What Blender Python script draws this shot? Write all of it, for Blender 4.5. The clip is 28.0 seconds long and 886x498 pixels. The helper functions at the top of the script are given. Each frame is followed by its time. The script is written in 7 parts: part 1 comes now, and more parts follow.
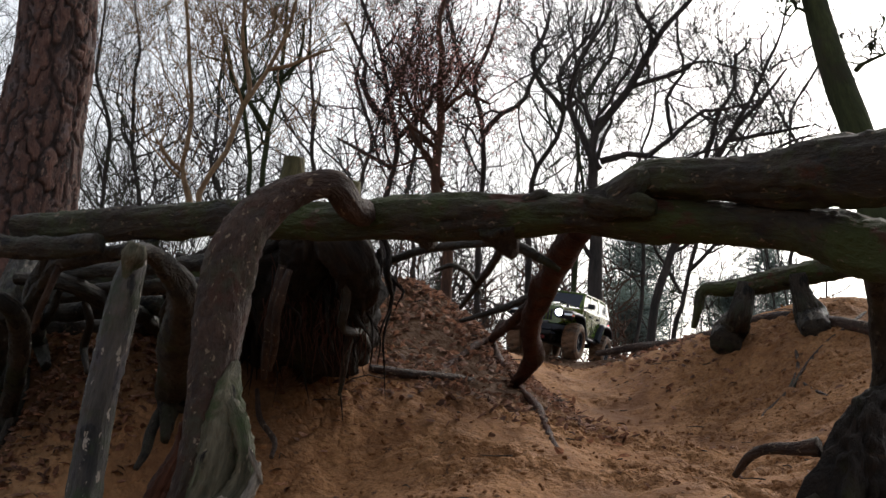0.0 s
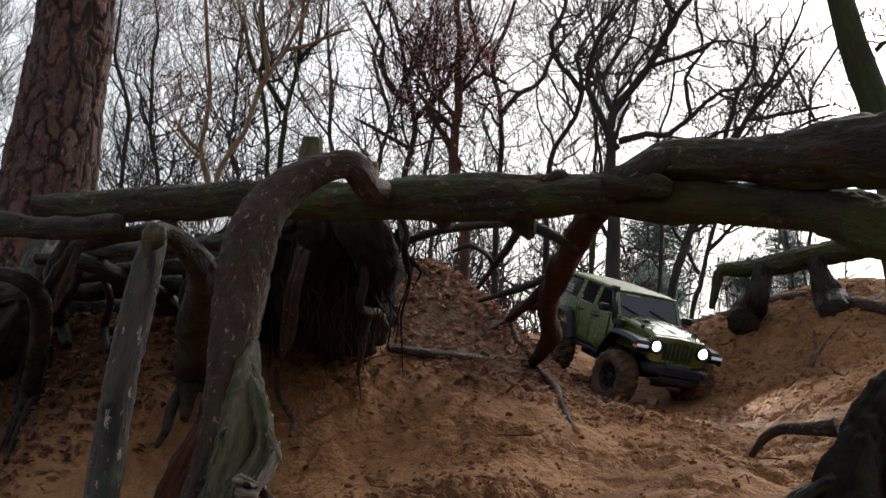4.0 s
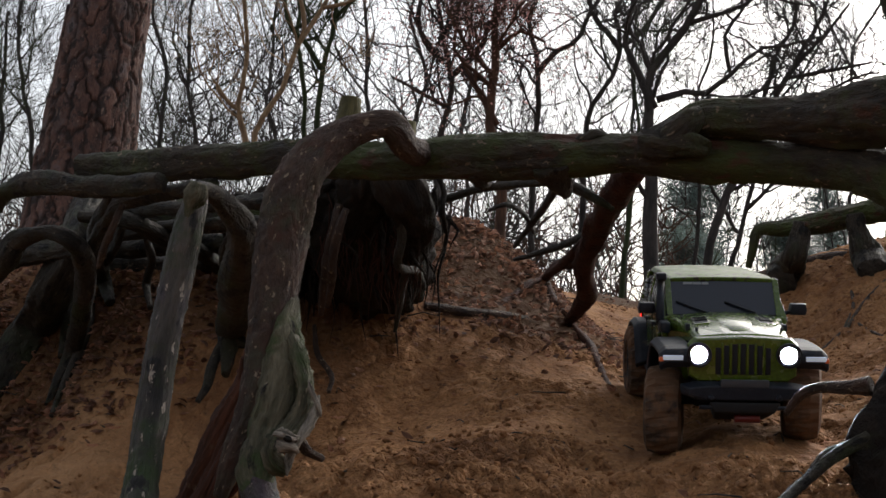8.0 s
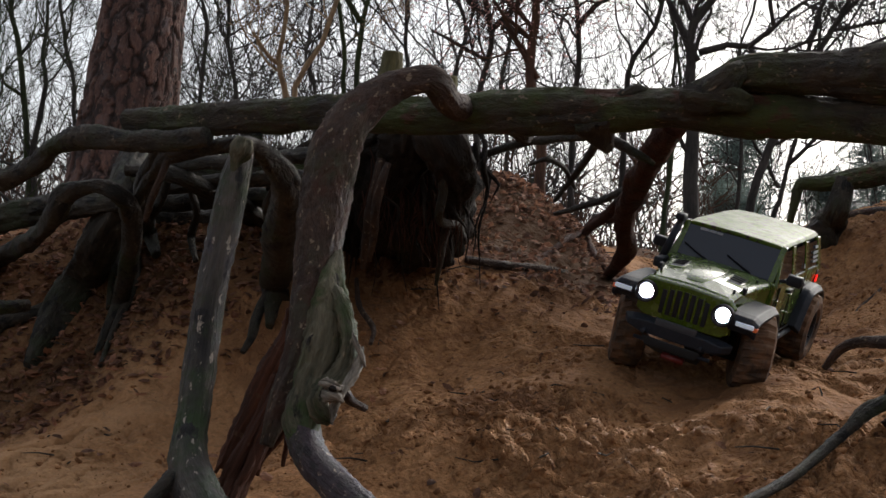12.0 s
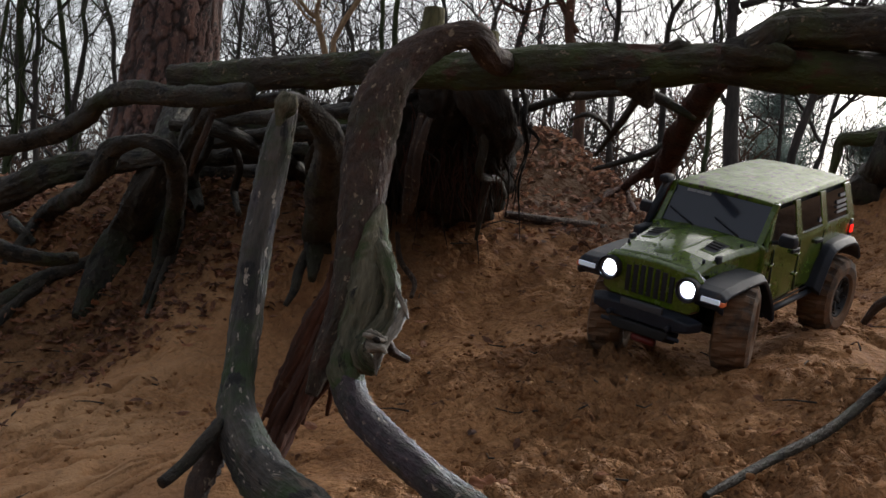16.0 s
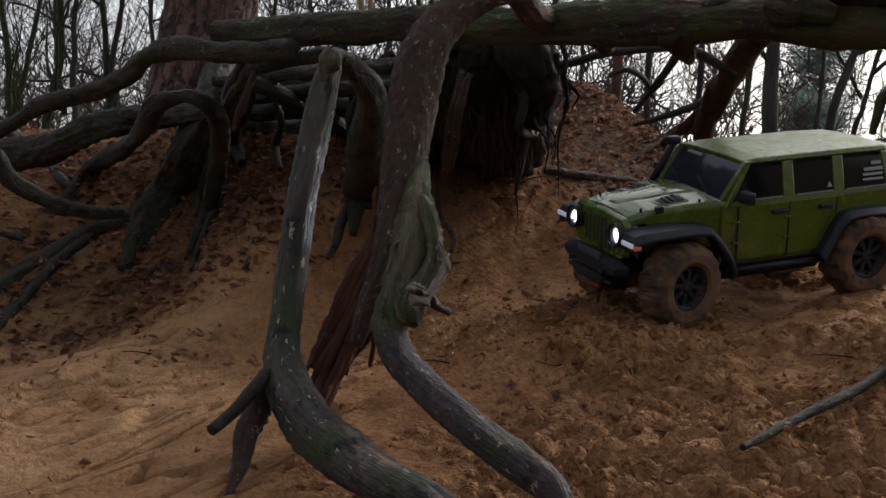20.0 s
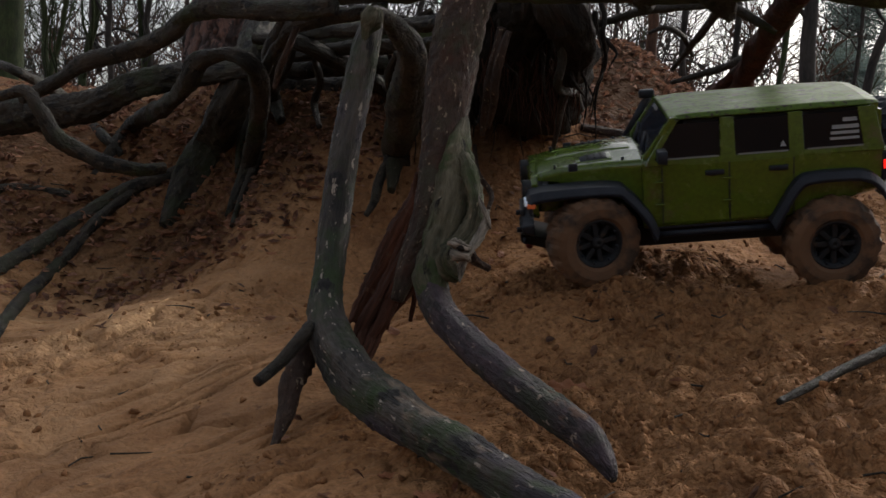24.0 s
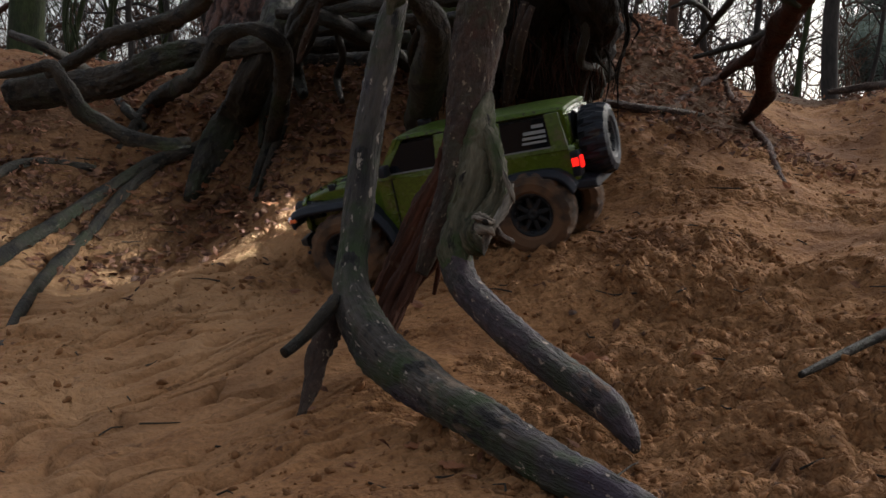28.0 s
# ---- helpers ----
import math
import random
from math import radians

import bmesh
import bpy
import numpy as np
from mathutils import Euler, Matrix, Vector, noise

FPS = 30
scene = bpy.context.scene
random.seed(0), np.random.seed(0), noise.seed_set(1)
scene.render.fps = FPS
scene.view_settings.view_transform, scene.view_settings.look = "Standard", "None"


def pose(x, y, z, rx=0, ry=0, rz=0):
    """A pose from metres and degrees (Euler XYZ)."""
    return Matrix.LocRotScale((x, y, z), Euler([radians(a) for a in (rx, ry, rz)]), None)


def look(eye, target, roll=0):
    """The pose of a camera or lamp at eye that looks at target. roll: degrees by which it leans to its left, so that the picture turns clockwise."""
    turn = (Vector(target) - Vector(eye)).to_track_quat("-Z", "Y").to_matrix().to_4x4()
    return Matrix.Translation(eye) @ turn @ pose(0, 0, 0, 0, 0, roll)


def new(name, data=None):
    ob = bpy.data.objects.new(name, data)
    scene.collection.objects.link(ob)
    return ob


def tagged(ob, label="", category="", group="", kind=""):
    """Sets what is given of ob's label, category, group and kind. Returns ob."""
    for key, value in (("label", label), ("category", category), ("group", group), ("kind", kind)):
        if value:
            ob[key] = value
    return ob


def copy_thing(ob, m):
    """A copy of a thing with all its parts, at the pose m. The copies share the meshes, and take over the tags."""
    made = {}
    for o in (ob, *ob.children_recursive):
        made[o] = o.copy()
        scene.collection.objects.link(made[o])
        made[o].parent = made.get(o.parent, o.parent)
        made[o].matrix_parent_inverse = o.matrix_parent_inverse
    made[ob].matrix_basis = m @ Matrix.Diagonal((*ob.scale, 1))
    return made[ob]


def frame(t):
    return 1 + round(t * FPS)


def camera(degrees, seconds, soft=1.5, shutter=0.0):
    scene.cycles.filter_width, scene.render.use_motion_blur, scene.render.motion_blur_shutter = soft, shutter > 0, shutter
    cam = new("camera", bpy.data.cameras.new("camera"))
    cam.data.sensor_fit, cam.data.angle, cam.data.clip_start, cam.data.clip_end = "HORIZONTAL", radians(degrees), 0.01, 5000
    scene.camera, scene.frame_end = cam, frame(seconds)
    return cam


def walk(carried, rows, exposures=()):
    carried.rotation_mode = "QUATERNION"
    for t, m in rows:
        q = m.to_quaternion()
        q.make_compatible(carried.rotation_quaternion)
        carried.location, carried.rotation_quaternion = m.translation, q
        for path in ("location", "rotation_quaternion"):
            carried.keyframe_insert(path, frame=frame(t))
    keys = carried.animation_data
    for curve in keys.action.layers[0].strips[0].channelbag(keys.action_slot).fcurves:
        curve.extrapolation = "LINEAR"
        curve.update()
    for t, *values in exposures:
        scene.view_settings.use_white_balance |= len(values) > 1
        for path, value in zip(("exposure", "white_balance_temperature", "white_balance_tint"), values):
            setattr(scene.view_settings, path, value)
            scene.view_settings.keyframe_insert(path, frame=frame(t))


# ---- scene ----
cam = camera(40.94, 28.0, soft=1.5, shutter=0.4)
# seconds, place, pitch, roll, yaw
ROWS = [
    (0.0, -0.0000, -0.0000, 0.2500, 9.200, -0.000, -0.000),
    (0.5, 0.0000, -0.0003, 0.2500, 9.160, -0.008, 0.035),
    (1.0, 0.0000, -0.0008, 0.2499, 9.077, -0.023, 0.108),
    (1.5, 0.0001, -0.0013, 0.2498, 8.993, -0.038, 0.181),
    (2.0, 0.0001, -0.0021, 0.2497, 8.870, -0.061, 0.289),
    (2.5, 0.0001, -0.0029, 0.2496, 8.749, -0.083, 0.395),
    (3.0, 0.0001, -0.0039, 0.2495, 8.583, -0.114, 0.540),
    (3.5, 0.0002, -0.0050, 0.2494, 8.419, -0.143, 0.683),
    (5.5, 0.0001, -0.0106, 0.2487, 7.596, -0.287, 1.394),
    (6.0, 0.0001, -0.0123, 0.2485, 7.348, -0.330, 1.606),
    (6.5, -0.0000, -0.0143, 0.2483, 7.060, -0.378, 1.853),
    (7.0, -0.0002, -0.0164, 0.2481, 6.772, -0.425, 2.098),
    (7.5, -0.0003, -0.0182, 0.2478, 6.523, -0.466, 2.308),
    (8.0, -0.0005, -0.0204, 0.2476, 6.232, -0.512, 2.555),
    (8.5, -0.0007, -0.0226, 0.2474, 5.943, -0.558, 2.798),
    (9.0, -0.0009, -0.0248, 0.2471, 5.654, -0.602, 3.040),
    (9.5, -0.0012, -0.0270, 0.2469, 5.364, -0.646, 3.281),
    (10.0, -0.0014, -0.0290, 0.2467, 5.116, -0.683, 3.488),
    (10.5, -0.0017, -0.0313, 0.2465, 4.826, -0.725, 3.727),
    (11.0, -0.0021, -0.0337, 0.2462, 4.536, -0.767, 3.966),
    (11.5, -0.0024, -0.0361, 0.2460, 4.243, -0.808, 4.206),
    (12.0, -0.0028, -0.0381, 0.2458, 3.996, -0.842, 4.408),
    (12.5, -0.0032, -0.0406, 0.2455, 3.703, -0.882, 4.646),
    (14.5, -0.0050, -0.0500, 0.2446, 2.621, -1.021, 5.518),
    (15.0, -0.0055, -0.0526, 0.2443, 2.330, -1.057, 5.750),
    (15.5, -0.0061, -0.0553, 0.2441, 2.039, -1.092, 5.981),
    (16.0, -0.0066, -0.0576, 0.2439, 1.788, -1.121, 6.180),
    (16.5, -0.0072, -0.0603, 0.2436, 1.496, -1.155, 6.409),
    (17.0, -0.0078, -0.0627, 0.2434, 1.245, -1.183, 6.606),
    (17.5, -0.0084, -0.0651, 0.2432, 0.994, -1.210, 6.803),
    (18.0, -0.0091, -0.0679, 0.2429, 0.702, -1.242, 7.030),
    (18.5, -0.0097, -0.0704, 0.2427, 0.450, -1.268, 7.225),
    (19.0, -0.0105, -0.0732, 0.2425, 0.158, -1.298, 7.451),
    (19.5, -0.0111, -0.0757, 0.2422, -0.094, -1.323, 7.644),
    (20.0, -0.0119, -0.0787, 0.2420, -0.387, -1.352, 7.869),
    (20.5, -0.0127, -0.0813, 0.2418, -0.639, -1.375, 8.061),
    (21.0, -0.0134, -0.0838, 0.2415, -0.892, -1.399, 8.252),
    (21.5, -0.0143, -0.0869, 0.2413, -1.185, -1.425, 8.474),
    (23.5, -0.0175, -0.0976, 0.2404, -2.196, -1.510, 9.231),
    (24.0, -0.0184, -0.1004, 0.2401, -2.449, -1.530, 9.418),
    (24.5, -0.0191, -0.1027, 0.2400, -2.658, -1.546, 9.573),
    (25.0, -0.0199, -0.1050, 0.2398, -2.870, -1.561, 9.729),
    (25.5, -0.0205, -0.1069, 0.2396, -3.038, -1.574, 9.852),
    (26.0, -0.0211, -0.1088, 0.2395, -3.206, -1.585, 9.975),
    (26.5, -0.0216, -0.1102, 0.2393, -3.333, -1.594, 10.068),
    (27.0, -0.0220, -0.1116, 0.2392, -3.460, -1.603, 10.160),
    (27.5, -0.0225, -0.1131, 0.2391, -3.587, -1.611, 10.253),
    (28.0, -0.0228, -0.1140, 0.2390, -3.672, -1.617, 10.315),
]

walk(cam, [(t, pose(x, y, z, 90 + pitch, roll, yaw)) for t, x, y, z, pitch, roll, yaw in ROWS],
     exposures=[(0, 0.38), (7.5, 0.33), (9.5, 0.50), (10.5, 0.50), (12.5, 0.32), (19, 0.27), (28, 0.18)])

# ---- light: an overcast winter sky ----
world = bpy.data.worlds.new("sky")
scene.world = world
world.use_nodes = True
wn = world.node_tree
sky = wn.nodes.new("ShaderNodeTexSky")
sky.sky_type, sky.sun_disc = "NISHITA", False
sky.sun_elevation, sky.sun_rotation = radians(32), radians(35)
sky.dust_density, sky.air_density, sky.ozone_density = 4.0, 1.0, 1.0
pale = wn.nodes.new("ShaderNodeHueSaturation")
pale.inputs["Saturation"].default_value = 0.34
wn.links.new(sky.outputs[0], pale.inputs["Color"])
wn.links.new(pale.outputs[0], wn.nodes["Background"].inputs[0])
wn.nodes["Background"].inputs[1].default_value = 0.168
sun = new("sun", bpy.data.lights.new("sun", "SUN"))
sun.data.energy, sun.data.angle, sun.data.color = 0.5, radians(25), (1.0, 0.95, 0.86)
sun.matrix_world = look((0, 0, 0), (-math.sin(radians(35)), -math.cos(radians(35)), -math.tan(radians(32))))


# ---- materials ----
def material(name, base, second, rough=0.8, scale=8.0, stretch=(1, 1, 1), bump=0.3, third=None, third_scale=2.0,
             third_amount=0.5, coords="Object", metal=0.0, coat=0.0, fine=6.0, gloss_vary=0.15, random_hue=0.0, fleck=None, relief=1.0, soil=None, spec=0.5, dry_lift=None):
    """Two colours mixed by grain, a third in larger patches, bump from both."""
    m = bpy.data.materials.new(name)
    m.use_nodes = True
    n, l = m.node_tree.nodes, m.node_tree.links
    bsdf = n["Principled BSDF"]
    if coords == "bark":
        tc = n.new("ShaderNodeAttribute")
        tc.attribute_name = "bark"
        vec = tc.outputs["Vector"]
    else:
        tc = n.new("ShaderNodeTexCoord")
        vec = tc.outputs[coords]
    mp = n.new("ShaderNodeMapping")
    mp.inputs["Scale"].default_value = stretch
    l.new(vec, mp.inputs[0])

    def grain(s, detail, src):
        t = n.new("ShaderNodeTexNoise")
        t.inputs["Scale"].default_value, t.inputs["Detail"].default_value = s, detail
        t.inputs["Roughness"].default_value = 0.65
        l.new(src, t.inputs["Vector"])
        return t.outputs["Fac"]

    def ramp(fac, lo, hi):
        r = n.new("ShaderNodeMapRange")
        r.inputs["From Min"].default_value, r.inputs["From Max"].default_value = lo, hi
        l.new(fac, r.inputs["Value"])
        return r.outputs[0]

    def mix(fac, a, b):
        x = n.new("ShaderNodeMix")
        x.data_type = "RGBA"
        l.new(fac, x.inputs["Factor"])
        for sock, v in ((x.inputs[6], a), (x.inputs[7], b)):
            if isinstance(v, tuple):
                sock.default_value = (*v, 1)
            else:
                l.new(v, sock)
        return x.outputs[2]

    g1 = grain(scale, 8, mp.outputs[0])
    g2 = grain(scale * fine, 4, mp.outputs[0])
    col = mix(ramp(g1, 0.35, 0.65), base, second)
    dark = mix(ramp(g2, 0.3, 0.7), (0.55, 0.55, 0.55), (1.25, 1.25, 1.25))
    mul = n.new("ShaderNodeMix")
    mul.data_type, mul.blend_type = "RGBA", "MULTIPLY"
    mul.inputs["Factor"].default_value = 0.8
    l.new(col, mul.inputs[6]), l.new(dark, mul.inputs[7])
    col = mul.outputs[2]
    if third:
        g3 = grain(third_scale, 6, vec)
        col = mix(ramp(g3, 0.62 - 0.25 * third_amount, 0.72 - 0.2 * third_amount), col, third)
    if fleck:
        part_way = n.new("ShaderNodeMapping")
        part_way.inputs["Scale"].default_value = tuple(v ** 0.45 for v in stretch)
        l.new(vec, part_way.inputs[0])
        for tint, size, lo, hi in fleck:
            col = mix(ramp(grain(size, 4, part_way.outputs[0]), lo, hi), col, tint)
    if dry_lift:
        da = n.new("ShaderNodeAttribute")
        da.attribute_name = "dry_lift"
        dm = n.new("ShaderNodeMath")
        dm.operation = "MULTIPLY"
        l.new(ramp(grain(scale * 0.6, 8, mp.outputs[0]), 0.3, 0.62), dm.inputs[0]), l.new(da.outputs["Fac"], dm.inputs[1])
        col = mix(dm.outputs[0], col, dry_lift)
    if soil:
        sa = n.new("ShaderNodeAttribute")
        sa.attribute_name = "soil"
        sm = n.new("ShaderNodeMath")
        sm.operation = "MULTIPLY_ADD"
        sm.inputs[1].default_value = 0.9
        l.new(grain(scale * 0.5, 6, mp.outputs[0]), sm.inputs[0]), l.new(sa.outputs["Fac"], sm.inputs[2])
        col = mix(ramp(sm.outputs[0], 0.75, 1.15), col, soil)
    if random_hue:
        oi = n.new("ShaderNodeObjectInfo") if random_hue < 0 else n.new("ShaderNodeNewGeometry")
        hs = n.new("ShaderNodeHueSaturation")
        rnd = oi.outputs["Random"] if random_hue < 0 else oi.outputs["Random Per Island"]
        r = n.new("ShaderNodeMapRange")
        r.inputs["To Min"].default_value, r.inputs["To Max"].default_value = 1 - abs(random_hue), 1 + abs(random_hue)
        l.new(rnd, r.inputs["Value"]), l.new(r.outputs[0], hs.inputs["Value"]), l.new(col, hs.inputs["Color"])
        col = hs.outputs[0]
    l.new(col, bsdf.inputs["Base Color"])
    rr = n.new("ShaderNodeMapRange")
    rr.inputs["To Min"].default_value, rr.inputs["To Max"].default_value = max(0.02, rough - gloss_vary), min(1, rough + gloss_vary)
    l.new(g1, rr.inputs["Value"]), l.new(rr.outputs[0], bsdf.inputs["Roughness"])
    bsdf.inputs["Metallic"].default_value = metal
    bsdf.inputs["Specular IOR Level"].default_value = spec
    bsdf.inputs["Coat Weight"].default_value = coat
    if bump:
        add = n.new("ShaderNodeMath")
        add.operation = "MULTIPLY_ADD"
        add.inputs[1].default_value = 0.4
        l.new(g2, add.inputs[0]), l.new(g1, add.inputs[2])
        b = n.new("ShaderNodeBump")
        b.inputs["Strength"].default_value, b.inputs["Distance"].default_value = bump, 0.1 / scale * relief
        l.new(add.outputs[0], b.inputs["Height"]), l.new(b.outputs[0], bsdf.inputs["Normal"])
    return m


LONG = (1, 1, 0.45)
FIBRE = (1, 1, 0.16)
bark_log = material("wet_mossy_bark", (0.01375, 0.01125, 0.00875), (0.05375, 0.04125, 0.02875), 0.72, 40, LONG, 1.0, (0.040, 0.050, 0.011), 7, 0.75, "bark", fleck=[((0.15, 0.11, 0.075), 110, 0.635, 0.66), ((0.06, 0.024, 0.013), 16, 0.58, 0.64)], relief=6, spec=0.3, fine=5)
bark_root = material("brown_root_bark", (0.02625, 0.01625, 0.0125), (0.09, 0.055, 0.04), 0.72, 44, LONG, 1.0, (0.046, 0.046, 0.026), 7, 0.45, "bark", fleck=[((0.058, 0.024, 0.015), 14, 0.55, 0.64), ((0.22, 0.17, 0.12), 130, 0.62, 0.65)], relief=7, spec=0.3, fine=5)
bark_red = material("reddish_root_bark", (0.024, 0.009, 0.006), (0.088, 0.034, 0.020), 0.7, 46, LONG, 1.0, (0.05, 0.035, 0.022), 11, 0.3, coords="bark", relief=5, spec=0.12)
bark_pale = material("pale_weathered_wood", (0.032, 0.034, 0.018), (0.165, 0.145, 0.098), 0.75, 52, FIBRE, 1.0, (0.040, 0.066, 0.018), 14, 0.62, "bark", fleck=[((0.33, 0.27, 0.20), 20, 0.575, 0.60), ((0.012, 0.010, 0.008), 38, 0.57, 0.63), ((0.06, 0.026, 0.014), 20, 0.60, 0.66)], relief=8, spec=0.2)
bark_post = material("weathered_green_wood", (0.016, 0.015, 0.015), (0.112, 0.096, 0.080), 0.62, 34, FIBRE, 1.0, (0.028, 0.047, 0.014), 10, 0.62, "bark", fleck=[((0.052, 0.040, 0.060), 9, 0.50, 0.58), ((0.011, 0.010, 0.010), 36, 0.54, 0.60), ((0.20, 0.145, 0.105), 12, 0.56, 0.62), ((0.34, 0.29, 0.24), 120, 0.63, 0.655)], relief=7, spec=0.28, gloss_vary=0.25)
bark_smooth = material("smooth_violet_brown_wood", (0.020, 0.014, 0.019), (0.086, 0.056, 0.064), 0.6, 34, (1, 1, 0.3), 1.0, (0.026, 0.030, 0.014), 12, 0.6, "bark", fleck=[((0.013, 0.010, 0.010), 60, 0.56, 0.63), ((0.105, 0.055, 0.035), 18, 0.57, 0.61), ((0.28, 0.22, 0.17), 110, 0.63, 0.655)], relief=6, spec=0.35, gloss_vary=0.25)
bark_dark = material("dark_wet_bark", (0.0135, 0.01215, 0.00945), (0.054, 0.04185, 0.0297), 0.68, 42, LONG, 1.0, (0.022, 0.028, 0.010), 8, 0.55, "bark", fleck=[((0.006, 0.005, 0.004), 34, 0.54, 0.60), ((0.085, 0.068, 0.05), 110, 0.635, 0.66)], relief=5, spec=0.3)
bark_stub = material("yellow_green_stub_wood", (0.050, 0.045, 0.016), (0.125, 0.110, 0.050), 0.8, 40, FIBRE, 1.0, (0.05, 0.06, 0.018), 12, 0.5, "bark", relief=4, spec=0.3)
bark_rot = material("rotten_red_wood", (0.0325, 0.01375, 0.00875), (0.125, 0.05, 0.03), 0.85, 60, (1, 1, 0.08), 1.0, (0.14, 0.09, 0.06), 40, 0.15, "bark", relief=6, spec=0.2)
# dark rotten wood; its colour also carries the shade of the root hollow
bark_rot_shade = material("rotten_wood_and_shade", (0.009, 0.0068, 0.0055), (0.028, 0.0195, 0.014), 0.9, 44, LONG, 1.0, (0.024, 0.024, 0.009), 12, 0.35, "bark", fleck=[((0.05, 0.028, 0.016), 30, 0.62, 0.68)], relief=6, spec=0.2)
bark_wood = material("dark_bark", (0.022, 0.019, 0.018), (0.066, 0.055, 0.050), 0.85, 12, (1, 1, 0.3), 0.5, (0.04, 0.043, 0.022), 2, 0.3, "bark", spec=0.3)
bark_green = material("green_algae_bark", (0.016, 0.023, 0.008), (0.050, 0.062, 0.024), 0.85, 12, (1, 1, 0.3), 0.6, (0.034, 0.028, 0.020), 3, 0.3, "bark", relief=2, spec=0.3)
bark_tan = material("tan_bark", (0.16, 0.10, 0.055), (0.32, 0.215, 0.125), 0.85, 14, (1, 1, 0.3), 0.4, (0.07, 0.055, 0.035), 4, 0.4, coords="bark", spec=0.3)
bark_rust = material("rusty_bark", (0.045, 0.022, 0.014), (0.12, 0.06, 0.036), 0.85, 12, (1, 1, 0.3), 0.5, None, coords="bark", spec=0.3)
torn_wood = material("torn_grey_wood", (0.050, 0.042, 0.034), (0.36, 0.31, 0.25), 0.8, 90, (1, 1, 0.2), bump=1.0, coords="bark", relief=5, fleck=[((0.018, 0.014, 0.010), 60, 0.56, 0.62)], spec=0.2)
cut_wood = material("broken_wood", (0.07, 0.050, 0.030), (0.19, 0.135, 0.085), 0.85, 60, (1, 1, 0.2), bump=0.8, relief=3, fleck=[((0.03, 0.025, 0.018), 70, 0.58, 0.66)])
sand = material("damp_sand", (0.235, 0.108, 0.045), (0.37, 0.186, 0.082), 0.9, 9, bump=0.8, third=(0.165, 0.075, 0.033), third_scale=3.0, third_amount=0.34, fine=14, relief=1.0, spec=0.16, soil=(0.088, 0.045, 0.022), fleck=[((0.155, 0.072, 0.032), 60, 0.58, 0.70), ((0.095, 0.044, 0.022), 40, 0.63, 0.68)], dry_lift=(0.46, 0.265, 0.135))


def crumbly(m, sizes, depth, churn=""):
    """Adds crumbs with sharp cracks between them to the relief; an attribute tells how churned the ground is."""
    n, l = m.node_tree.nodes, m.node_tree.links
    bsdf = n["Principled BSDF"]
    before = bsdf.inputs["Normal"].links[0].from_socket
    tc = n.new("ShaderNodeTexCoord")
    warp = n.new("ShaderNodeTexNoise")
    warp.inputs["Scale"].default_value, warp.inputs["Detail"].default_value = 40, 5
    l.new(tc.outputs["Object"], warp.inputs["Vector"])
    shift = n.new("ShaderNodeVectorMath")
    shift.operation = "MULTIPLY_ADD"
    shift.inputs[1].default_value = (0.03, 0.03, 0.03)
    l.new(warp.outputs["Color"], shift.inputs[0]), l.new(tc.outputs["Object"], shift.inputs[2])
    total = None
    for s in sizes:
        cell = n.new("ShaderNodeTexVoronoi")
        cell.inputs["Scale"].default_value = s
        l.new(shift.outputs[0], cell.inputs["Vector"])
        scaled = n.new("ShaderNodeMath")
        scaled.operation = "MULTIPLY_ADD"
        scaled.inputs[1].default_value = -sizes[0] / s
        l.new(cell.outputs["Distance"], scaled.inputs[0])
        if total:
            l.new(total, scaled.inputs[2])
        total = scaled.outputs[0]
    if churn:
        at = n.new("ShaderNodeAttribute")
        at.attribute_name = churn
        times = n.new("ShaderNodeMath")
        times.operation = "MULTIPLY"
        l.new(total, times.inputs[0]), l.new(at.outputs["Fac"], times.inputs[1])
        total = times.outputs[0]
    b = n.new("ShaderNodeBump")
    b.inputs["Strength"].default_value, b.inputs["Distance"].default_value = 1.0, depth
    l.new(total, b.inputs["Height"]), l.new(before, b.inputs["Normal"]), l.new(b.outputs[0], bsdf.inputs["Normal"])


crumbly(sand, (42, 110, 280), 0.014, "churn")
clod_sand = material("sand_clod", (0.175, 0.080, 0.034), (0.29, 0.142, 0.062), 0.95, 90, bump=0.6, random_hue=0.2, spec=0.15)
leaf_brown = material("withered_leaf", (0.112, 0.055, 0.035), (0.29, 0.148, 0.094), 0.7, 60, bump=0.3, random_hue=0.6, spec=0.2)
leaf_orange = material("fresh_fallen_leaf", (0.20, 0.075, 0.036), (0.42, 0.18, 0.085), 0.6, 60, bump=0.3, random_hue=-0.35, spec=0.3)
leaf_pink = material("withered_beech_leaf", (0.34, 0.16, 0.15), (0.60, 0.34, 0.31), 0.7, 30, bump=0.1, random_hue=0.4)
# needle colour is lightened and blued for the haze of distance
needle = material("hazed_pine_needles", (0.12, 0.165, 0.15), (0.22, 0.275, 0.25), 0.7, 6, bump=0.2, random_hue=0.3)
for thin in (leaf_brown, leaf_orange, leaf_pink, needle):
    tn, tl = thin.node_tree.nodes, thin.node_tree.links
    back = tn.new("ShaderNodeBsdfTranslucent")
    both = tn.new("ShaderNodeMixShader")
    both.inputs[0].default_value = 0.75 if thin is leaf_pink else 0.6 if thin is needle else 0.35
    tl.new(tn["Principled BSDF"].inputs["Base Color"].links[0].from_socket, back.inputs["Color"])
    tl.new(tn["Principled BSDF"].outputs[0], both.inputs[1]), tl.new(back.outputs[0], both.inputs[2])
    tl.new(both.outputs[0], tn["Material Output"].inputs["Surface"])


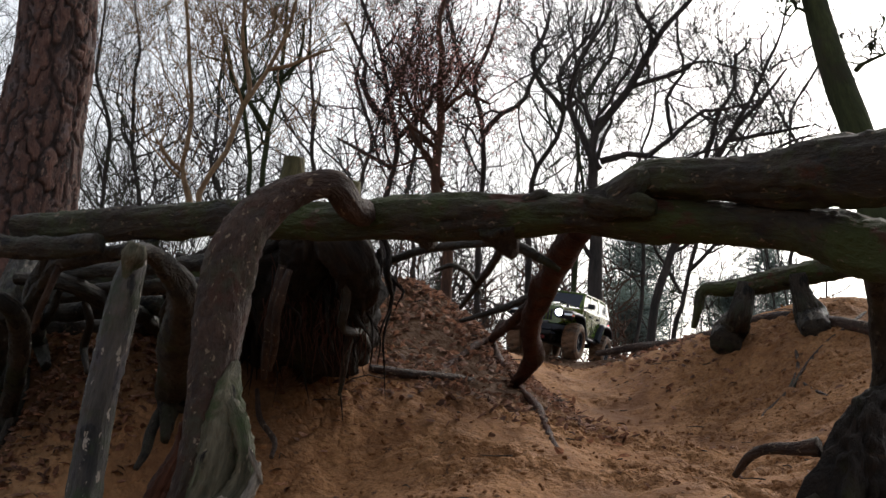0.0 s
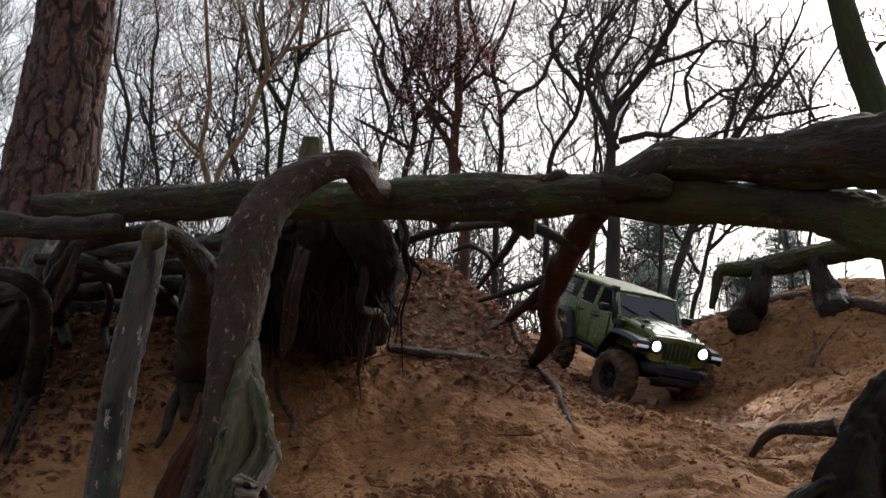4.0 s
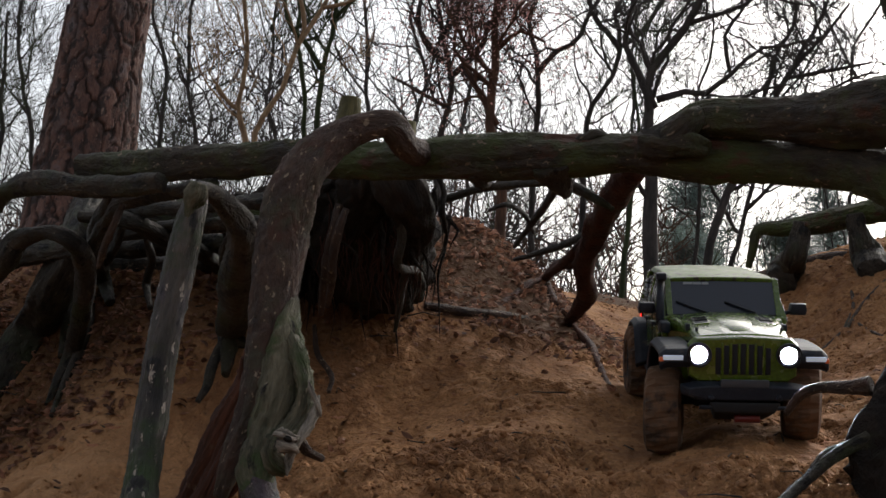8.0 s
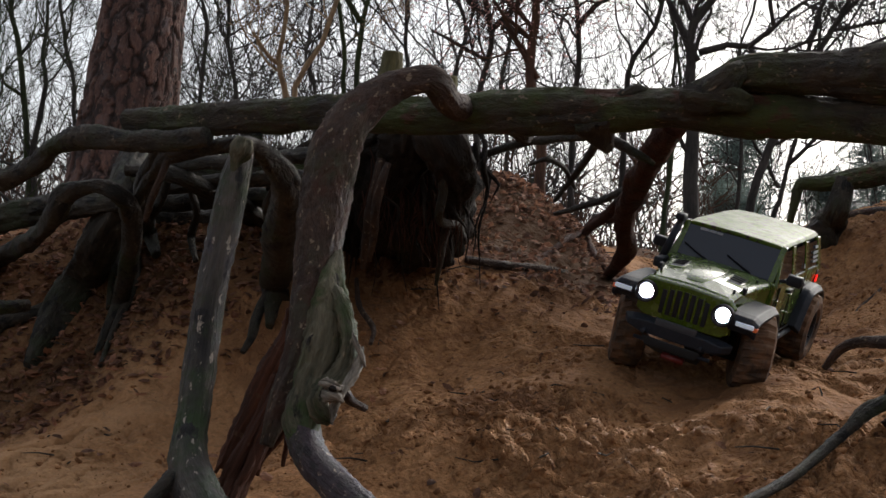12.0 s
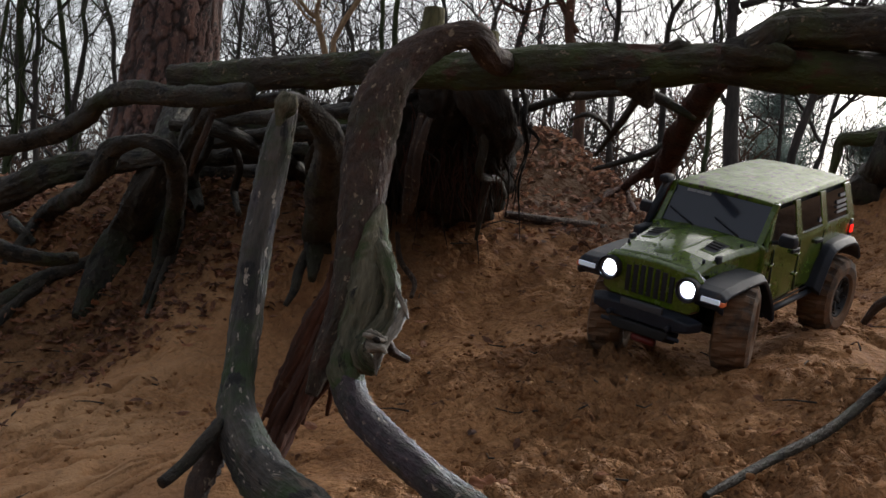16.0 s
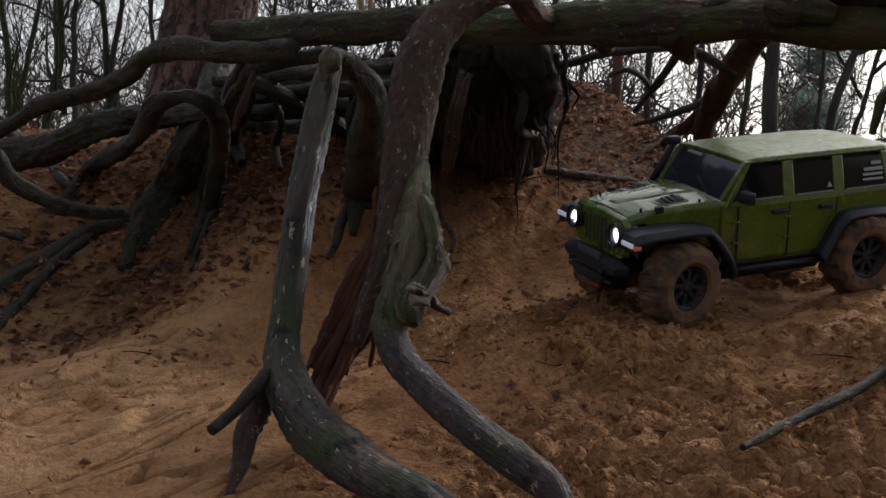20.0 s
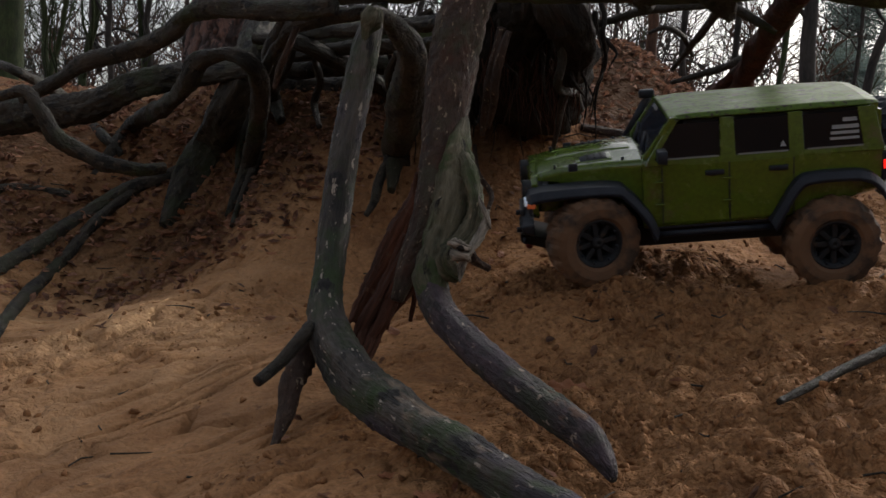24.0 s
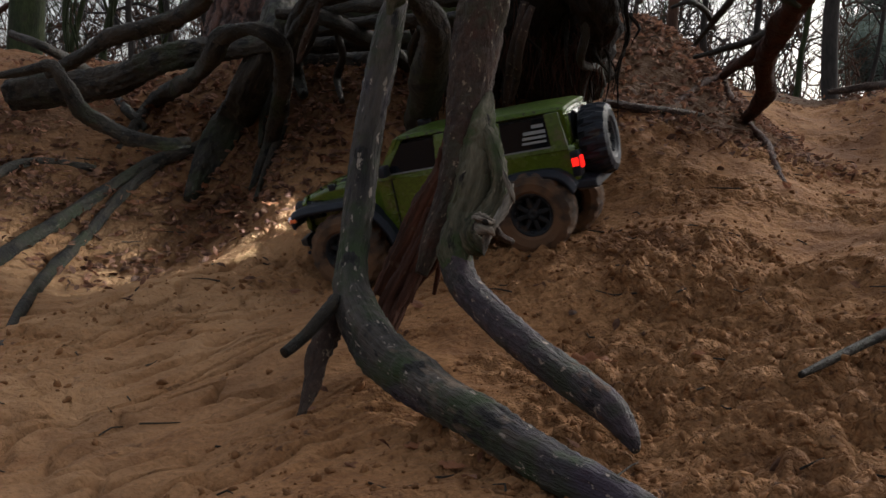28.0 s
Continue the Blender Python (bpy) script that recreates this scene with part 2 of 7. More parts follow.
def plated(name):
    """Pine bark: light plates, dark fissures between them, one tone a plate."""
    m = material(name, (0.070, 0.034, 0.027), (0.170, 0.086, 0.064), 0.9, 26, (1, 1, 0.4), 1.0, (0.125, 0.098, 0.098), 7, 0.35, "bark", relief=4, fleck=[((0.028, 0.017, 0.015), 30, 0.54, 0.60), ((0.20, 0.13, 0.10), 55, 0.60, 0.66)])
    n, l = m.node_tree.nodes, m.node_tree.links
    bsdf = n["Principled BSDF"]
    before = bsdf.inputs["Base Color"].links[0].from_socket
    at = n.new("ShaderNodeAttribute")
    at.attribute_name = "plate"
    x = n.new("ShaderNodeMix")
    x.data_type = "RGBA"
    x.inputs[6].default_value = (0.022, 0.013, 0.011, 1)
    l.new(at.outputs["Fac"], x.inputs["Factor"]), l.new(before, x.inputs[7]), l.new(x.outputs[2], bsdf.inputs["Base Color"])
    return m


pine_bark = plated("pine_bark")
pine_scale = material("loose_pine_scale", (0.055, 0.030, 0.025), (0.125, 0.072, 0.057), 0.9, 3, bump=0.6, fine=8)


# ---- shape helpers ----
def lattice(p, seed=0):
    """Smooth value noise in -1..1 for an array of points."""
    p = np.asarray(p, float)
    i = np.floor(p).astype(np.int64)
    f = p - i
    f = f * f * (3 - 2 * f)
    total = 0.0
    for c in range(8):
        o = np.array([c & 1, c >> 1 & 1, c >> 2 & 1])
        q = i + o
        h = (q[..., 0] * 374761393 + q[..., 1] * 668265263 + q[..., 2] * 2147483647 + seed * 1274126177) & 0xFFFFFFFF
        h = ((h ^ (h >> 13)) * 1103515245) & 0xFFFFFFFF
        h = (h ^ (h >> 16)) & 0xFFFF
        total = total + h / 32767.5 * np.prod(np.where(o, f, 1 - f), axis=-1)
    return total - 1.0


def link(name, verts, faces, mat, parent=None, label="", smooth=True, attribute=None, bevel=0.0):
    me = bpy.data.meshes.new(name)
    me.from_pydata(verts if isinstance(verts, list) else verts.tolist(), [], faces if isinstance(faces, list) else faces.tolist())
    if attribute is not None:
        me.attributes.new("bark", "FLOAT_VECTOR", "POINT").data.foreach_set("vector", np.asarray(attribute, np.float32).ravel())
    if smooth:
        me.polygons.foreach_set("use_smooth", np.ones(len(me.polygons), bool))
    for one in mat if isinstance(mat, (list, tuple)) else [mat]:
        me.materials.append(one)
    ob = new(name, me)
    if parent:
        ob.parent = parent
    if label:
        tagged(ob, label)
    if bevel:
        b = ob.modifiers.new("edge", "BEVEL")
        b.width, b.segments, b.limit_method = bevel, 2, "ANGLE"
    return ob


def part(name, bm, mat, parent, label="", smooth=True, bevel=0.0):
    bmesh.ops.recalc_face_normals(bm, faces=bm.faces)
    me = bpy.data.meshes.new(name)
    bm.to_mesh(me)
    bm.free()
    me.materials.append(mat)
    if smooth:
        me.polygons.foreach_set("use_smooth", np.ones(len(me.polygons), bool))
    ob = new(name, me)
    ob.parent = parent
    if label:
        tagged(ob, label)
    if bevel:
        b = ob.modifiers.new("edge", "BEVEL")
        b.width, b.segments, b.limit_method = bevel, 2, "ANGLE"
    return ob


def spline(points, step):
    """Catmull-Rom through rows of x, y, z, r, resampled."""
    p = np.asarray(points, float)
    p = np.vstack([2 * p[0] - p[1], p, 2 * p[-1] - p[-2]])
    out = []
    for a, b, c, d in zip(p[:-3], p[1:-2], p[2:-1], p[3:]):
        k = max(2, int(np.linalg.norm((c - b)[:3]) / step))
        t = np.linspace(0, 1, k, endpoint=False)[:, None]
        out.append(0.5 * (2 * b + (c - a) * t + (2 * a - 5 * b + 4 * c - d) * t ** 2 + (3 * b - a - 3 * c + d) * t ** 3))
    out.append(p[-2][None])
    out = np.vstack(out)
    out[:, 3] = np.maximum(out[:, 3], 1e-4)
    return out


def tube(path, sides, knobbly=0.0, seed=0, cap=True):
    """Vertices, faces and bark coordinates of a tapered tube along rows of x, y, z, r."""
    c, r = path[:, :3], path[:, 3]
    tan = np.gradient(c, axis=0)
    tan /= np.linalg.norm(tan, axis=1)[:, None] + 1e-12
    ref = np.array([0.0, 0.0, 1.0]) if abs(tan[0, 2]) < 0.8 else np.array([1.0, 0.0, 0.0])
    u = np.empty_like(tan)
    for k in range(len(tan)):
        ref = ref - tan[k] * ref.dot(tan[k])
        ref = ref / (np.linalg.norm(ref) + 1e-12)
        u[k] = ref
    w = np.cross(tan, u)
    a = np.linspace(0, 2 * np.pi, sides, endpoint=False)
    along = np.r_[0, np.cumsum(np.linalg.norm(np.diff(c, axis=0), axis=1))]
    ring = np.stack([np.cos(a), np.sin(a)], -1)
    rad = np.repeat(r[:, None], sides, 1)
    mean = max(np.mean(r), 1e-4)
    bark = np.dstack([ring[None, :, 0] * rad, ring[None, :, 1] * rad, np.repeat(along[:, None], sides, 1)])
    if knobbly:
        q = np.dstack([ring[None, :, 0] * np.ones_like(rad) * 1.1, ring[None, :, 1] * np.ones_like(rad) * 1.1, bark[..., 2] / mean * 0.35]) + seed * 7.3
        ridge = np.dstack([ring[None, :, 0] * np.ones_like(rad) * 3.2, ring[None, :, 1] * np.ones_like(rad) * 3.2, bark[..., 2] / mean * 0.22]) + seed * 3.1
        fine = np.dstack([ring[None, :, 0] * np.ones_like(rad) * 4.5, ring[None, :, 1] * np.ones_like(rad) * 4.5, bark[..., 2] / mean * 2.6]) + seed * 5.7
        crack = np.dstack([ring[None, :, 0] * np.ones_like(rad) * 5.0, ring[None, :, 1] * np.ones_like(rad) * 5.0, bark[..., 2] / mean * 0.5]) + seed * 9.1
        big = np.dstack([ring[None, :, 0] * np.ones_like(rad) * 0.8, ring[None, :, 1] * np.ones_like(rad) * 0.8, bark[..., 2] / mean * 0.17]) + seed * 2.3
        rad = rad * (1 + knobbly * 1.0 * lattice(big) + knobbly * 0.9 * lattice(q) + knobbly * 0.5 * lattice(ridge) + knobbly * 0.5 * lattice(fine)
                     - knobbly * 0.4 * np.clip(0.22 - np.abs(lattice(crack)), 0, 1) * 2.2)
    v = c[:, None] + rad[..., None] * (ring[None, :, :1] * u[:, None] + ring[None, :, 1:] * w[:, None])
    n = len(c)
    i = np.arange(n - 1)[:, None] * sides
    j = np.arange(sides)[None]
    j2 = (j + 1) % sides
    f = np.stack([i + j, i + j2, i + sides + j2, i + sides + j], -1).reshape(-1, 4).tolist()
    v, bark = v.reshape(-1, 3), bark.reshape(-1, 3)
    if cap:
        v = np.vstack([v, c[0], c[-1]])
        bark = np.vstack([bark, (0, 0, 0), (0, 0, along[-1])])
        m = n * sides
        f += [[(k + 1) % sides, k, m] for k in range(sides)]
        f += [[m - sides + k, m - sides + (k + 1) % sides, m + 1] for k in range(sides)]
    return v, f, bark


class Joined:
    """Many tubes in one mesh."""

    def __init__(self):
        self.v, self.f, self.b, self.n = [], [], [], 0

    def add(self, v, f, b):
        self.f += [[k + self.n for k in q] for q in f]
        self.v.append(v), self.b.append(b)
        self.n += len(v)

    def link(self, name, mat, parent=None, label=""):
        return link(name, np.vstack(self.v), self.f, mat, parent, label, attribute=np.vstack(self.b))


# ---- ground ----
# centre x, y, reach, height of the swells of the hollow and its banks
MOUNDS = [
    (-0.56, 2.5, 0.4, 0.223), (-0.67, 1.66, 1.0, -0.031), (0.43, 2.9, 0.25, -0.028), (-0.04, 2.75, 0.25, 0.218),
    (-0.89, 1.9, 0.25, -0.102), (0.47, 2.15, 0.4, -0.062), (1.8, 2.0, 1.0, 0.084), (-0.73, 1.2, 0.65, -0.093),
    (0.85, 2.9, 0.25, 0.009), (-0.63, 1.95, 0.25, 0.042), (-2.5, 2.8, 1.0, 0.11), (0.61, 2.75, 0.4, -0.161),
    (0.85, 2.9, 0.4, 0.156), (0.28, 1.9, 0.25, -0.038), (0.15, 2.8, 0.4, -0.089), (-0.56, 2.5, 0.25, -0.024),
    (-0.89, 1.9, 0.4, -0.115), (-0.53, 2.3, 0.25, -0.108), (-0.35, 1.38, 0.25, 0.028), (2.2, 2.8, 1.0, 0.07),
    (-0.86, 2.12, 0.25, -0.115), (-0.72, 2.2, 0.4, 0.178), (-0.16, 1.9, 0.25, -0.065), (-0.28, 2.05, 0.4, 0.049),
    (-0.46, 1.77, 0.22, -0.09), (-0.09, 1.46, 0.085, 0.06), (-0.19, 1.43, 0.07, 0.036), (0.03, 1.45, 0.09, 0.024),
    (-0.74, 1.68, 0.22, 0.035),
    # the rut that the wheels have worn
    (0.66, 3.85, 0.24, 0.034),
    (0.43, 3.95, 0.2, 0.006), (0.25, 4.03, 0.2, 0.029), (0.55, 4.23, 0.2, -0.013), (0.38, 4.31, 0.2, 0.028),
    (0.34, 3.44, 0.2, -0.044), (0.18, 3.51, 0.2, 0.033), (0.47, 3.72, 0.2, -0.061), (0.3, 3.79, 0.2, 0.016),
    (0.39, 3.19, 0.2, -0.064), (0.22, 3.2, 0.2, 0.033), (0.46, 2.87, 0.2, 0.009), (0.56, 2.55, 0.2, -0.018),
    (0.38, 2.47, 0.2, 0.01), (0.54, 2.28, 0.2, -0.036), (0.36, 2.22, 0.2, 0.02), (0.28, 1.85, 0.2, 0.002),
    (0.25, 2.15, 0.2, -0.015), (0.43, 1.71, 0.2, -0.005), (0.24, 1.71, 0.2, -0.005), (0.44, 2.02, 0.2, -0.01),
    (0.39, 1.56, 0.2, -0.008), (0.2, 1.57, 0.2, 0.02), (0.24, 1.99, 0.2, 0.015), (0.14, 1.89, 0.2, 0.02),
    (0.1, 1.76, 0.2, -0.01), (0.05, 1.52, 0.2, -0.017), (-0.06, 1.68, 0.2, 0.028), (-0.13, 1.45, 0.2, -0.023),
    (-0.31, 1.47, 0.2, -0.015), (-0.31, 1.65, 0.2, 0.015), (-0.36, 1.79, 0.2, 0.042), (-0.49, 1.72, 0.2, -0.012),
    (-0.46, 1.91, 0.2, -0.089), (-0.16, 1.86, 0.2, -0.038),
    (0.54, 2.28, 0.11, -0.001), (0.36, 2.22, 0.11, -0.002), (0.47, 1.87, 0.11, -0.007), (0.28, 1.85, 0.11, -0.026),
    (0.44, 2.18, 0.11, 0.006), (0.43, 1.71, 0.11, -0.003), (0.24, 1.71, 0.11, -0.02), (0.44, 2.02, 0.11, -0.004),
    (0.24, 2.02, 0.11, -0.002), (0.39, 1.56, 0.11, -0.009), (0.2, 1.57, 0.11, 0.002), (0.34, 1.48, 0.11, 0.016),
    (0.32, 1.64, 0.11, 0.016), (0.14, 1.7, 0.11, 0.004), (0.14, 1.89, 0.11, 0.007), (0.4, 1.92, 0.11, 0.017),
    (0.05, 1.71, 0.11, 0.004), (0.05, 1.52, 0.11, 0.008), (-0.06, 1.68, 0.11, -0.002), (0.09, 1.63, 0.11, -0.02),
    (-0.01, 1.79, 0.11, -0.001), (0.36, 1.78, 0.11, 0.031), (0.27, 1.94, 0.11, 0.009), (0.21, 1.79, 0.11, 0.002),
    (-0.02, 1.58, 0.11, 0.01), (-0.01, 1.45, 0.11, -0.01),
]


def ground_height(x, y):
    s = np.clip((y - 0.2) / 3.2, 0, 1)
    z = -0.06 + 0.56 * s * s * (3 - 2 * s)
    for cx, cy, reach, h in MOUNDS:
        z = z + h * np.exp(-((x - cx) ** 2 + (y - cy) ** 2) / reach ** 2)
    # unseen bank behind the camera, added to hold back skylight
    s = np.clip((-0.9 - y) / 4.0, 0, 1)
    return z + 1.5 * s * s * (3 - 2 * s)


def soil_cover(x, y):
    """How far dark leaf mould covers the sand: the left bank, the hump and the woods beyond."""
    q = np.stack([x, y, np.zeros_like(x)], -1)
    x, y = x + 0.12 * lattice(q * 2.3, 41) + 0.05 * lattice(q * 7, 42), y + 0.10 * lattice(q * 2.1, 43) + 0.04 * lattice(q * 8, 44)
    bank = np.clip(1.7 * (y - 1.78 - 0.25 * np.clip(x + 0.9, -1, 1)) / 0.4, 0, 1) * np.clip((-0.10 - x) / 0.25, 0, 1)
    hump = np.exp(-((x + 0.05) / 0.37) ** 4 - ((y - 2.62) / 0.38) ** 4)
    beyond = np.clip((y - 3.55) / 0.5, 0, 1)
    hollow = 0.45 * np.exp(-((x + 0.32) / 0.17) ** 4 - ((y - 2.05) / 0.16) ** 4)
    return np.maximum.reduce([0.54 * bank, hollow, hump, beyond, np.clip((-y - 0.8) / 1.5, 0, 1)])


def churned(x, y):
    """Where feet and wheels have broken the sand up."""
    o = np.zeros_like(x)
    q = np.stack([x, y, o], -1)
    side = np.clip((x + 0.55) / 0.5, 0, 1)
    return np.clip(0.42 + 1.5 * lattice(q * 3.1, 12) + 1.2 * lattice(q * 9.5, 32), 0.0, 1.25) * np.where(y < 1.8, 1.0, np.where(y < 2.25, 0.8, 0.7)) * (0.35 + 0.65 * side)


def rough_ground(x, y):
    """The height with trampled clods, ripples and grit."""
    z = ground_height(x, y)
    near = np.clip((5.0 - y) / 1.5, 0, 1)
    o = np.zeros_like(x)
    q = np.stack([x, y, o], -1)
    warp = np.stack([lattice(q * 17, 7), lattice(q * 17, 8), o], -1) * 0.03
    fine = np.stack([lattice(q * 60, 13), lattice(q * 60, 14), o], -1) * 0.008
    clod = lattice(q * 6, 1) * 0.012 + lattice((q + warp) * 19, 2) * 0.0065
    lump = np.abs(lattice((q + warp) * 26, 3)) ** 0.7
    crumb = np.abs(lattice((q + warp * 0.5 + fine) * 50, 15)) ** 0.8
    side = np.clip((x + 0.55) / 0.5, 0, 1)
    patch = churned(x, y)
    grit = (crumb - 0.35) * 0.0135 * np.where(y > 2.3, 0.85, 1.0)
    # short cracks and washed streaks down the smoother slope
    run = np.stack([(x + y) * 6.5, (x - y) * 30, o], -1) + np.stack([lattice(q * 9, 21), lattice(q * 9, 22), o], -1) * (0.4, 1.6, 0)
    crack = np.clip(0.16 - np.abs(lattice(run, 23)), 0, 0.16) / 0.16 * np.clip(lattice(q * 5.5, 24) * 2.4 + 0.35, 0, 1)
    streak = lattice(run * (1, 1.4, 1), 25) * 0.0028
    far = lattice(q * 0.35, 6) * 0.12 * np.clip((np.hypot(x, y - 1.5) - 3) / 4, 0, 1)
    return z + near * (clod + patch * (lump - 0.35) * 0.017 + (0.12 + 1.1 * patch) * grit + (1.15 - side) * (streak - 0.019 * crack)) + far


def steps(edges):
    """Coordinates with a spacing of their own between the edges."""
    out = []
    for a, b, d in edges:
        out.append(np.arange(a, b - 1e-9, d))
    return np.concatenate(out + [[edges[-1][1]]])


gx = steps([(-300, -60, 60), (-60, -12, 8), (-12, -4, 1), (-4, -1.5, 0.08), (-1.5, -1.0, 0.009), (-1.0, 0.85, 0.0046), (0.85, 1.4, 0.009), (1.4, 4, 0.08), (4, 12, 1), (12, 60, 8), (60, 300, 60)])
gy = steps([(-100, -12, 22), (-12, -2, 1), (-2, 0.5, 0.1), (0.5, 0.75, 0.009), (0.75, 2.3, 0.0044), (2.3, 3.7, 0.010), (3.7, 8, 0.15), (8, 20, 1), (20, 80, 10), (80, 600, 65)])
X, Y = np.meshgrid(gx, gy)
Z = rough_ground(X, Y)
nx, ny = len(gx), len(gy)
i = (np.arange(ny - 1)[:, None] * nx + np.arange(nx - 1)[None]).ravel()
ground = link("ground", np.stack([X, Y, Z], -1).reshape(-1, 3), np.stack([i, i + 1, i + nx + 1, i + nx], -1), sand)
ground.data.attributes.new("soil", "FLOAT", "POINT").data.foreach_set("value", soil_cover(X, Y).ravel().astype(np.float32))
ground.data.attributes.new("churn", "FLOAT", "POINT").data.foreach_set("value", (np.where(Y < 2.25, 0.22, 0.2) + 0.8 * churned(X, Y) + 0.5 * soil_cover(X, Y)).ravel().astype(np.float32))
# the untrodden slope has dried paler; the tint also makes up for weak light
ground.data.attributes.new("dry_lift", "FLOAT", "POINT").data.foreach_set("value", (0.8 * np.clip((-0.36 - X - 0.15 * lattice(np.stack([X, Y, 0 * X], -1) * 2.7, 45)) / 0.35, 0, 1) * np.exp(-((X + 0.95) / 0.95) ** 4 - ((Y - 1.35) / 0.8) ** 4)).ravel().astype(np.float32))
tagged(ground, "trampled damp orange-brown sand in a sunken hollow", "ground", kind="structure")


# ---- roots and dead wood ----
count = [0]
made = {}


def flake_mesh():
    """A small curled flake of bark."""
    bm = bmesh.new()
    bmesh.ops.create_grid(bm, x_segments=3, y_segments=5, size=0.5)
    for v in bm.verts:
        x, y = v.co.x, v.co.y
        v.co = (x * (1 - 1.2 * y * y) * 0.7, y * 2, 0.35 * abs(y) ** 2 + 0.15 - 0.6 * x * x + 0.06 * math.sin(9 * x + 5 * y))
    top = bmesh.ops.extrude_face_region(bm, geom=bm.faces[:])
    for g in top["geom"]:
        if isinstance(g, bmesh.types.BMVert):
            g.co.z -= 0.12
    me = bpy.data.meshes.new("bark_flake")
    bm.to_mesh(me)
    bm.free()
    return me


flakes = {}


def root(name, label, category, mat, knobbly, rows, under="", flaky=0):
    """A gnarled root or limb along rows of x, y, z, radius; a part of another one where that is named."""
    count[0] += 1
    mean = sum(q[3] for q in rows) / len(rows)
    path = spline(rows, max(0.003, mean * 0.16))
    sides = 56 if mean > 0.02 else 20 if mean > 0.008 else 10
    v, f, b = tube(path, sides, knobbly, count[0])
    parent = made.get(under)
    ob = link(name, v, f, mat, parent, attribute=b)
    tagged(ob, label, "" if parent else category)
    made.setdefault(name, ob)
    if flaky:
        if mat.name not in flakes:
            me = flake_mesh()
            me.materials.append(mat)
            flakes[mat.name] = me
        rng = np.random.default_rng(count[0])
        for k in rng.integers(sides * 3, len(v) - sides * 3, flaky):
            ring = k // sides
            axis = Vector(path[min(ring + 1, len(path) - 1), :3] - path[ring, :3]).normalized()
            out = Vector(v[k] - path[ring, :3]).normalized()
            side = axis.cross(out).normalized()
            s = path[ring, 3] * rng.uniform(0.12, 0.3)
            fl = new("bark_flake", flakes[mat.name])
            fl.parent = ob
            turn = Matrix((side, axis, side.cross(axis))).transposed().to_4x4()
            fl.matrix_basis = Matrix.Translation(Vector(v[k]) - out * s * 0.12) @ turn @ Matrix.Diagonal((s, s * rng.uniform(0.8, 2.0), s * 0.5, 1))
    return ob


root("fallen_log", "long mossy dead trunk lying across the hollow", "log", bark_log, 0.16, [(-0.629, 1.720, 0.561, 0.0180), (-0.562, 1.700, 0.553, 0.0235), (-0.469, 1.660, 0.552, 0.0229), (-0.380, 1.620, 0.551, 0.0224), (-0.252, 1.560, 0.545, 0.0253), (-0.134, 1.500, 0.527, 0.0257), (-0.060, 1.470, 0.526, 0.0266), (0.011, 1.450, 0.525, 0.0276), (0.080, 1.430, 0.523, 0.0272), (0.149, 1.420, 0.523, 0.0243), (0.214, 1.400, 0.513, 0.0253), (0.278, 1.380, 0.507, 0.0263), (0.340, 1.360, 0.500, 0.0246), (0.396, 1.330, 0.491, 0.0253), (0.431, 1.300, 0.474, 0.0285), (0.463, 1.270, 0.453, 0.0327), (0.503, 1.220, 0.430, 0.0337), (0.553, 1.180, 0.407, 0.0337)], flaky=40)
root("limb", "thick wet limb forking off the fallen trunk", "branch", bark_log, 0.14, [(0.164, 1.430, 0.530, 0.0163), (0.203, 1.410, 0.540, 0.0201), (0.246, 1.380, 0.556, 0.0223), (0.295, 1.360, 0.553, 0.0233), (0.337, 1.340, 0.550, 0.0255), (0.381, 1.310, 0.545, 0.0330), (0.416, 1.280, 0.546, 0.0380), (0.458, 1.240, 0.539, 0.0405), (0.508, 1.200, 0.536, 0.0395), (0.571, 1.150, 0.534, 0.0361)], under="fallen_log", flaky=30)
root("arched_root", "thick reddish-brown root arching over the log", "root", bark_root, 0.13, [(-0.068, 1.500, 0.529, 0.0157), (-0.095, 1.470, 0.532, 0.0182), (-0.112, 1.420, 0.532, 0.0176), (-0.124, 1.390, 0.548, 0.0185), (-0.140, 1.380, 0.552, 0.0171), (-0.176, 1.370, 0.539, 0.0202), (-0.212, 1.350, 0.508, 0.0257), (-0.234, 1.330, 0.466, 0.0291), (-0.242, 1.320, 0.420, 0.0295), (-0.245, 1.310, 0.374, 0.0274), (-0.249, 1.300, 0.324, 0.0260), (-0.251, 1.290, 0.275, 0.0270), (-0.255, 1.280, 0.239, 0.0256), (-0.266, 1.270, 0.204, 0.0206), (-0.281, 1.260, 0.164, 0.0156), (-0.294, 1.250, 0.119, 0.0083)], flaky=30)
root("mossy_root", "pale green-grey barkless root curving into the sand", "root", bark_pale, 0.26, [(-0.229, 1.300, 0.336, 0.0062), (-0.230, 1.280, 0.301, 0.0158), (-0.231, 1.270, 0.264, 0.0254), (-0.233, 1.250, 0.221, 0.0286), (-0.242, 1.230, 0.184, 0.0258), (-0.245, 1.205, 0.151, 0.0218), (-0.240, 1.190, 0.133, 0.0159), (-0.238, 1.185, 0.119, 0.0079)], flaky=16)
root("smooth_end", "smooth violet-brown lower end of the root", "root", bark_smooth, 0.1, [(-0.243, 1.230, 0.179, 0.0152), (-0.248, 1.215, 0.150, 0.0197), (-0.232, 1.180, 0.119, 0.0185), (-0.201, 1.140, 0.094, 0.0179), (-0.161, 1.100, 0.070, 0.0183), (-0.119, 1.060, 0.049, 0.0182), (-0.083, 1.030, 0.031, 0.0177), (-0.057, 1.010, 0.015, 0.0154), (-0.040, 0.990, -0.002, 0.0094), (-0.034, 0.980, -0.012, 0.0037)], under="mossy_root")
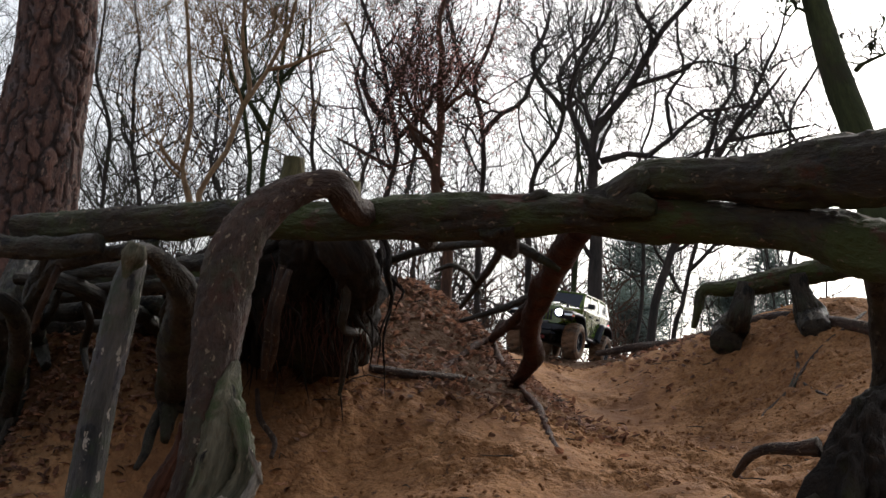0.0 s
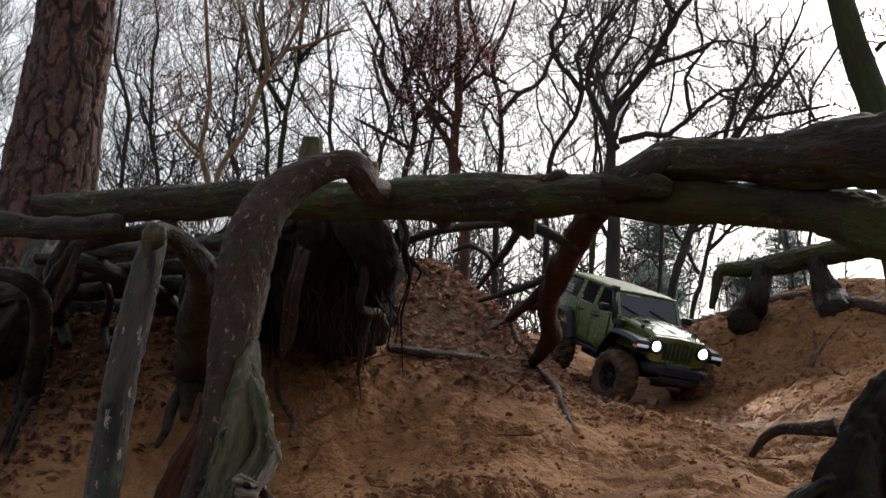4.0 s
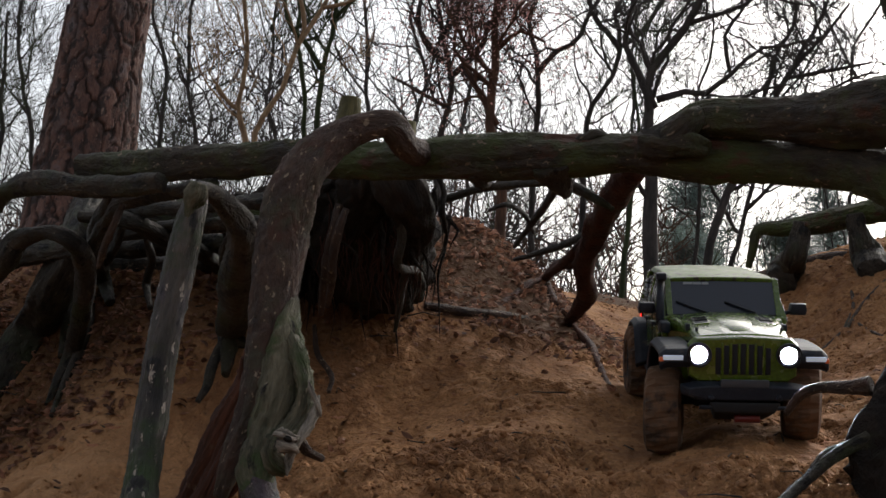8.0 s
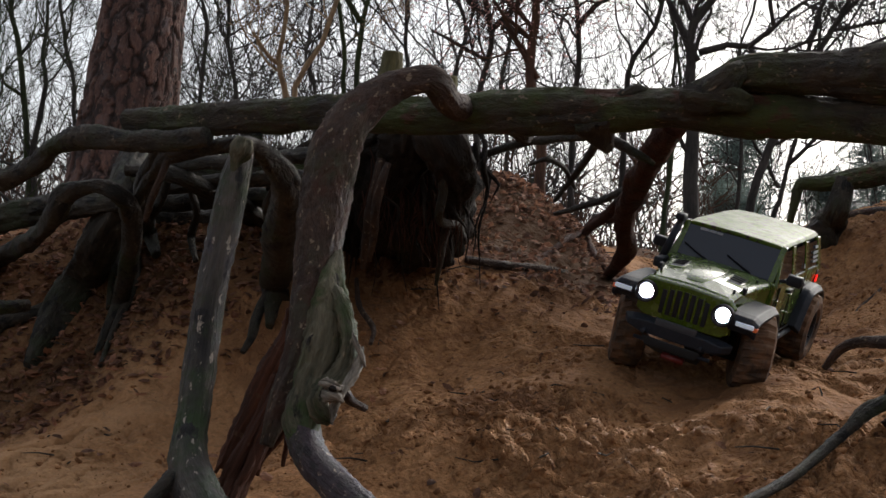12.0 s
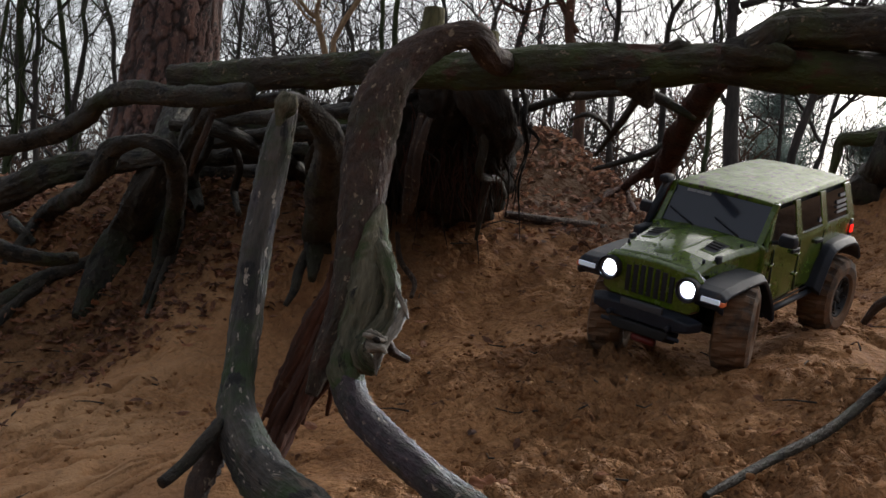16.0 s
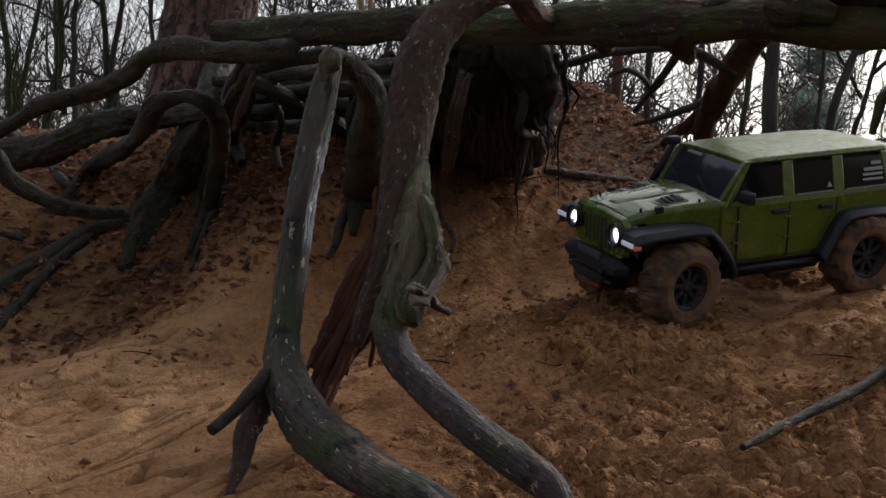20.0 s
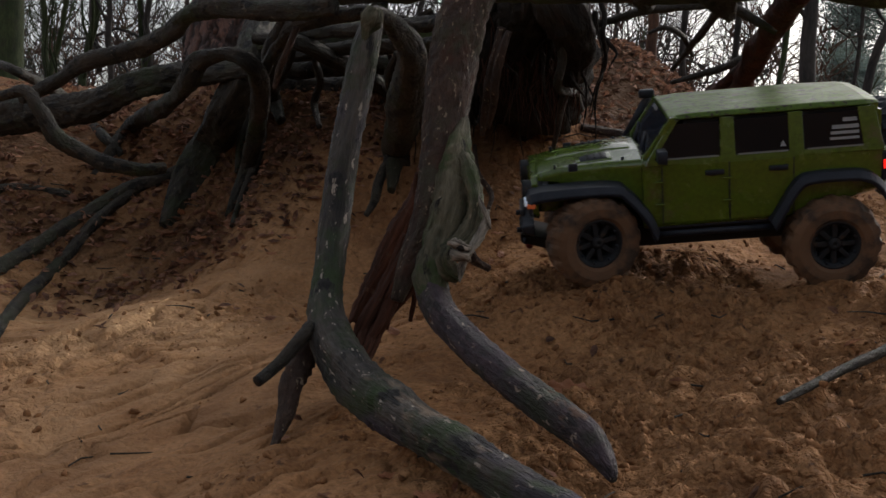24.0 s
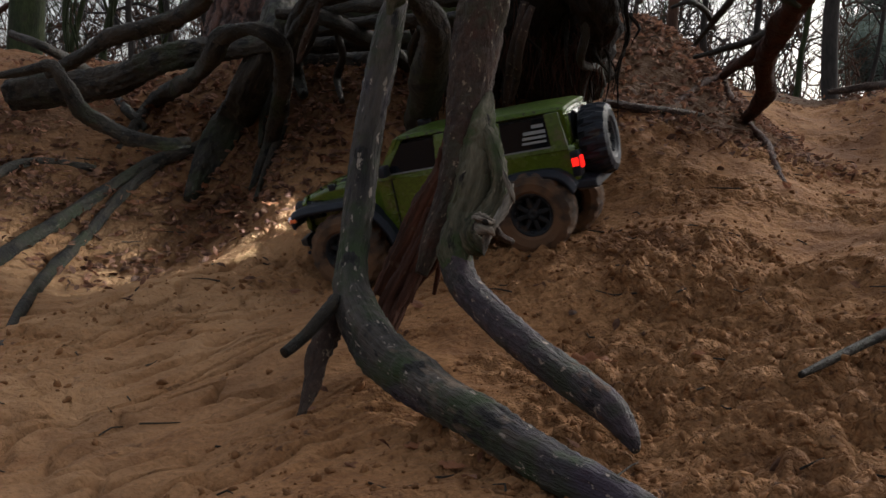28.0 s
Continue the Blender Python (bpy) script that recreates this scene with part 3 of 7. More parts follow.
root("knot", "dark rotten knot on the root", "root", bark_pale, 0.5, [(-0.226, 1.200, 0.186, 0.0069), (-0.229, 1.190, 0.173, 0.0113), (-0.223, 1.190, 0.161, 0.0113), (-0.212, 1.195, 0.152, 0.0068)], under="mossy_root")
root("side_shoot", "knobbly grey side shoot of the pale root", "root", bark_pale, 0.36, [(-0.228, 1.270, 0.294, 0.0097), (-0.212, 1.250, 0.264, 0.0143), (-0.203, 1.240, 0.232, 0.0154), (-0.206, 1.230, 0.205, 0.0141), (-0.217, 1.220, 0.187, 0.0139), (-0.232, 1.210, 0.175, 0.0104)], under="mossy_root")
root("upright_root", "barkless standing root post bending along the sand", "root", bark_post, 0.13, [(-0.347, 1.330, 0.462, 0.0105), (-0.350, 1.330, 0.449, 0.0145), (-0.355, 1.320, 0.421, 0.0172), (-0.364, 1.310, 0.358, 0.0181), (-0.370, 1.290, 0.289, 0.0184), (-0.373, 1.270, 0.220, 0.0194), (-0.373, 1.240, 0.161, 0.0195), (-0.365, 1.200, 0.111, 0.0217), (-0.342, 1.160, 0.071, 0.0260), (-0.301, 1.110, 0.043, 0.0275), (-0.250, 1.060, 0.024, 0.0262), (-0.194, 1.000, 0.008, 0.0248), (-0.143, 0.950, -0.005, 0.0226), (-0.093, 0.900, -0.015, 0.0206), (-0.052, 0.860, -0.020, 0.0180), (-0.020, 0.820, -0.026, 0.0156), (0.015, 0.790, -0.035, 0.0113)], flaky=24)
root("bent_root", "dark flat root hanging beside the standing post", "root", bark_dark, 0.16, [(-0.374, 1.420, 0.479, 0.0088), (-0.368, 1.460, 0.483, 0.0104), (-0.358, 1.520, 0.471, 0.0159), (-0.346, 1.570, 0.444, 0.0224), (-0.372, 1.680, 0.409, 0.0288), (-0.404, 1.800, 0.369, 0.0291), (-0.455, 2.000, 0.335, 0.0257), (-0.453, 1.976, 0.288, 0.0151), (-0.448, 1.936, 0.251, 0.0074)], flaky=16)
root("stick", "short broken stick leaning on the root", "stick", bark_dark, 0.1, [(-0.371, 1.170, 0.095, 0.0084), (-0.385, 1.150, 0.075, 0.0077), (-0.398, 1.130, 0.056, 0.0070), (-0.412, 1.100, 0.041, 0.0058)])
root("spur", "reddish splintered root spur going into the sand", "root", bark_root, 0.25, [(-0.371, 1.200, 0.085, 0.0149), (-0.383, 1.180, 0.060, 0.0157), (-0.386, 1.150, 0.032, 0.0137), (-0.388, 1.120, -0.001, 0.0091), (-0.391, 1.090, -0.029, 0.0042), (-0.402, 1.070, -0.044, 0.0020)], under="upright_root")
root("splinter", "reddish rotten splinter beside the arched root", "root", bark_rot, 0.25, [(-0.257, 1.310, 0.302, 0.0162), (-0.271, 1.310, 0.250, 0.0187), (-0.290, 1.310, 0.209, 0.0187), (-0.314, 1.320, 0.166, 0.0176), (-0.339, 1.330, 0.126, 0.0152), (-0.362, 1.340, 0.085, 0.0115)], under="arched_root")
root("splinter", "reddish rotten splinter beside the arched root", "root", bark_rot, 0.25, [(-0.258, 1.290, 0.278, 0.0123), (-0.274, 1.290, 0.223, 0.0123), (-0.288, 1.280, 0.175, 0.0110), (-0.306, 1.290, 0.137, 0.0098), (-0.332, 1.300, 0.104, 0.0080), (-0.351, 1.310, 0.071, 0.0050)], under="arched_root")
root("splinter", "thin rotten root strand above the sand", "root", bark_rot, 0.25, [(-0.262, 1.280, 0.223, 0.0085), (-0.271, 1.280, 0.183, 0.0085), (-0.287, 1.280, 0.148, 0.0073), (-0.314, 1.280, 0.113, 0.0061), (-0.333, 1.290, 0.091, 0.0037)], under="arched_root")
root("dead_branch", "long grey branch lying on the sand", "branch", bark_dark, 0.1, [(0.1225, 1.0959, 0.0493, 0.0036), (0.1612, 1.1447, 0.0611, 0.005), (0.2018, 1.202, 0.0722, 0.0056), (0.272, 1.2834, 0.0924, 0.006), (0.336, 1.352, 0.127, 0.0064), (0.385, 1.382, 0.160, 0.0080), (0.430, 1.390, 0.184, 0.0100)])
root("root_stump", "dark rounded root stump half sunk in the slope", "stump", bark_rot_shade, 0.42, [(0.572, 1.500, 0.307, 0.0129), (0.539, 1.470, 0.300, 0.0196), (0.508, 1.440, 0.278, 0.0247), (0.492, 1.420, 0.238, 0.0325), (0.485, 1.400, 0.193, 0.0413), (0.481, 1.390, 0.142, 0.0490), (0.472, 1.380, 0.087, 0.0447)], flaky=16)
root("side_root", "crooked bare root reaching out from the stump", "root", bark_root, 0.15, [(0.447, 1.430, 0.244, 0.0123), (0.423, 1.450, 0.241, 0.0083), (0.400, 1.480, 0.241, 0.0070), (0.381, 1.500, 0.231, 0.0064), (0.367, 1.520, 0.207, 0.0043)], under="root_stump")
root("side_root", "thick root running down from the stump", "root", bark_dark, 0.3, [(0.509, 1.460, 0.184, 0.0209), (0.476, 1.440, 0.181, 0.0192), (0.450, 1.420, 0.177, 0.0162), (0.427, 1.410, 0.171, 0.0121), (0.401, 1.400, 0.167, 0.0087), (0.379, 1.390, 0.159, 0.0079), (0.358, 1.370, 0.142, 0.0065), (0.346, 1.360, 0.128, 0.0032)], under="root_stump")
root("hanging_root", "reddish crooked root hanging under the log", "root", bark_red, 0.14, [(0.175, 1.500, 0.523, 0.0200), (0.169, 1.620, 0.513, 0.0201), (0.165, 1.750, 0.500, 0.0200), (0.158, 1.900, 0.480, 0.0199), (0.151, 2.050, 0.454, 0.0185), (0.166, 2.200, 0.427, 0.0189), (0.175, 2.300, 0.411, 0.0186), (0.165, 2.380, 0.391, 0.0159), (0.150, 2.480, 0.367, 0.0106)])
root("thin_root", "thin bare root winding across the slope", "root", bark_red, 0.1, [(0.150, 1.950, 0.482, 0.0084), (0.124, 2.150, 0.462, 0.0095), (0.110, 2.500, 0.470, 0.0090), (0.113, 2.696, 0.473, 0.0085), (0.124, 2.591, 0.422, 0.0088), (0.143, 2.536, 0.386, 0.0088), (0.164, 2.453, 0.349, 0.0092), (0.184, 2.348, 0.318, 0.0088), (0.186, 2.219, 0.287, 0.0082), (0.188, 2.080, 0.251, 0.0072), (0.195, 1.997, 0.228, 0.0050)])
root("thin_root", "thin brown root on the leafy hump", "root", bark_root, 0.14, [(-0.136, 2.214, 0.384, 0.0065), (-0.099, 2.222, 0.378, 0.0085), (-0.052, 2.252, 0.374, 0.0085), (0.007, 2.315, 0.373, 0.0080), (0.061, 2.385, 0.371, 0.0050)])
root("thin_root", "thin branching root on the leafy hump", "root", bark_red, 0.14, [(-0.034, 2.222, 0.345, 0.005), (-0.002, 2.375, 0.389, 0.007), (0.033, 2.478, 0.421, 0.0075), (0.071, 2.576, 0.455, 0.008), (0.108, 2.687, 0.476, 0.0085)] + [(0.130, 2.600, 0.500, 0.0085), (0.142, 2.350, 0.475, 0.0080), (0.150, 2.150, 0.462, 0.0070)])
root("dead_twig", "dark bare twig below the log", "twig", bark_dark, 0.1, [(0.033, 2.200, 0.471, 0.0042), (0.078, 2.150, 0.479, 0.0061), (0.122, 2.100, 0.489, 0.0070), (0.154, 2.000, 0.495, 0.0076)])
root("dead_twig", "dark bare twig below the log", "twig", bark_dark, 0.1, [(-0.118, 1.900, 0.531, 0.0045), (-0.075, 1.850, 0.534, 0.0062), (-0.030, 1.800, 0.540, 0.0069), (0.018, 1.750, 0.539, 0.0075), (0.069, 1.650, 0.528, 0.0079), (0.106, 1.620, 0.515, 0.0077), (0.139, 1.600, 0.493, 0.0061), (0.159, 1.600, 0.480, 0.0038)])
root("dead_twig", "dark bare twig below the log", "twig", bark_dark, 0.1, [(0.031, 2.100, 0.484, 0.0040), (0.060, 2.050, 0.518, 0.0059), (0.079, 1.900, 0.531, 0.0063), (0.087, 1.700, 0.530, 0.0073), (0.087, 1.550, 0.521, 0.0074)])
root("dead_twig", "dark bare twig below the log", "twig", bark_dark, 0.1, [(-0.013, 2.000, 0.536, 0.0029), (0.015, 1.950, 0.538, 0.0046), (0.044, 2.000, 0.531, 0.0048), (0.066, 2.100, 0.510, 0.0040)])
root("broken_stub", "broken stub standing behind the log", "stub", bark_stub, 0.15, [(-0.236, 1.660, 0.552, 0.0206), (-0.225, 1.660, 0.593, 0.0190), (-0.215, 1.660, 0.625, 0.0166), (-0.212, 1.660, 0.651, 0.0142)], under="fallen_log")
root("broken_stub", "broken stub standing behind the log", "stub", bark_stub, 0.15, [(-0.135, 1.600, 0.557, 0.0137), (-0.124, 1.600, 0.585, 0.0114), (-0.122, 1.600, 0.603, 0.0091)], under="fallen_log")
root("root_ball", "rotten root ball, darkened like the shaded hollow in the bank", "stump", bark_rot_shade, 0.45, [(-0.187, 1.850, 0.560, 0.0458), (-0.202, 1.920, 0.548, 0.0786), (-0.213, 2.000, 0.507, 0.0876), (-0.214, 2.060, 0.450, 0.0765), (-0.232, 2.260, 0.416, 0.0603), (-0.222, 2.210, 0.354, 0.0379), (-0.216, 2.160, 0.291, 0.0206)])
# covers the black opening beside the ball, dark wood standing for shade
root("root_ball", "rotten root ball, darkened like the shaded hollow in the bank", "stump", bark_rot_shade, 0.45, [(-0.331, 2.000, 0.546, 0.0381), (-0.352, 2.100, 0.525, 0.0560), (-0.367, 2.160, 0.470, 0.0514), (-0.367, 2.190, 0.416, 0.0396), (-0.350, 2.150, 0.352, 0.0266), (-0.336, 2.100, 0.290, 0.0160)])
root("hanging_root", "pale thin root hanging in the dark hollow", "root", bark_root, 0.12, [(-0.246, 1.800, 0.516, 0.0069), (-0.255, 1.800, 0.472, 0.0077), (-0.266, 1.820, 0.431, 0.0078), (-0.276, 1.860, 0.391, 0.0071), (-0.286, 1.900, 0.349, 0.0045)])
root("hanging_root", "thin root hanging off the root ball", "root", bark_dark, 0.12, [(-0.120, 1.850, 0.560, 0.0088), (-0.124, 1.850, 0.506, 0.0088), (-0.140, 1.900, 0.457, 0.0081), (-0.155, 1.930, 0.405, 0.0074), (-0.163, 1.950, 0.361, 0.0056), (-0.171, 1.970, 0.325, 0.0028)])
root("hanging_root", "thin root hanging off the root ball", "root", bark_dark, 0.12, [(-0.160, 1.800, 0.534, 0.0069), (-0.148, 1.800, 0.472, 0.0077), (-0.155, 1.830, 0.423, 0.0070), (-0.134, 1.950, 0.425, 0.0065), (-0.129, 2.100, 0.409, 0.0050)])
root("winding_root", "long dark root winding up to the log", "root", bark_dark, 0.22, [(-1.124, 1.900, 0.400, 0.0127), (-1.040, 1.860, 0.427, 0.0133), (-0.969, 1.840, 0.459, 0.0149), (-0.879, 1.820, 0.480, 0.0156), (-0.817, 1.800, 0.498, 0.0154), (-0.757, 1.760, 0.529, 0.0159), (-0.695, 1.720, 0.536, 0.0164), (-0.630, 1.680, 0.527, 0.0160), (-0.550, 1.640, 0.518, 0.0156), (-0.470, 1.600, 0.518, 0.0137)], flaky=16)
root("dark_limb", "thick dark mossy limb lying on the bank", "branch", bark_dark, 0.22, [(-1.366, 2.200, 0.377, 0.0314), (-1.193, 2.150, 0.396, 0.0307), (-1.084, 2.120, 0.411, 0.0303), (-0.983, 2.100, 0.447, 0.0280), (-0.874, 2.080, 0.466, 0.0238), (-0.767, 2.060, 0.471, 0.0177), (-0.677, 2.050, 0.476, 0.0117)], flaky=20)
root("looped_root", "dark looping root over the leafy bank", "root", bark_dark, 0.22, [(-1.110, 2.156, 0.266, 0.0082), (-1.101, 2.210, 0.313, 0.0126), (-1.082, 2.270, 0.374, 0.0162), (-0.886, 1.980, 0.398, 0.0160), (-0.797, 1.860, 0.429, 0.0168), (-0.770, 1.840, 0.460, 0.0166), (-0.717, 1.820, 0.473, 0.0130), (-0.674, 1.820, 0.458, 0.0147), (-0.679, 1.900, 0.425, 0.0163), (-0.716, 2.000, 0.362, 0.0162), (-0.767, 2.110, 0.298, 0.0141), (-0.780, 2.076, 0.239, 0.0089), (-0.784, 2.036, 0.197, 0.0048)], flaky=14)
root("root_flare", "broad dark root flare of the pine", "root", bark_dark, 0.2, [(-0.778, 2.200, 0.576, 0.0314), (-0.770, 2.100, 0.475, 0.0320), (-0.800, 2.100, 0.410, 0.0330), (-0.874, 2.200, 0.350, 0.0377), (-0.905, 2.176, 0.281, 0.0352), (-0.919, 2.136, 0.225, 0.0285), (-0.925, 2.086, 0.171, 0.0139)], flaky=22)
root("forked_root", "grey root bending down the bank", "root", bark_dark, 0.22, [(-1.236, 1.850, 0.384, 0.0070), (-1.131, 1.820, 0.395, 0.0078), (-1.066, 1.800, 0.404, 0.0103), (-1.039, 1.800, 0.373, 0.0129), (-1.018, 1.820, 0.326, 0.0139), (-0.969, 1.850, 0.297, 0.0141), (-0.902, 1.880, 0.277, 0.0134), (-0.860, 1.920, 0.281, 0.0091)])
root("thin_root", "long thin root running down the leafy bank", "root", bark_dark, 0.12, [(-0.838, 2.204, 0.344, 0.0094), (-0.894, 2.194, 0.308, 0.0115), (-0.958, 2.174, 0.272, 0.0135), (-1.030, 2.144, 0.241, 0.0153), (-1.088, 2.064, 0.185, 0.0147), (-1.119, 1.964, 0.138, 0.0140), (-1.132, 1.844, 0.098, 0.0140), (-1.114, 1.654, 0.057, 0.0142)])
root("thin_root", "long thin root running down the leafy bank", "root", bark_dark, 0.12, [(-1.016, 2.154, 0.244, 0.0103), (-1.058, 2.064, 0.178, 0.0118), (-1.073, 1.964, 0.110, 0.0122), (-1.066, 1.814, 0.052, 0.0121), (-0.976, 1.554, 0.014, 0.0096), (-0.895, 1.354, -0.018, 0.0052)])
root("thin_root", "grey root lying on the bank", "root", bark_dark, 0.12, [(-1.281, 1.924, 0.189, 0.0110), (-1.258, 2.024, 0.231, 0.0106), (-1.202, 2.074, 0.236, 0.0099), (-1.127, 2.094, 0.227, 0.0080)])
root("stacked_root", "dark root behind the log", "root", bark_dark, 0.22, [(-0.680, 1.900, 0.439, 0.0118), (-0.634, 1.850, 0.487, 0.0141), (-0.590, 1.800, 0.516, 0.0146), (-0.529, 1.750, 0.521, 0.0133), (-0.462, 1.700, 0.522, 0.0105), (-0.399, 1.620, 0.518, 0.0077)])
root("stacked_root", "dark root behind the log", "root", bark_dark, 0.22, [(-0.737, 2.100, 0.497, 0.0100), (-0.645, 2.050, 0.502, 0.0137), (-0.557, 2.000, 0.505, 0.0143), (-0.444, 1.950, 0.505, 0.0139), (-0.355, 1.900, 0.504, 0.0127)])
root("stacked_root", "dark root behind the log", "root", bark_dark, 0.22, [(-0.684, 2.000, 0.536, 0.0095), (-0.586, 1.950, 0.530, 0.0121), (-0.492, 1.900, 0.527, 0.0127), (-0.394, 1.850, 0.526, 0.0132), (-0.302, 1.800, 0.527, 0.0129)])
root("stacked_root", "dark root behind the log", "root", bark_dark, 0.22, [(-0.864, 2.300, 0.479, 0.0131), (-0.724, 2.200, 0.487, 0.0168), (-0.596, 2.150, 0.488, 0.0184), (-0.475, 2.100, 0.486, 0.0180), (-0.390, 2.050, 0.463, 0.0156)])
root("thin_root", "thin root below the looping root", "root", bark_dark, 0.12, [(-0.782, 2.226, 0.398, 0.0106), (-0.757, 2.146, 0.327, 0.0092), (-0.761, 2.096, 0.271, 0.0080), (-0.765, 2.056, 0.228, 0.0059), (-0.757, 1.986, 0.178, 0.0038)])
root("thin_root", "thin light root before the bank", "root", bark_root, 0.12, [(-0.555, 1.700, 0.501, 0.0049), (-0.568, 1.700, 0.468, 0.0057), (-0.587, 1.720, 0.439, 0.0057), (-0.605, 1.750, 0.411, 0.0042)])
root("crossing_root", "thick mossy root arching over the far bank", "root", bark_log, 0.15, [(1.032, 2.500, 0.656, 0.0333), (0.965, 2.650, 0.661, 0.0328), (0.921, 2.750, 0.654, 0.0314), (0.856, 2.800, 0.645, 0.0293), (0.769, 2.830, 0.627, 0.0270), (0.692, 2.850, 0.616, 0.0204), (0.635, 2.870, 0.612, 0.0137), (0.623, 2.880, 0.571, 0.0110), (0.615, 2.900, 0.525, 0.0083)], flaky=12)
root("leg", "stout root leg on the far bank", "root", bark_dark, 0.18, [(0.726, 2.83, 0.627, 0.0202), (0.719, 2.83, 0.586, 0.0256), (0.711, 2.84, 0.546, 0.0311), (0.7222, 2.9436, 0.5223, 0.0392), (0.691, 2.8959, 0.483, 0.0359)], under="crossing_root")
root("leg", "stout root leg on the far bank", "root", bark_dark, 0.18, [(0.842, 2.79, 0.642, 0.0226), (0.848, 2.79, 0.602, 0.0226), (0.858, 2.79, 0.568, 0.0292), (0.871, 2.7948, 0.5417, 0.0372), (0.8594, 2.7257, 0.5022, 0.0312)], under="crossing_root")
root("thin_root", "bare root along the crest of the bank", "root", bark_root, 0.1, [(0.50, 3.88, 0.532, 0.0092), (0.628, 3.814, 0.549, 0.0127), (0.688, 3.471, 0.536, 0.0116), (0.7113, 3.0692, 0.5288, 0.0102), (0.7922, 2.9808, 0.5526, 0.0114), (0.8482, 2.8808, 0.5506, 0.0123), (0.9104, 2.7402, 0.5206, 0.0156), (0.9771, 2.6056, 0.4843, 0.0149)])
root("dead_twig", "thin bare twig on the far bank", "twig", bark_root, 0.1, [(0.8086, 3.016, 0.5616, 0.0043), (0.8094, 2.8022, 0.496, 0.0048), (0.7951, 2.6638, 0.4266, 0.0045), (0.7399, 2.5578, 0.3586, 0.0037), (0.6622, 2.4808, 0.3029, 0.0028), (0.6211, 2.3732, 0.2682, 0.002)])
root("dead_twig", "thin bare twig on the far bank", "twig", bark_root, 0.1, [(1.0742, 2.8898, 0.5867, 0.005), (0.9475, 2.7317, 0.5222, 0.0046), (0.8607, 2.6739, 0.4649, 0.0045), (0.7975, 2.6211, 0.4109, 0.0045), (0.7437, 2.5502, 0.3587, 0.0037)])
root("dead_twig", "thin bare twig on the far bank", "twig", bark_root, 0.1, [(0.7689, 2.5832, 0.3817, 0.0029), (0.7717, 2.4843, 0.3555, 0.0035), (0.778, 2.3994, 0.3378, 0.0028)])
root("side_root", "dark upright root beside the stump", "root", bark_dark, 0.15, [(0.506, 1.350, 0.483, 0.0193), (0.526, 1.420, 0.439, 0.0162), (0.541, 1.460, 0.388, 0.0139), (0.549, 1.480, 0.341, 0.0155), (0.551, 1.500, 0.293, 0.0186)])
root("thin_root", "thin dark root hanging before the sand bank", "root", bark_dark, 0.12, [(-0.428, 1.994, 0.307, 0.0114), (-0.463, 1.984, 0.302, 0.0094), (-0.473, 1.954, 0.269, 0.0093), (-0.473, 1.914, 0.233, 0.0073), (-0.483, 1.894, 0.207, 0.0045)])
root("thin_root", "fine root hanging down the sand face", "root", bark_root, 0.12, [(-0.320, 2.056, 0.338, 0.0039), (-0.306, 2.006, 0.288, 0.0048), (-0.276, 1.966, 0.251, 0.0047), (-0.276, 1.936, 0.224, 0.0037)])
root("thin_root", "thin root stub in the sand", "root", bark_root, 0.15, [(-0.219, 1.300, 0.180, 0.0062), (-0.213, 1.320, 0.166, 0.0057), (-0.200, 1.350, 0.155, 0.0045)])
root("splinter", "thin rotten root strand above the sand", "root", bark_rot, 0.25, [(-0.271, 1.278, 0.236, 0.0051), (-0.290, 1.302, 0.190, 0.0046), (-0.312, 1.334, 0.143, 0.0040), (-0.333, 1.333, 0.103, 0.0033), (-0.345, 1.351, 0.077, 0.0030)], under="arched_root")
root("splinter", "thin rotten root strand above the sand", "root", bark_rot, 0.25, [(-0.255, 1.279, 0.224, 0.0056), (-0.287, 1.313, 0.180, 0.0051), (-0.322, 1.336, 0.133, 0.0044), (-0.354, 1.340, 0.095, 0.0035), (-0.363, 1.340, 0.073, 0.0029)], under="arched_root")
root("splinter", "thin rotten root strand above the sand", "root", bark_rot, 0.25, [(-0.278, 1.290, 0.269, 0.0057), (-0.286, 1.310, 0.216, 0.0048), (-0.291, 1.330, 0.161, 0.0047), (-0.293, 1.353, 0.114, 0.0036), (-0.298, 1.359, 0.085, 0.0023)], under="arched_root")
root("splinter", "thin rotten root strand above the sand", "root", bark_rot, 0.25, [(-0.253, 1.292, 0.200, 0.0070), (-0.277, 1.316, 0.163, 0.0043), (-0.292, 1.333, 0.126, 0.0034), (-0.317, 1.336, 0.094, 0.0027), (-0.324, 1.339, 0.076, 0.0029)], under="arched_root")
root("splinter", "thin rotten root strand above the sand", "root", bark_rot, 0.25, [(-0.260, 1.290, 0.287, 0.0073), (-0.273, 1.298, 0.230, 0.0047), (-0.293, 1.319, 0.171, 0.0033), (-0.309, 1.333, 0.120, 0.0032), (-0.323, 1.346, 0.089, 0.0029)], under="arched_root")
root("splinter", "thin rotten root strand above the sand", "root", bark_rot, 0.25, [(-0.250, 1.292, 0.201, 0.0065), (-0.279, 1.319, 0.166, 0.0054), (-0.307, 1.331, 0.131, 0.0039), (-0.336, 1.352, 0.100, 0.0029), (-0.343, 1.338, 0.084, 0.0026)], under="arched_root")
root("splinter", "thin rotten root strand above the sand", "root", bark_rot, 0.25, [(-0.268, 1.293, 0.233, 0.0050), (-0.299, 1.304, 0.187, 0.0055), (-0.326, 1.315, 0.141, 0.0044), (-0.365, 1.352, 0.099, 0.0033), (-0.377, 1.352, 0.076, 0.0025)], under="arched_root")
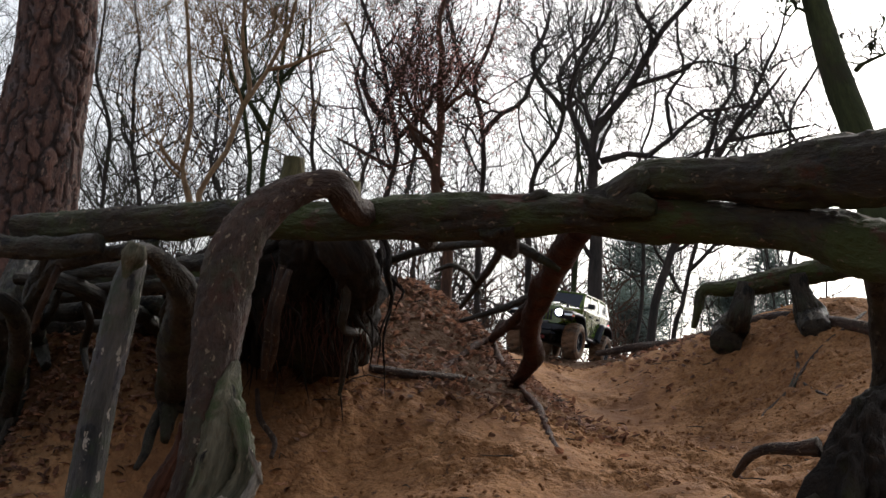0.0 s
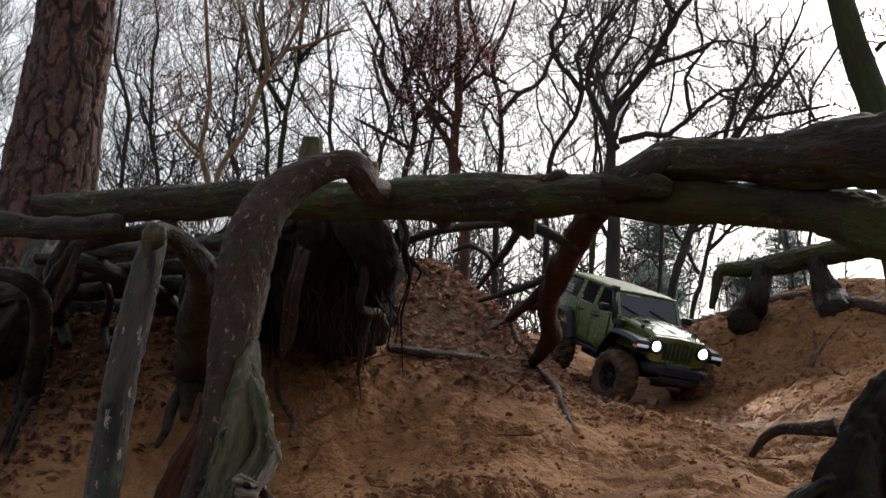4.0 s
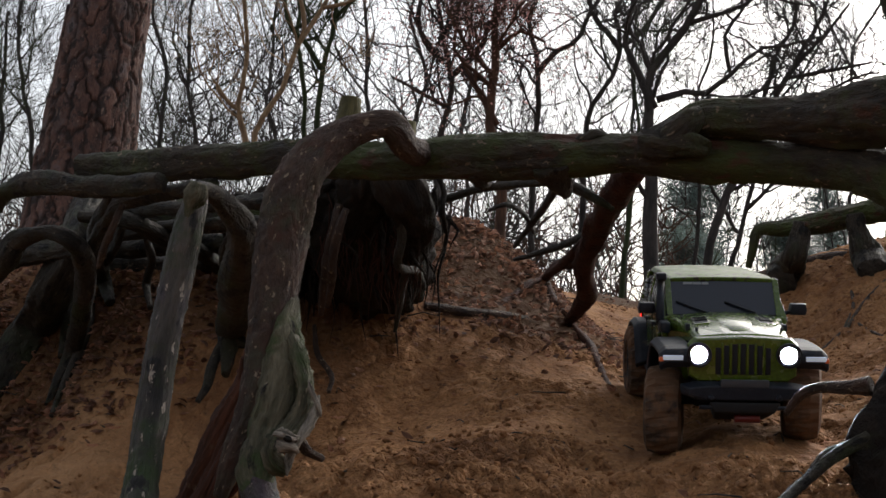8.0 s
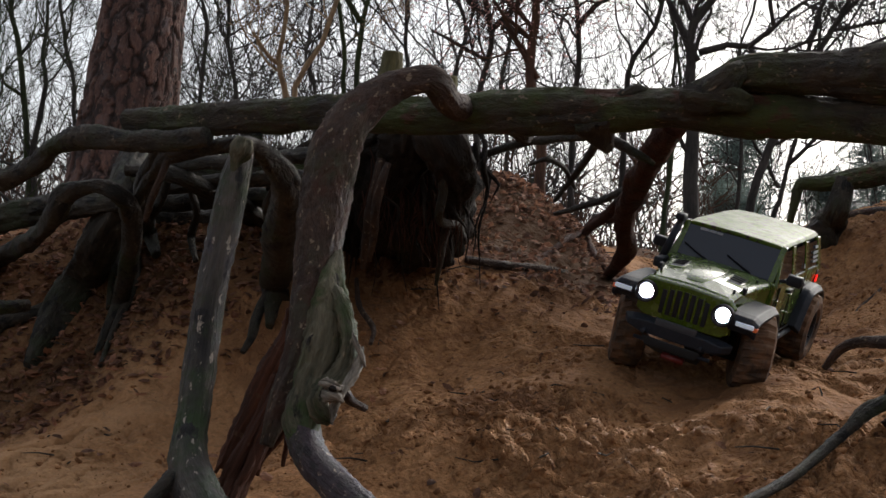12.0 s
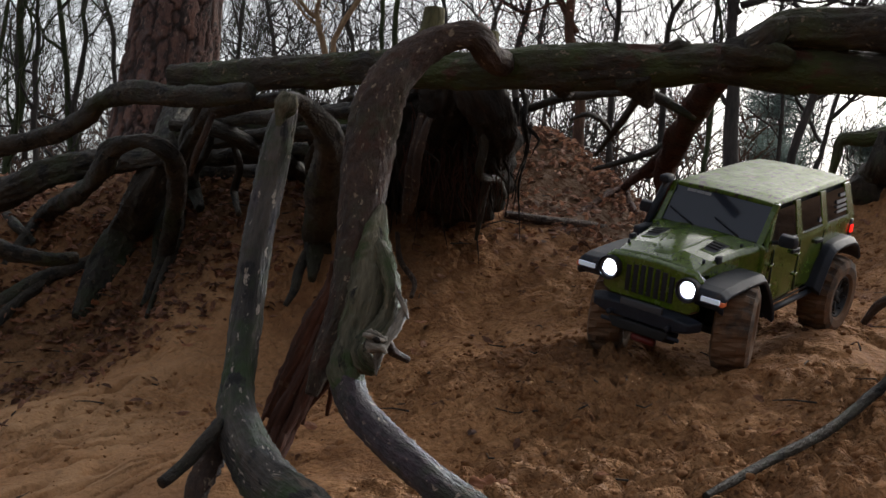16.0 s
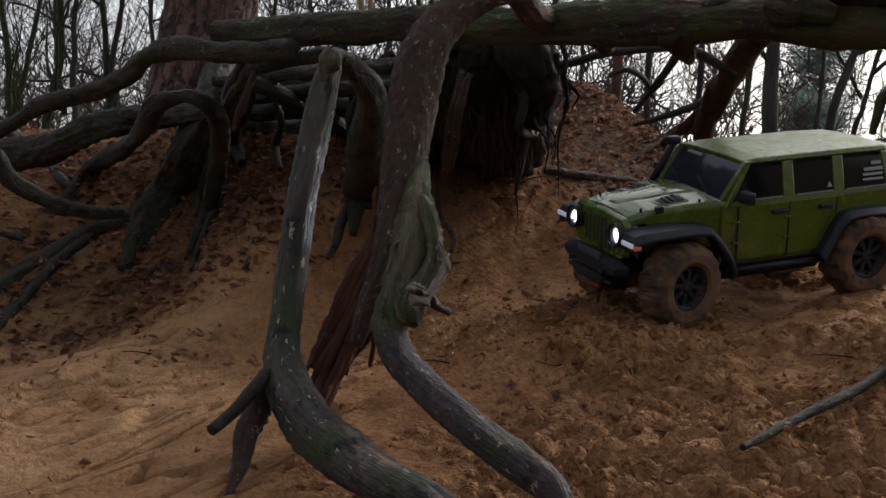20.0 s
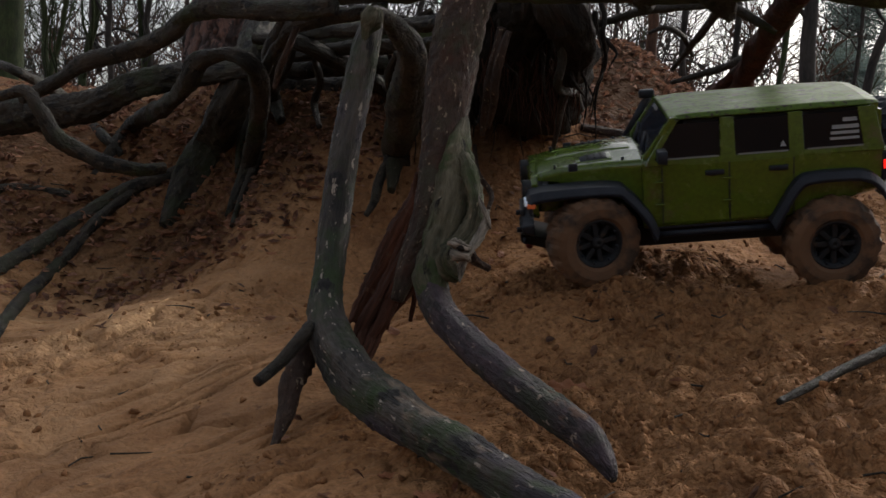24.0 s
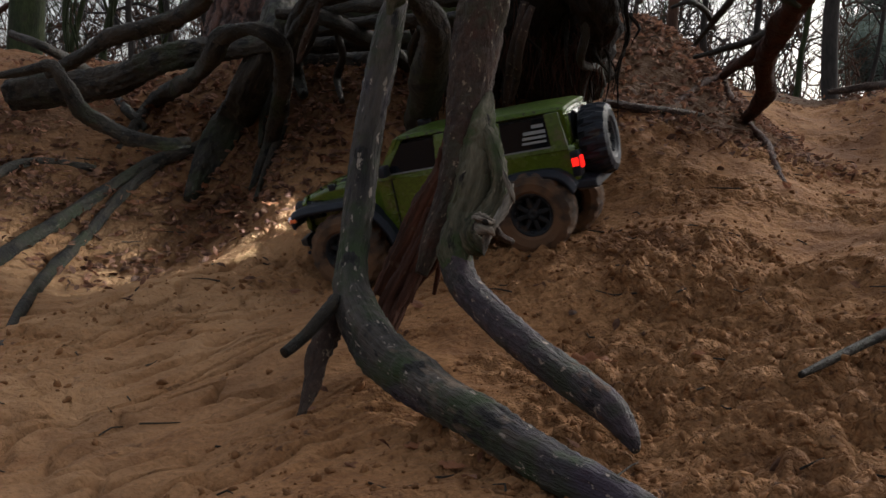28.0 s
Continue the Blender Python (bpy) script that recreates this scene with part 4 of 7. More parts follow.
root("splinter", "thin rotten root strand above the sand", "root", bark_rot, 0.25, [(-0.271, 1.287, 0.254, 0.0056), (-0.292, 1.310, 0.206, 0.0041), (-0.315, 1.319, 0.156, 0.0037), (-0.333, 1.333, 0.113, 0.0028), (-0.349, 1.340, 0.087, 0.0027)], under="arched_root")
root("stacked_root", "dark mossy root behind the log", "root", bark_log, 0.22, [(-0.845, 2.150, 0.502, 0.0143), (-0.716, 2.100, 0.529, 0.0200), (-0.571, 2.050, 0.534, 0.0215), (-0.434, 2.000, 0.531, 0.0190), (-0.345, 1.950, 0.531, 0.0149)])
root("stacked_root", "dark root behind the log", "root", bark_dark, 0.22, [(-0.863, 2.300, 0.455, 0.0175), (-0.736, 2.280, 0.466, 0.0217), (-0.622, 2.250, 0.461, 0.0214), (-0.518, 2.200, 0.466, 0.0189), (-0.450, 2.200, 0.456, 0.0147)])
root("stacked_root", "dark root behind the log", "root", bark_dark, 0.22, [(-0.709, 1.950, 0.519, 0.0111), (-0.626, 1.950, 0.508, 0.0139), (-0.578, 2.000, 0.486, 0.0143), (-0.539, 2.100, 0.472, 0.0140), (-0.514, 2.186, 0.443, 0.0104)])
root("stacked_root", "dark forked root behind the log", "root", bark_dark, 0.22, [(-0.600, 1.800, 0.536, 0.0120), (-0.635, 1.850, 0.501, 0.0141), (-0.681, 1.950, 0.464, 0.0149), (-0.758, 2.220, 0.438, 0.0148), (-0.728, 2.186, 0.385, 0.0094)])
root("thin_root", "thin root hanging over the bank", "root", bark_dark, 0.14, [(-0.638, 2.100, 0.498, 0.0070), (-0.632, 2.120, 0.457, 0.0081), (-0.653, 2.160, 0.417, 0.0072), (-0.625, 2.096, 0.370, 0.0050)])
root("thin_root", "thin root hanging over the bank", "root", bark_dark, 0.14, [(-0.437, 1.900, 0.485, 0.0063), (-0.462, 1.950, 0.451, 0.0074), (-0.462, 2.000, 0.406, 0.0067), (-0.478, 2.030, 0.358, 0.0048)])
root("thin_root", "thin dark root on the bank", "root", bark_dark, 0.14, [(-0.651, 2.000, 0.507, 0.0076), (-0.686, 2.050, 0.461, 0.0088), (-0.792, 2.240, 0.434, 0.0096), (-0.813, 2.200, 0.362, 0.0084), (-0.798, 2.126, 0.280, 0.0051)])
root("thin_root", "thin dark root on the bank", "root", bark_dark, 0.14, [(-1.375, 2.200, 0.505, 0.0084), (-1.257, 2.150, 0.466, 0.0102), (-1.423, 2.650, 0.461, 0.0126), (-1.152, 2.270, 0.360, 0.0108), (-1.076, 2.216, 0.311, 0.0084)])
root("knot", "rough knob on the log", "knot", bark_log, 0.3, [(0.101, 1.420, 0.535, 0.0095), (0.113, 1.420, 0.544, 0.0088), (0.123, 1.420, 0.548, 0.0074), (0.138, 1.420, 0.542, 0.0041)], under="fallen_log")
root("knot", "dark broken knob under the log", "knot", bark_dark, 0.35, [(0.065, 1.420, 0.512, 0.0230), (0.074, 1.440, 0.498, 0.0192), (0.081, 1.450, 0.486, 0.0124), (0.087, 1.460, 0.476, 0.0049)], under="fallen_log")
root("knot", "rough knob at the fork of the log", "knot", bark_log, 0.35, [(0.200, 1.370, 0.532, 0.0170), (0.212, 1.360, 0.539, 0.0168), (0.228, 1.360, 0.553, 0.0142), (0.244, 1.370, 0.563, 0.0065)], under="fallen_log")
root("knot", "rough knob on the log", "knot", bark_log, 0.35, [(0.171, 1.380, 0.527, 0.0171), (0.193, 1.370, 0.523, 0.0196), (0.222, 1.360, 0.521, 0.0168), (0.246, 1.350, 0.514, 0.0090)], under="fallen_log")
root("knot", "dark broken knob under the log", "knot", bark_dark, 0.35, [(-0.035, 1.460, 0.516, 0.0209), (-0.024, 1.480, 0.505, 0.0169), (-0.014, 1.500, 0.500, 0.0086)], under="fallen_log")
root("torn_sliver", "pale torn sliver under the log", "splinter", cut_wood, 0.2, [(-0.471, 1.660, 0.538, 0.0016), (-0.454, 1.650, 0.538, 0.0031), (-0.435, 1.650, 0.542, 0.0039), (-0.413, 1.650, 0.543, 0.0016)], under="fallen_log")
root("broken_tip", "pale torn top of the post", "root", bark_pale, 0.3, [(-0.341, 1.310, 0.468, 0.0075), (-0.343, 1.310, 0.462, 0.0105), (-0.346, 1.310, 0.452, 0.0120), (-0.350, 1.310, 0.441, 0.0075), (-0.353, 1.310, 0.426, 0.0044)], under="upright_root")
# clumps use the same darkened wood to sink into the hollow's shade
root("clump", "mossy clump on the root ball", "stump", bark_rot_shade, 0.45, [(-0.171, 1.820, 0.581, 0.0312), (-0.149, 1.800, 0.542, 0.0394), (-0.136, 1.820, 0.501, 0.0347), (-0.132, 1.860, 0.466, 0.0213), (-0.131, 1.900, 0.439, 0.0090)], under="root_ball")
root("clump", "mossy clump on the root ball", "stump", bark_rot_shade, 0.45, [(-0.210, 1.820, 0.581, 0.0260), (-0.207, 1.820, 0.546, 0.0312), (-0.220, 1.840, 0.509, 0.0228), (-0.233, 1.860, 0.471, 0.0089)], under="root_ball")
root("hanging_root", "pale thin root hanging in the dark hollow", "root", bark_root, 0.14, [(-0.227, 1.740, 0.501, 0.0050), (-0.239, 1.740, 0.467, 0.0075), (-0.249, 1.760, 0.425, 0.0067), (-0.255, 1.800, 0.393, 0.0060), (-0.271, 1.860, 0.360, 0.0035)])
root("splinter", "thin rotten root strand above the sand", "root", bark_rot, 0.25, [(-0.290, 1.288, 0.195, 0.0072), (-0.313, 1.289, 0.140, 0.0077), (-0.332, 1.258, 0.097, 0.0070), (-0.344, 1.250, 0.064, 0.0052), (-0.347, 1.226, 0.039, 0.0029)], under="arched_root")
root("splinter", "thin rotten root strand above the sand", "root", bark_rot, 0.25, [(-0.277, 1.297, 0.196, 0.0070), (-0.294, 1.273, 0.142, 0.0074), (-0.310, 1.260, 0.098, 0.0068), (-0.321, 1.254, 0.064, 0.0050), (-0.324, 1.223, 0.041, 0.0027)], under="arched_root")
root("splinter", "thin rotten root strand above the sand", "root", bark_rot, 0.25, [(-0.286, 1.291, 0.195, 0.0053), (-0.307, 1.272, 0.141, 0.0056), (-0.326, 1.257, 0.098, 0.0051), (-0.338, 1.239, 0.065, 0.0038), (-0.344, 1.216, 0.041, 0.0021)], under="arched_root")
root("splinter", "thin rotten root strand above the sand", "root", bark_rot, 0.25, [(-0.278, 1.296, 0.196, 0.0056), (-0.292, 1.281, 0.141, 0.0059), (-0.310, 1.269, 0.097, 0.0054), (-0.319, 1.247, 0.065, 0.0040), (-0.325, 1.223, 0.041, 0.0022)], under="arched_root")
root("splinter", "thin rotten root strand above the sand", "root", bark_rot, 0.25, [(-0.279, 1.281, 0.196, 0.0084), (-0.298, 1.270, 0.142, 0.0091), (-0.320, 1.272, 0.097, 0.0084), (-0.325, 1.236, 0.066, 0.0061), (-0.333, 1.224, 0.040, 0.0034)], under="arched_root")
root("splinter", "thin rotten root strand above the sand", "root", bark_rot, 0.25, [(-0.277, 1.289, 0.196, 0.0060), (-0.302, 1.289, 0.140, 0.0064), (-0.311, 1.255, 0.099, 0.0058), (-0.326, 1.239, 0.066, 0.0043), (-0.333, 1.232, 0.039, 0.0023)], under="arched_root")
root("splinter", "thin rotten root strand above the sand", "root", bark_rot, 0.25, [(-0.288, 1.299, 0.195, 0.0080), (-0.311, 1.289, 0.140, 0.0087), (-0.329, 1.268, 0.097, 0.0078), (-0.335, 1.235, 0.066, 0.0058), (-0.344, 1.215, 0.041, 0.0031)], under="arched_root")
root("torn_strip", "pale torn fibre strip on the knobbly root", "root", torn_wood, 0.45, [(-0.1857, 1.2220, 0.2287, 0.0020), (-0.1876, 1.2160, 0.2165, 0.0042), (-0.1923, 1.2080, 0.2020, 0.0050), (-0.1982, 1.1960, 0.1878, 0.0050), (-0.2048, 1.1860, 0.1749, 0.0046), (-0.2084, 1.1800, 0.1621, 0.0036), (-0.2093, 1.1760, 0.1493, 0.0012)], under="mossy_root")
root("torn_strip", "pale torn fibre strip on the knobbly root", "root", torn_wood, 0.4, [(-0.1971, 1.2220, 0.2438, 0.0012), (-0.1923, 1.2160, 0.2347, 0.0026), (-0.1853, 1.2120, 0.2197, 0.0028), (-0.1813, 1.2120, 0.2070, 0.0010)], under="mossy_root")
root("burl", "grey rotten burl on the knobbly root", "root", torn_wood, 0.9, [(-0.2230, 1.1800, 0.1930, 0.0040), (-0.2150, 1.1730, 0.1925, 0.0078), (-0.2060, 1.1730, 0.1890, 0.0080), (-0.1990, 1.1790, 0.1860, 0.0038)], under="mossy_root")
root("burl", "grey rotten burl on the knobbly root", "root", torn_wood, 0.9, [(-0.2190, 1.1760, 0.1830, 0.0030), (-0.2120, 1.1720, 0.1810, 0.0062), (-0.2030, 1.1760, 0.1780, 0.0050), (-0.1990, 1.1800, 0.1720, 0.0020)], under="mossy_root")
# a dark lump for the shade inside a hole that isn't cut
root("knot_hole", "dark lump standing for the shade in a knot hole", "root", bark_rot_shade, 0.5, [(-0.2120, 1.1690, 0.1875, 0.0012), (-0.2085, 1.1672, 0.1862, 0.0042), (-0.2045, 1.1690, 0.1840, 0.0012)], under="mossy_root")


# ---- trees ----
def branch_out(store, leaves, start, way, r, length, depth, rng, wiggle=0.4):
    """A crooked branch with its own branches."""
    n = (2, 3, 4, 6, 7, 8)[depth]
    p, d = np.array(start, float), np.array(way, float)
    pts, bend = [], rng.choice([-1.0, 1.0])
    for k in range(n + 1):
        pts.append((*p, max(r * (1 - 0.72 * k / n), 0.0016)))
        bend = -bend if rng.uniform() < 0.75 else bend
        d = d + rng.normal(0, wiggle * 0.5, 3) * (1, 0.6, 1) + np.array([d[2], 0, -d[0]]) * bend * wiggle * 0.6
        d[2] += 0.10
        d /= np.linalg.norm(d)
        p = p + d * length / n
    path = np.array(pts)
    store.add(*tube(path, 6 if r > 0.02 else 4 if r > 0.008 else 3, cap=False))
    if leaves is not None and depth <= 1:
        leaves.append(path)
    if depth > 0:
        for k in range(rng.integers(2, 5)):
            s = rng.uniform(0.15, 0.99) * n
            a, b = path[int(s)], path[int(s) + 1]
            at = a + (b - a) * (s - int(s))
            e = (b - a)[:3] / (np.linalg.norm((b - a)[:3]) + 1e-9) + rng.normal(0, 0.5, 3) * (1, 0.6, 1)
            e[2] += 0.2
            branch_out(store, leaves, at[:3], e / np.linalg.norm(e), max(at[3] * 0.66, 0.0018), length * rng.uniform(0.5, 0.8), depth - 1, rng, wiggle)


def leaf_blades(spots, size, rng, flat=0.5):
    """Small folded leaves at the spots, as vertices and faces."""
    v, f = [], []
    for p in spots:
        a = rng.normal(0, 1, 3) * (1, 1, flat)
        a /= np.linalg.norm(a)
        b = np.cross(a, rng.normal(0, 1, 3) + (0, 0, 2))
        b /= np.linalg.norm(b) + 1e-9
        up = np.cross(a, b)
        s = size * rng.uniform(0.4, 1.25)
        curl = rng.uniform(-0.1, 0.45)
        n = len(v)
        for u, w, h in ((-1, 0, 0.2), (-0.45, 0.42, curl), (0.3, 0.5, curl * 1.2), (1, 0, 0.35), (0.35, -0.45, curl), (-0.4, -0.38, curl * 0.8), (-0.1, 0, 0)):
            v.append(tuple(np.asarray(p) + a * u * s + b * w * s + up * h * s))
        f += [[n + k, n + (k + 1) % 6, n + 6] for k in range(6)]
    return v, f


def bare_tree(label, mat, limbs, rows, forks=(), leafy=0):
    """A crooked bare tree: its trunk along the rows, limbs and twigs grown from it."""
    count[0] += 1
    rng = np.random.default_rng(count[0])
    thing = new("tree")
    tagged(thing, label, "tree", "bare trees round the hollow")
    path = spline(rows, 0.12)
    path[:, 3] *= 0.5 if mat is bark_tan else 0.72 if path[0, 1] < 8.8 else 0.44
    sway = np.stack([path[:, 2] * 1.7, path[:, 2] * 0, path[:, 2] * 0 + 0.5], -1) + count[0] * 3.7
    if limbs > 0:
        path[:, 0] += (lattice(sway, 3) + 0.5 * lattice(sway * 2.3, 4)) * 0.006 * path[0, 1] * np.clip((path[:, 2] - path[0, 2]) * 2, 0, 1)
    v, f, b = tube(path, 12, 0.1, count[0])
    link("trunk", v, f, mat, thing, attribute=b)
    store, tips = Joined(), [] if leafy else None
    size = path[-1, 2] - path[0, 2]
    for fork in forks:
        arm = spline(fork, 0.1)
        arm[:, 3] *= 0.7
        kink = np.stack([arm[:, 2] * 5.0, arm[:, 0] * 5.0, arm[:, 2] * 0], -1) + count[0]
        arm[:, 0] += 0.05 * lattice(kink, 6) * np.linspace(0, 1, len(arm)) ** 0.5
        arm[:, 2] += 0.04 * lattice(kink, 7) * np.linspace(0, 1, len(arm)) ** 0.5
        fv, ff, fb = tube(arm, 8, 0.08, count[0])
        link("limb", fv, ff, mat, thing, attribute=fb)
        long = np.linalg.norm(arm[-1, :3] - arm[0, :3])
        for k in range(6):
            at = arm[rng.integers(len(arm) // 4, len(arm))]
            way = rng.normal(0, 1, 3) * (1, 0.4, 0.8) + (0, 0, 0.4)
            branch_out(store, tips, at[:3], way / np.linalg.norm(way), max(at[3] * 0.55, 0.005), long * rng.uniform(0.4, 0.75), 4 if k == 0 else 3, rng)
    for k in range(limbs + 2 if limbs > 0 else 0):
        great = k < 3
        s = rng.uniform(0.22, 0.6) if great else rng.uniform(0.35, 0.97)
        at = path[int(s * (len(path) - 1))]
        a = rng.uniform(0, 2 * np.pi)
        side = rng.choice([-1, 1]) * rng.uniform(0.35, 1.0)
        way = np.array([side, 0.4 * math.sin(a), rng.uniform(0.6, 1.2)])
        long = size * (rng.uniform(0.34, 0.5) if great and not forks else rng.uniform(0.16, 0.32)) * (1.2 - 0.5 * s)
        branch_out(store, tips, at[:3], way / np.linalg.norm(way), max(at[3] * rng.uniform(0.4, 0.65), 0.006), long, 5 if great and not forks else 4, rng)
    if store.v:
        store.link("crown", mat, thing)
    if leafy:
        spots = [q[rng.integers(0, len(q)), :3] + rng.normal(0, 0.10, 3) for q in (tips[k] for k in rng.integers(0, len(tips), leafy))]
        lv, lf = leaf_blades(spots, 0.012, rng)
        tagged(link("leaves", lv, lf, leaf_pink, thing, smooth=False), "sparse withered pinkish leaves", kind="stuff")
    return thing


bare_tree("pale tan young tree with a bent bare stem", bark_tan, 3, [(-1.59, 7.50, 1.54, 0.050), (-1.64, 7.50, 1.82, 0.039), (-1.68, 7.50, 2.02, 0.032), (-1.62, 7.50, 2.36, 0.029), (-1.66, 7.50, 2.75, 0.025), (-1.70, 7.50, 3.14, 0.021), (-1.75, 7.50, 3.61, 0.014), (-1.78, 7.50, 4.02, 0.007)], forks=[[(-1.66, 7.50, 1.95, 0.021), (-1.81, 7.50, 2.09, 0.018), (-1.89, 7.50, 2.18, 0.011)]])
bare_tree("pale tan leaning bare tree with a forked crown", bark_tan, 3, [(-1.50, 7.20, 1.49, 0.041), (-1.50, 7.20, 1.76, 0.034), (-1.35, 7.20, 2.03, 0.034), (-1.25, 7.20, 2.32, 0.031), (-1.10, 7.20, 2.56, 0.027), (-0.95, 7.20, 2.95, 0.021), (-0.86, 7.20, 3.33, 0.014), (-0.82, 7.20, 3.71, 0.007)], forks=[[(-1.25, 7.20, 2.32, 0.024), (-1.21, 7.20, 2.54, 0.021), (-1.25, 7.20, 2.80, 0.017), (-1.24, 7.20, 3.02, 0.010)], [(-1.10, 7.20, 2.56, 0.021), (-0.98, 7.20, 2.61, 0.017), (-0.80, 7.20, 2.65, 0.014), (-0.66, 7.20, 2.67, 0.007)]])
bare_tree("slim green-barked bare tree", bark_green, 4, [(-1.37, 9.00, 1.80, 0.060), (-1.38, 9.00, 2.20, 0.051), (-1.38, 9.00, 2.65, 0.047), (-1.31, 9.00, 3.02, 0.039), (-1.27, 9.00, 3.48, 0.030), (-1.25, 9.00, 4.05, 0.021), (-1.24, 9.00, 4.67, 0.009)], forks=[[(-1.38, 9.00, 2.65, 0.034), (-1.52, 9.00, 2.88, 0.030), (-1.66, 9.00, 3.11, 0.026), (-1.74, 9.00, 3.43, 0.017)], [(-1.31, 9.00, 3.02, 0.026), (-1.13, 9.00, 3.20, 0.021), (-1.07, 9.00, 3.48, 0.013)]])
bare_tree("slim bare tree with a leaning stem", bark_green, 4, [(-1.58, 9.50, 1.89, 0.050), (-1.61, 9.50, 2.31, 0.045), (-1.67, 9.50, 2.83, 0.041), (-1.66, 9.50, 3.41, 0.032), (-1.69, 9.50, 3.91, 0.023), (-1.74, 9.50, 4.51, 0.009)])
bare_tree("dark bare oak with a crooked stem", bark_wood, 5, [(-0.40, 9.00, 1.19, 0.064), (-0.44, 9.00, 1.89, 0.056), (-0.38, 9.00, 2.56, 0.047), (-0.46, 9.00, 2.88, 0.043), (-0.52, 9.00, 3.39, 0.039), (-0.65, 9.00, 3.81, 0.030), (-0.74, 9.00, 4.33, 0.017), (-0.77, 9.00, 4.77, 0.009)], forks=[[(-0.38, 9.00, 2.56, 0.034), (-0.19, 9.00, 2.74, 0.030), (-0.06, 9.00, 2.97, 0.026), (0.07, 9.00, 3.16, 0.017)], [(-0.42, 9.00, 2.70, 0.034), (-0.59, 9.00, 2.93, 0.030), (-0.64, 9.00, 3.20, 0.026), (-0.76, 9.00, 3.53, 0.017)], [(-0.46, 9.00, 2.88, 0.030), (-0.28, 9.00, 3.16, 0.026), (-0.22, 9.00, 3.48, 0.017)], [(-0.37, 9.00, 2.33, 0.026), (-0.63, 9.00, 2.47, 0.021), (-0.81, 9.00, 2.56, 0.013)]], leafy=2000)
bare_tree("reddish bare beech with withered leaves", bark_rust, 3, [(0.03, 8.50, 0.97, 0.061), (0.02, 8.50, 1.63, 0.053), (0.00, 8.50, 2.09, 0.049), (-0.02, 8.50, 2.65, 0.040), (-0.01, 8.50, 3.13, 0.032), (0.01, 8.50, 3.52, 0.024), (0.03, 8.50, 4.20, 0.008)], forks=[[(0.00, 8.50, 2.09, 0.032), (-0.18, 8.50, 2.39, 0.028), (-0.27, 8.50, 2.58, 0.020), (-0.35, 8.50, 2.65, 0.012)], [(-0.01, 8.50, 2.65, 0.028), (0.19, 8.50, 2.78, 0.024), (0.36, 8.50, 2.71, 0.016)], [(-0.00, 8.50, 2.43, 0.024), (-0.27, 8.50, 2.73, 0.020), (-0.40, 8.50, 2.99, 0.012)]], leafy=4200)
bare_tree("dark bare oak with winding limbs", bark_wood, 5, [(0.28, 9.50, 1.24, 0.063), (0.26, 9.50, 1.98, 0.054), (0.33, 9.50, 2.74, 0.050), (0.27, 9.50, 3.17, 0.045), (0.40, 9.50, 3.51, 0.036), (0.50, 9.50, 3.91, 0.027), (0.58, 9.50, 4.51, 0.009)], forks=[[(0.33, 9.50, 2.74, 0.036), (0.49, 9.50, 2.93, 0.032), (0.68, 9.50, 3.07, 0.027), (0.83, 9.50, 3.37, 0.023), (0.81, 9.50, 3.71, 0.014)], [(0.27, 9.50, 3.17, 0.032), (0.12, 9.50, 3.41, 0.027), (0.08, 9.50, 3.71, 0.023), (-0.02, 9.50, 4.06, 0.014)]])
bare_tree("dark bare oak leaning to the light", bark_wood, 5, [(0.70, 10.00, 1.29, 0.067), (0.78, 10.00, 2.42, 0.052), (1.05, 10.00, 3.07, 0.048), (0.99, 10.00, 3.38, 0.043), (1.31, 10.00, 3.79, 0.038), (1.45, 10.00, 4.10, 0.029), (1.65, 10.00, 4.79, 0.014)], forks=[[(1.05, 10.00, 3.07, 0.038), (0.87, 10.00, 3.32, 0.033), (0.82, 10.00, 3.63, 0.029), (0.95, 10.00, 4.00, 0.019)], [(1.06, 10.00, 3.10, 0.038), (1.26, 10.00, 3.25, 0.033), (1.47, 10.00, 3.58, 0.024), (1.55, 10.00, 4.00, 0.014)]])
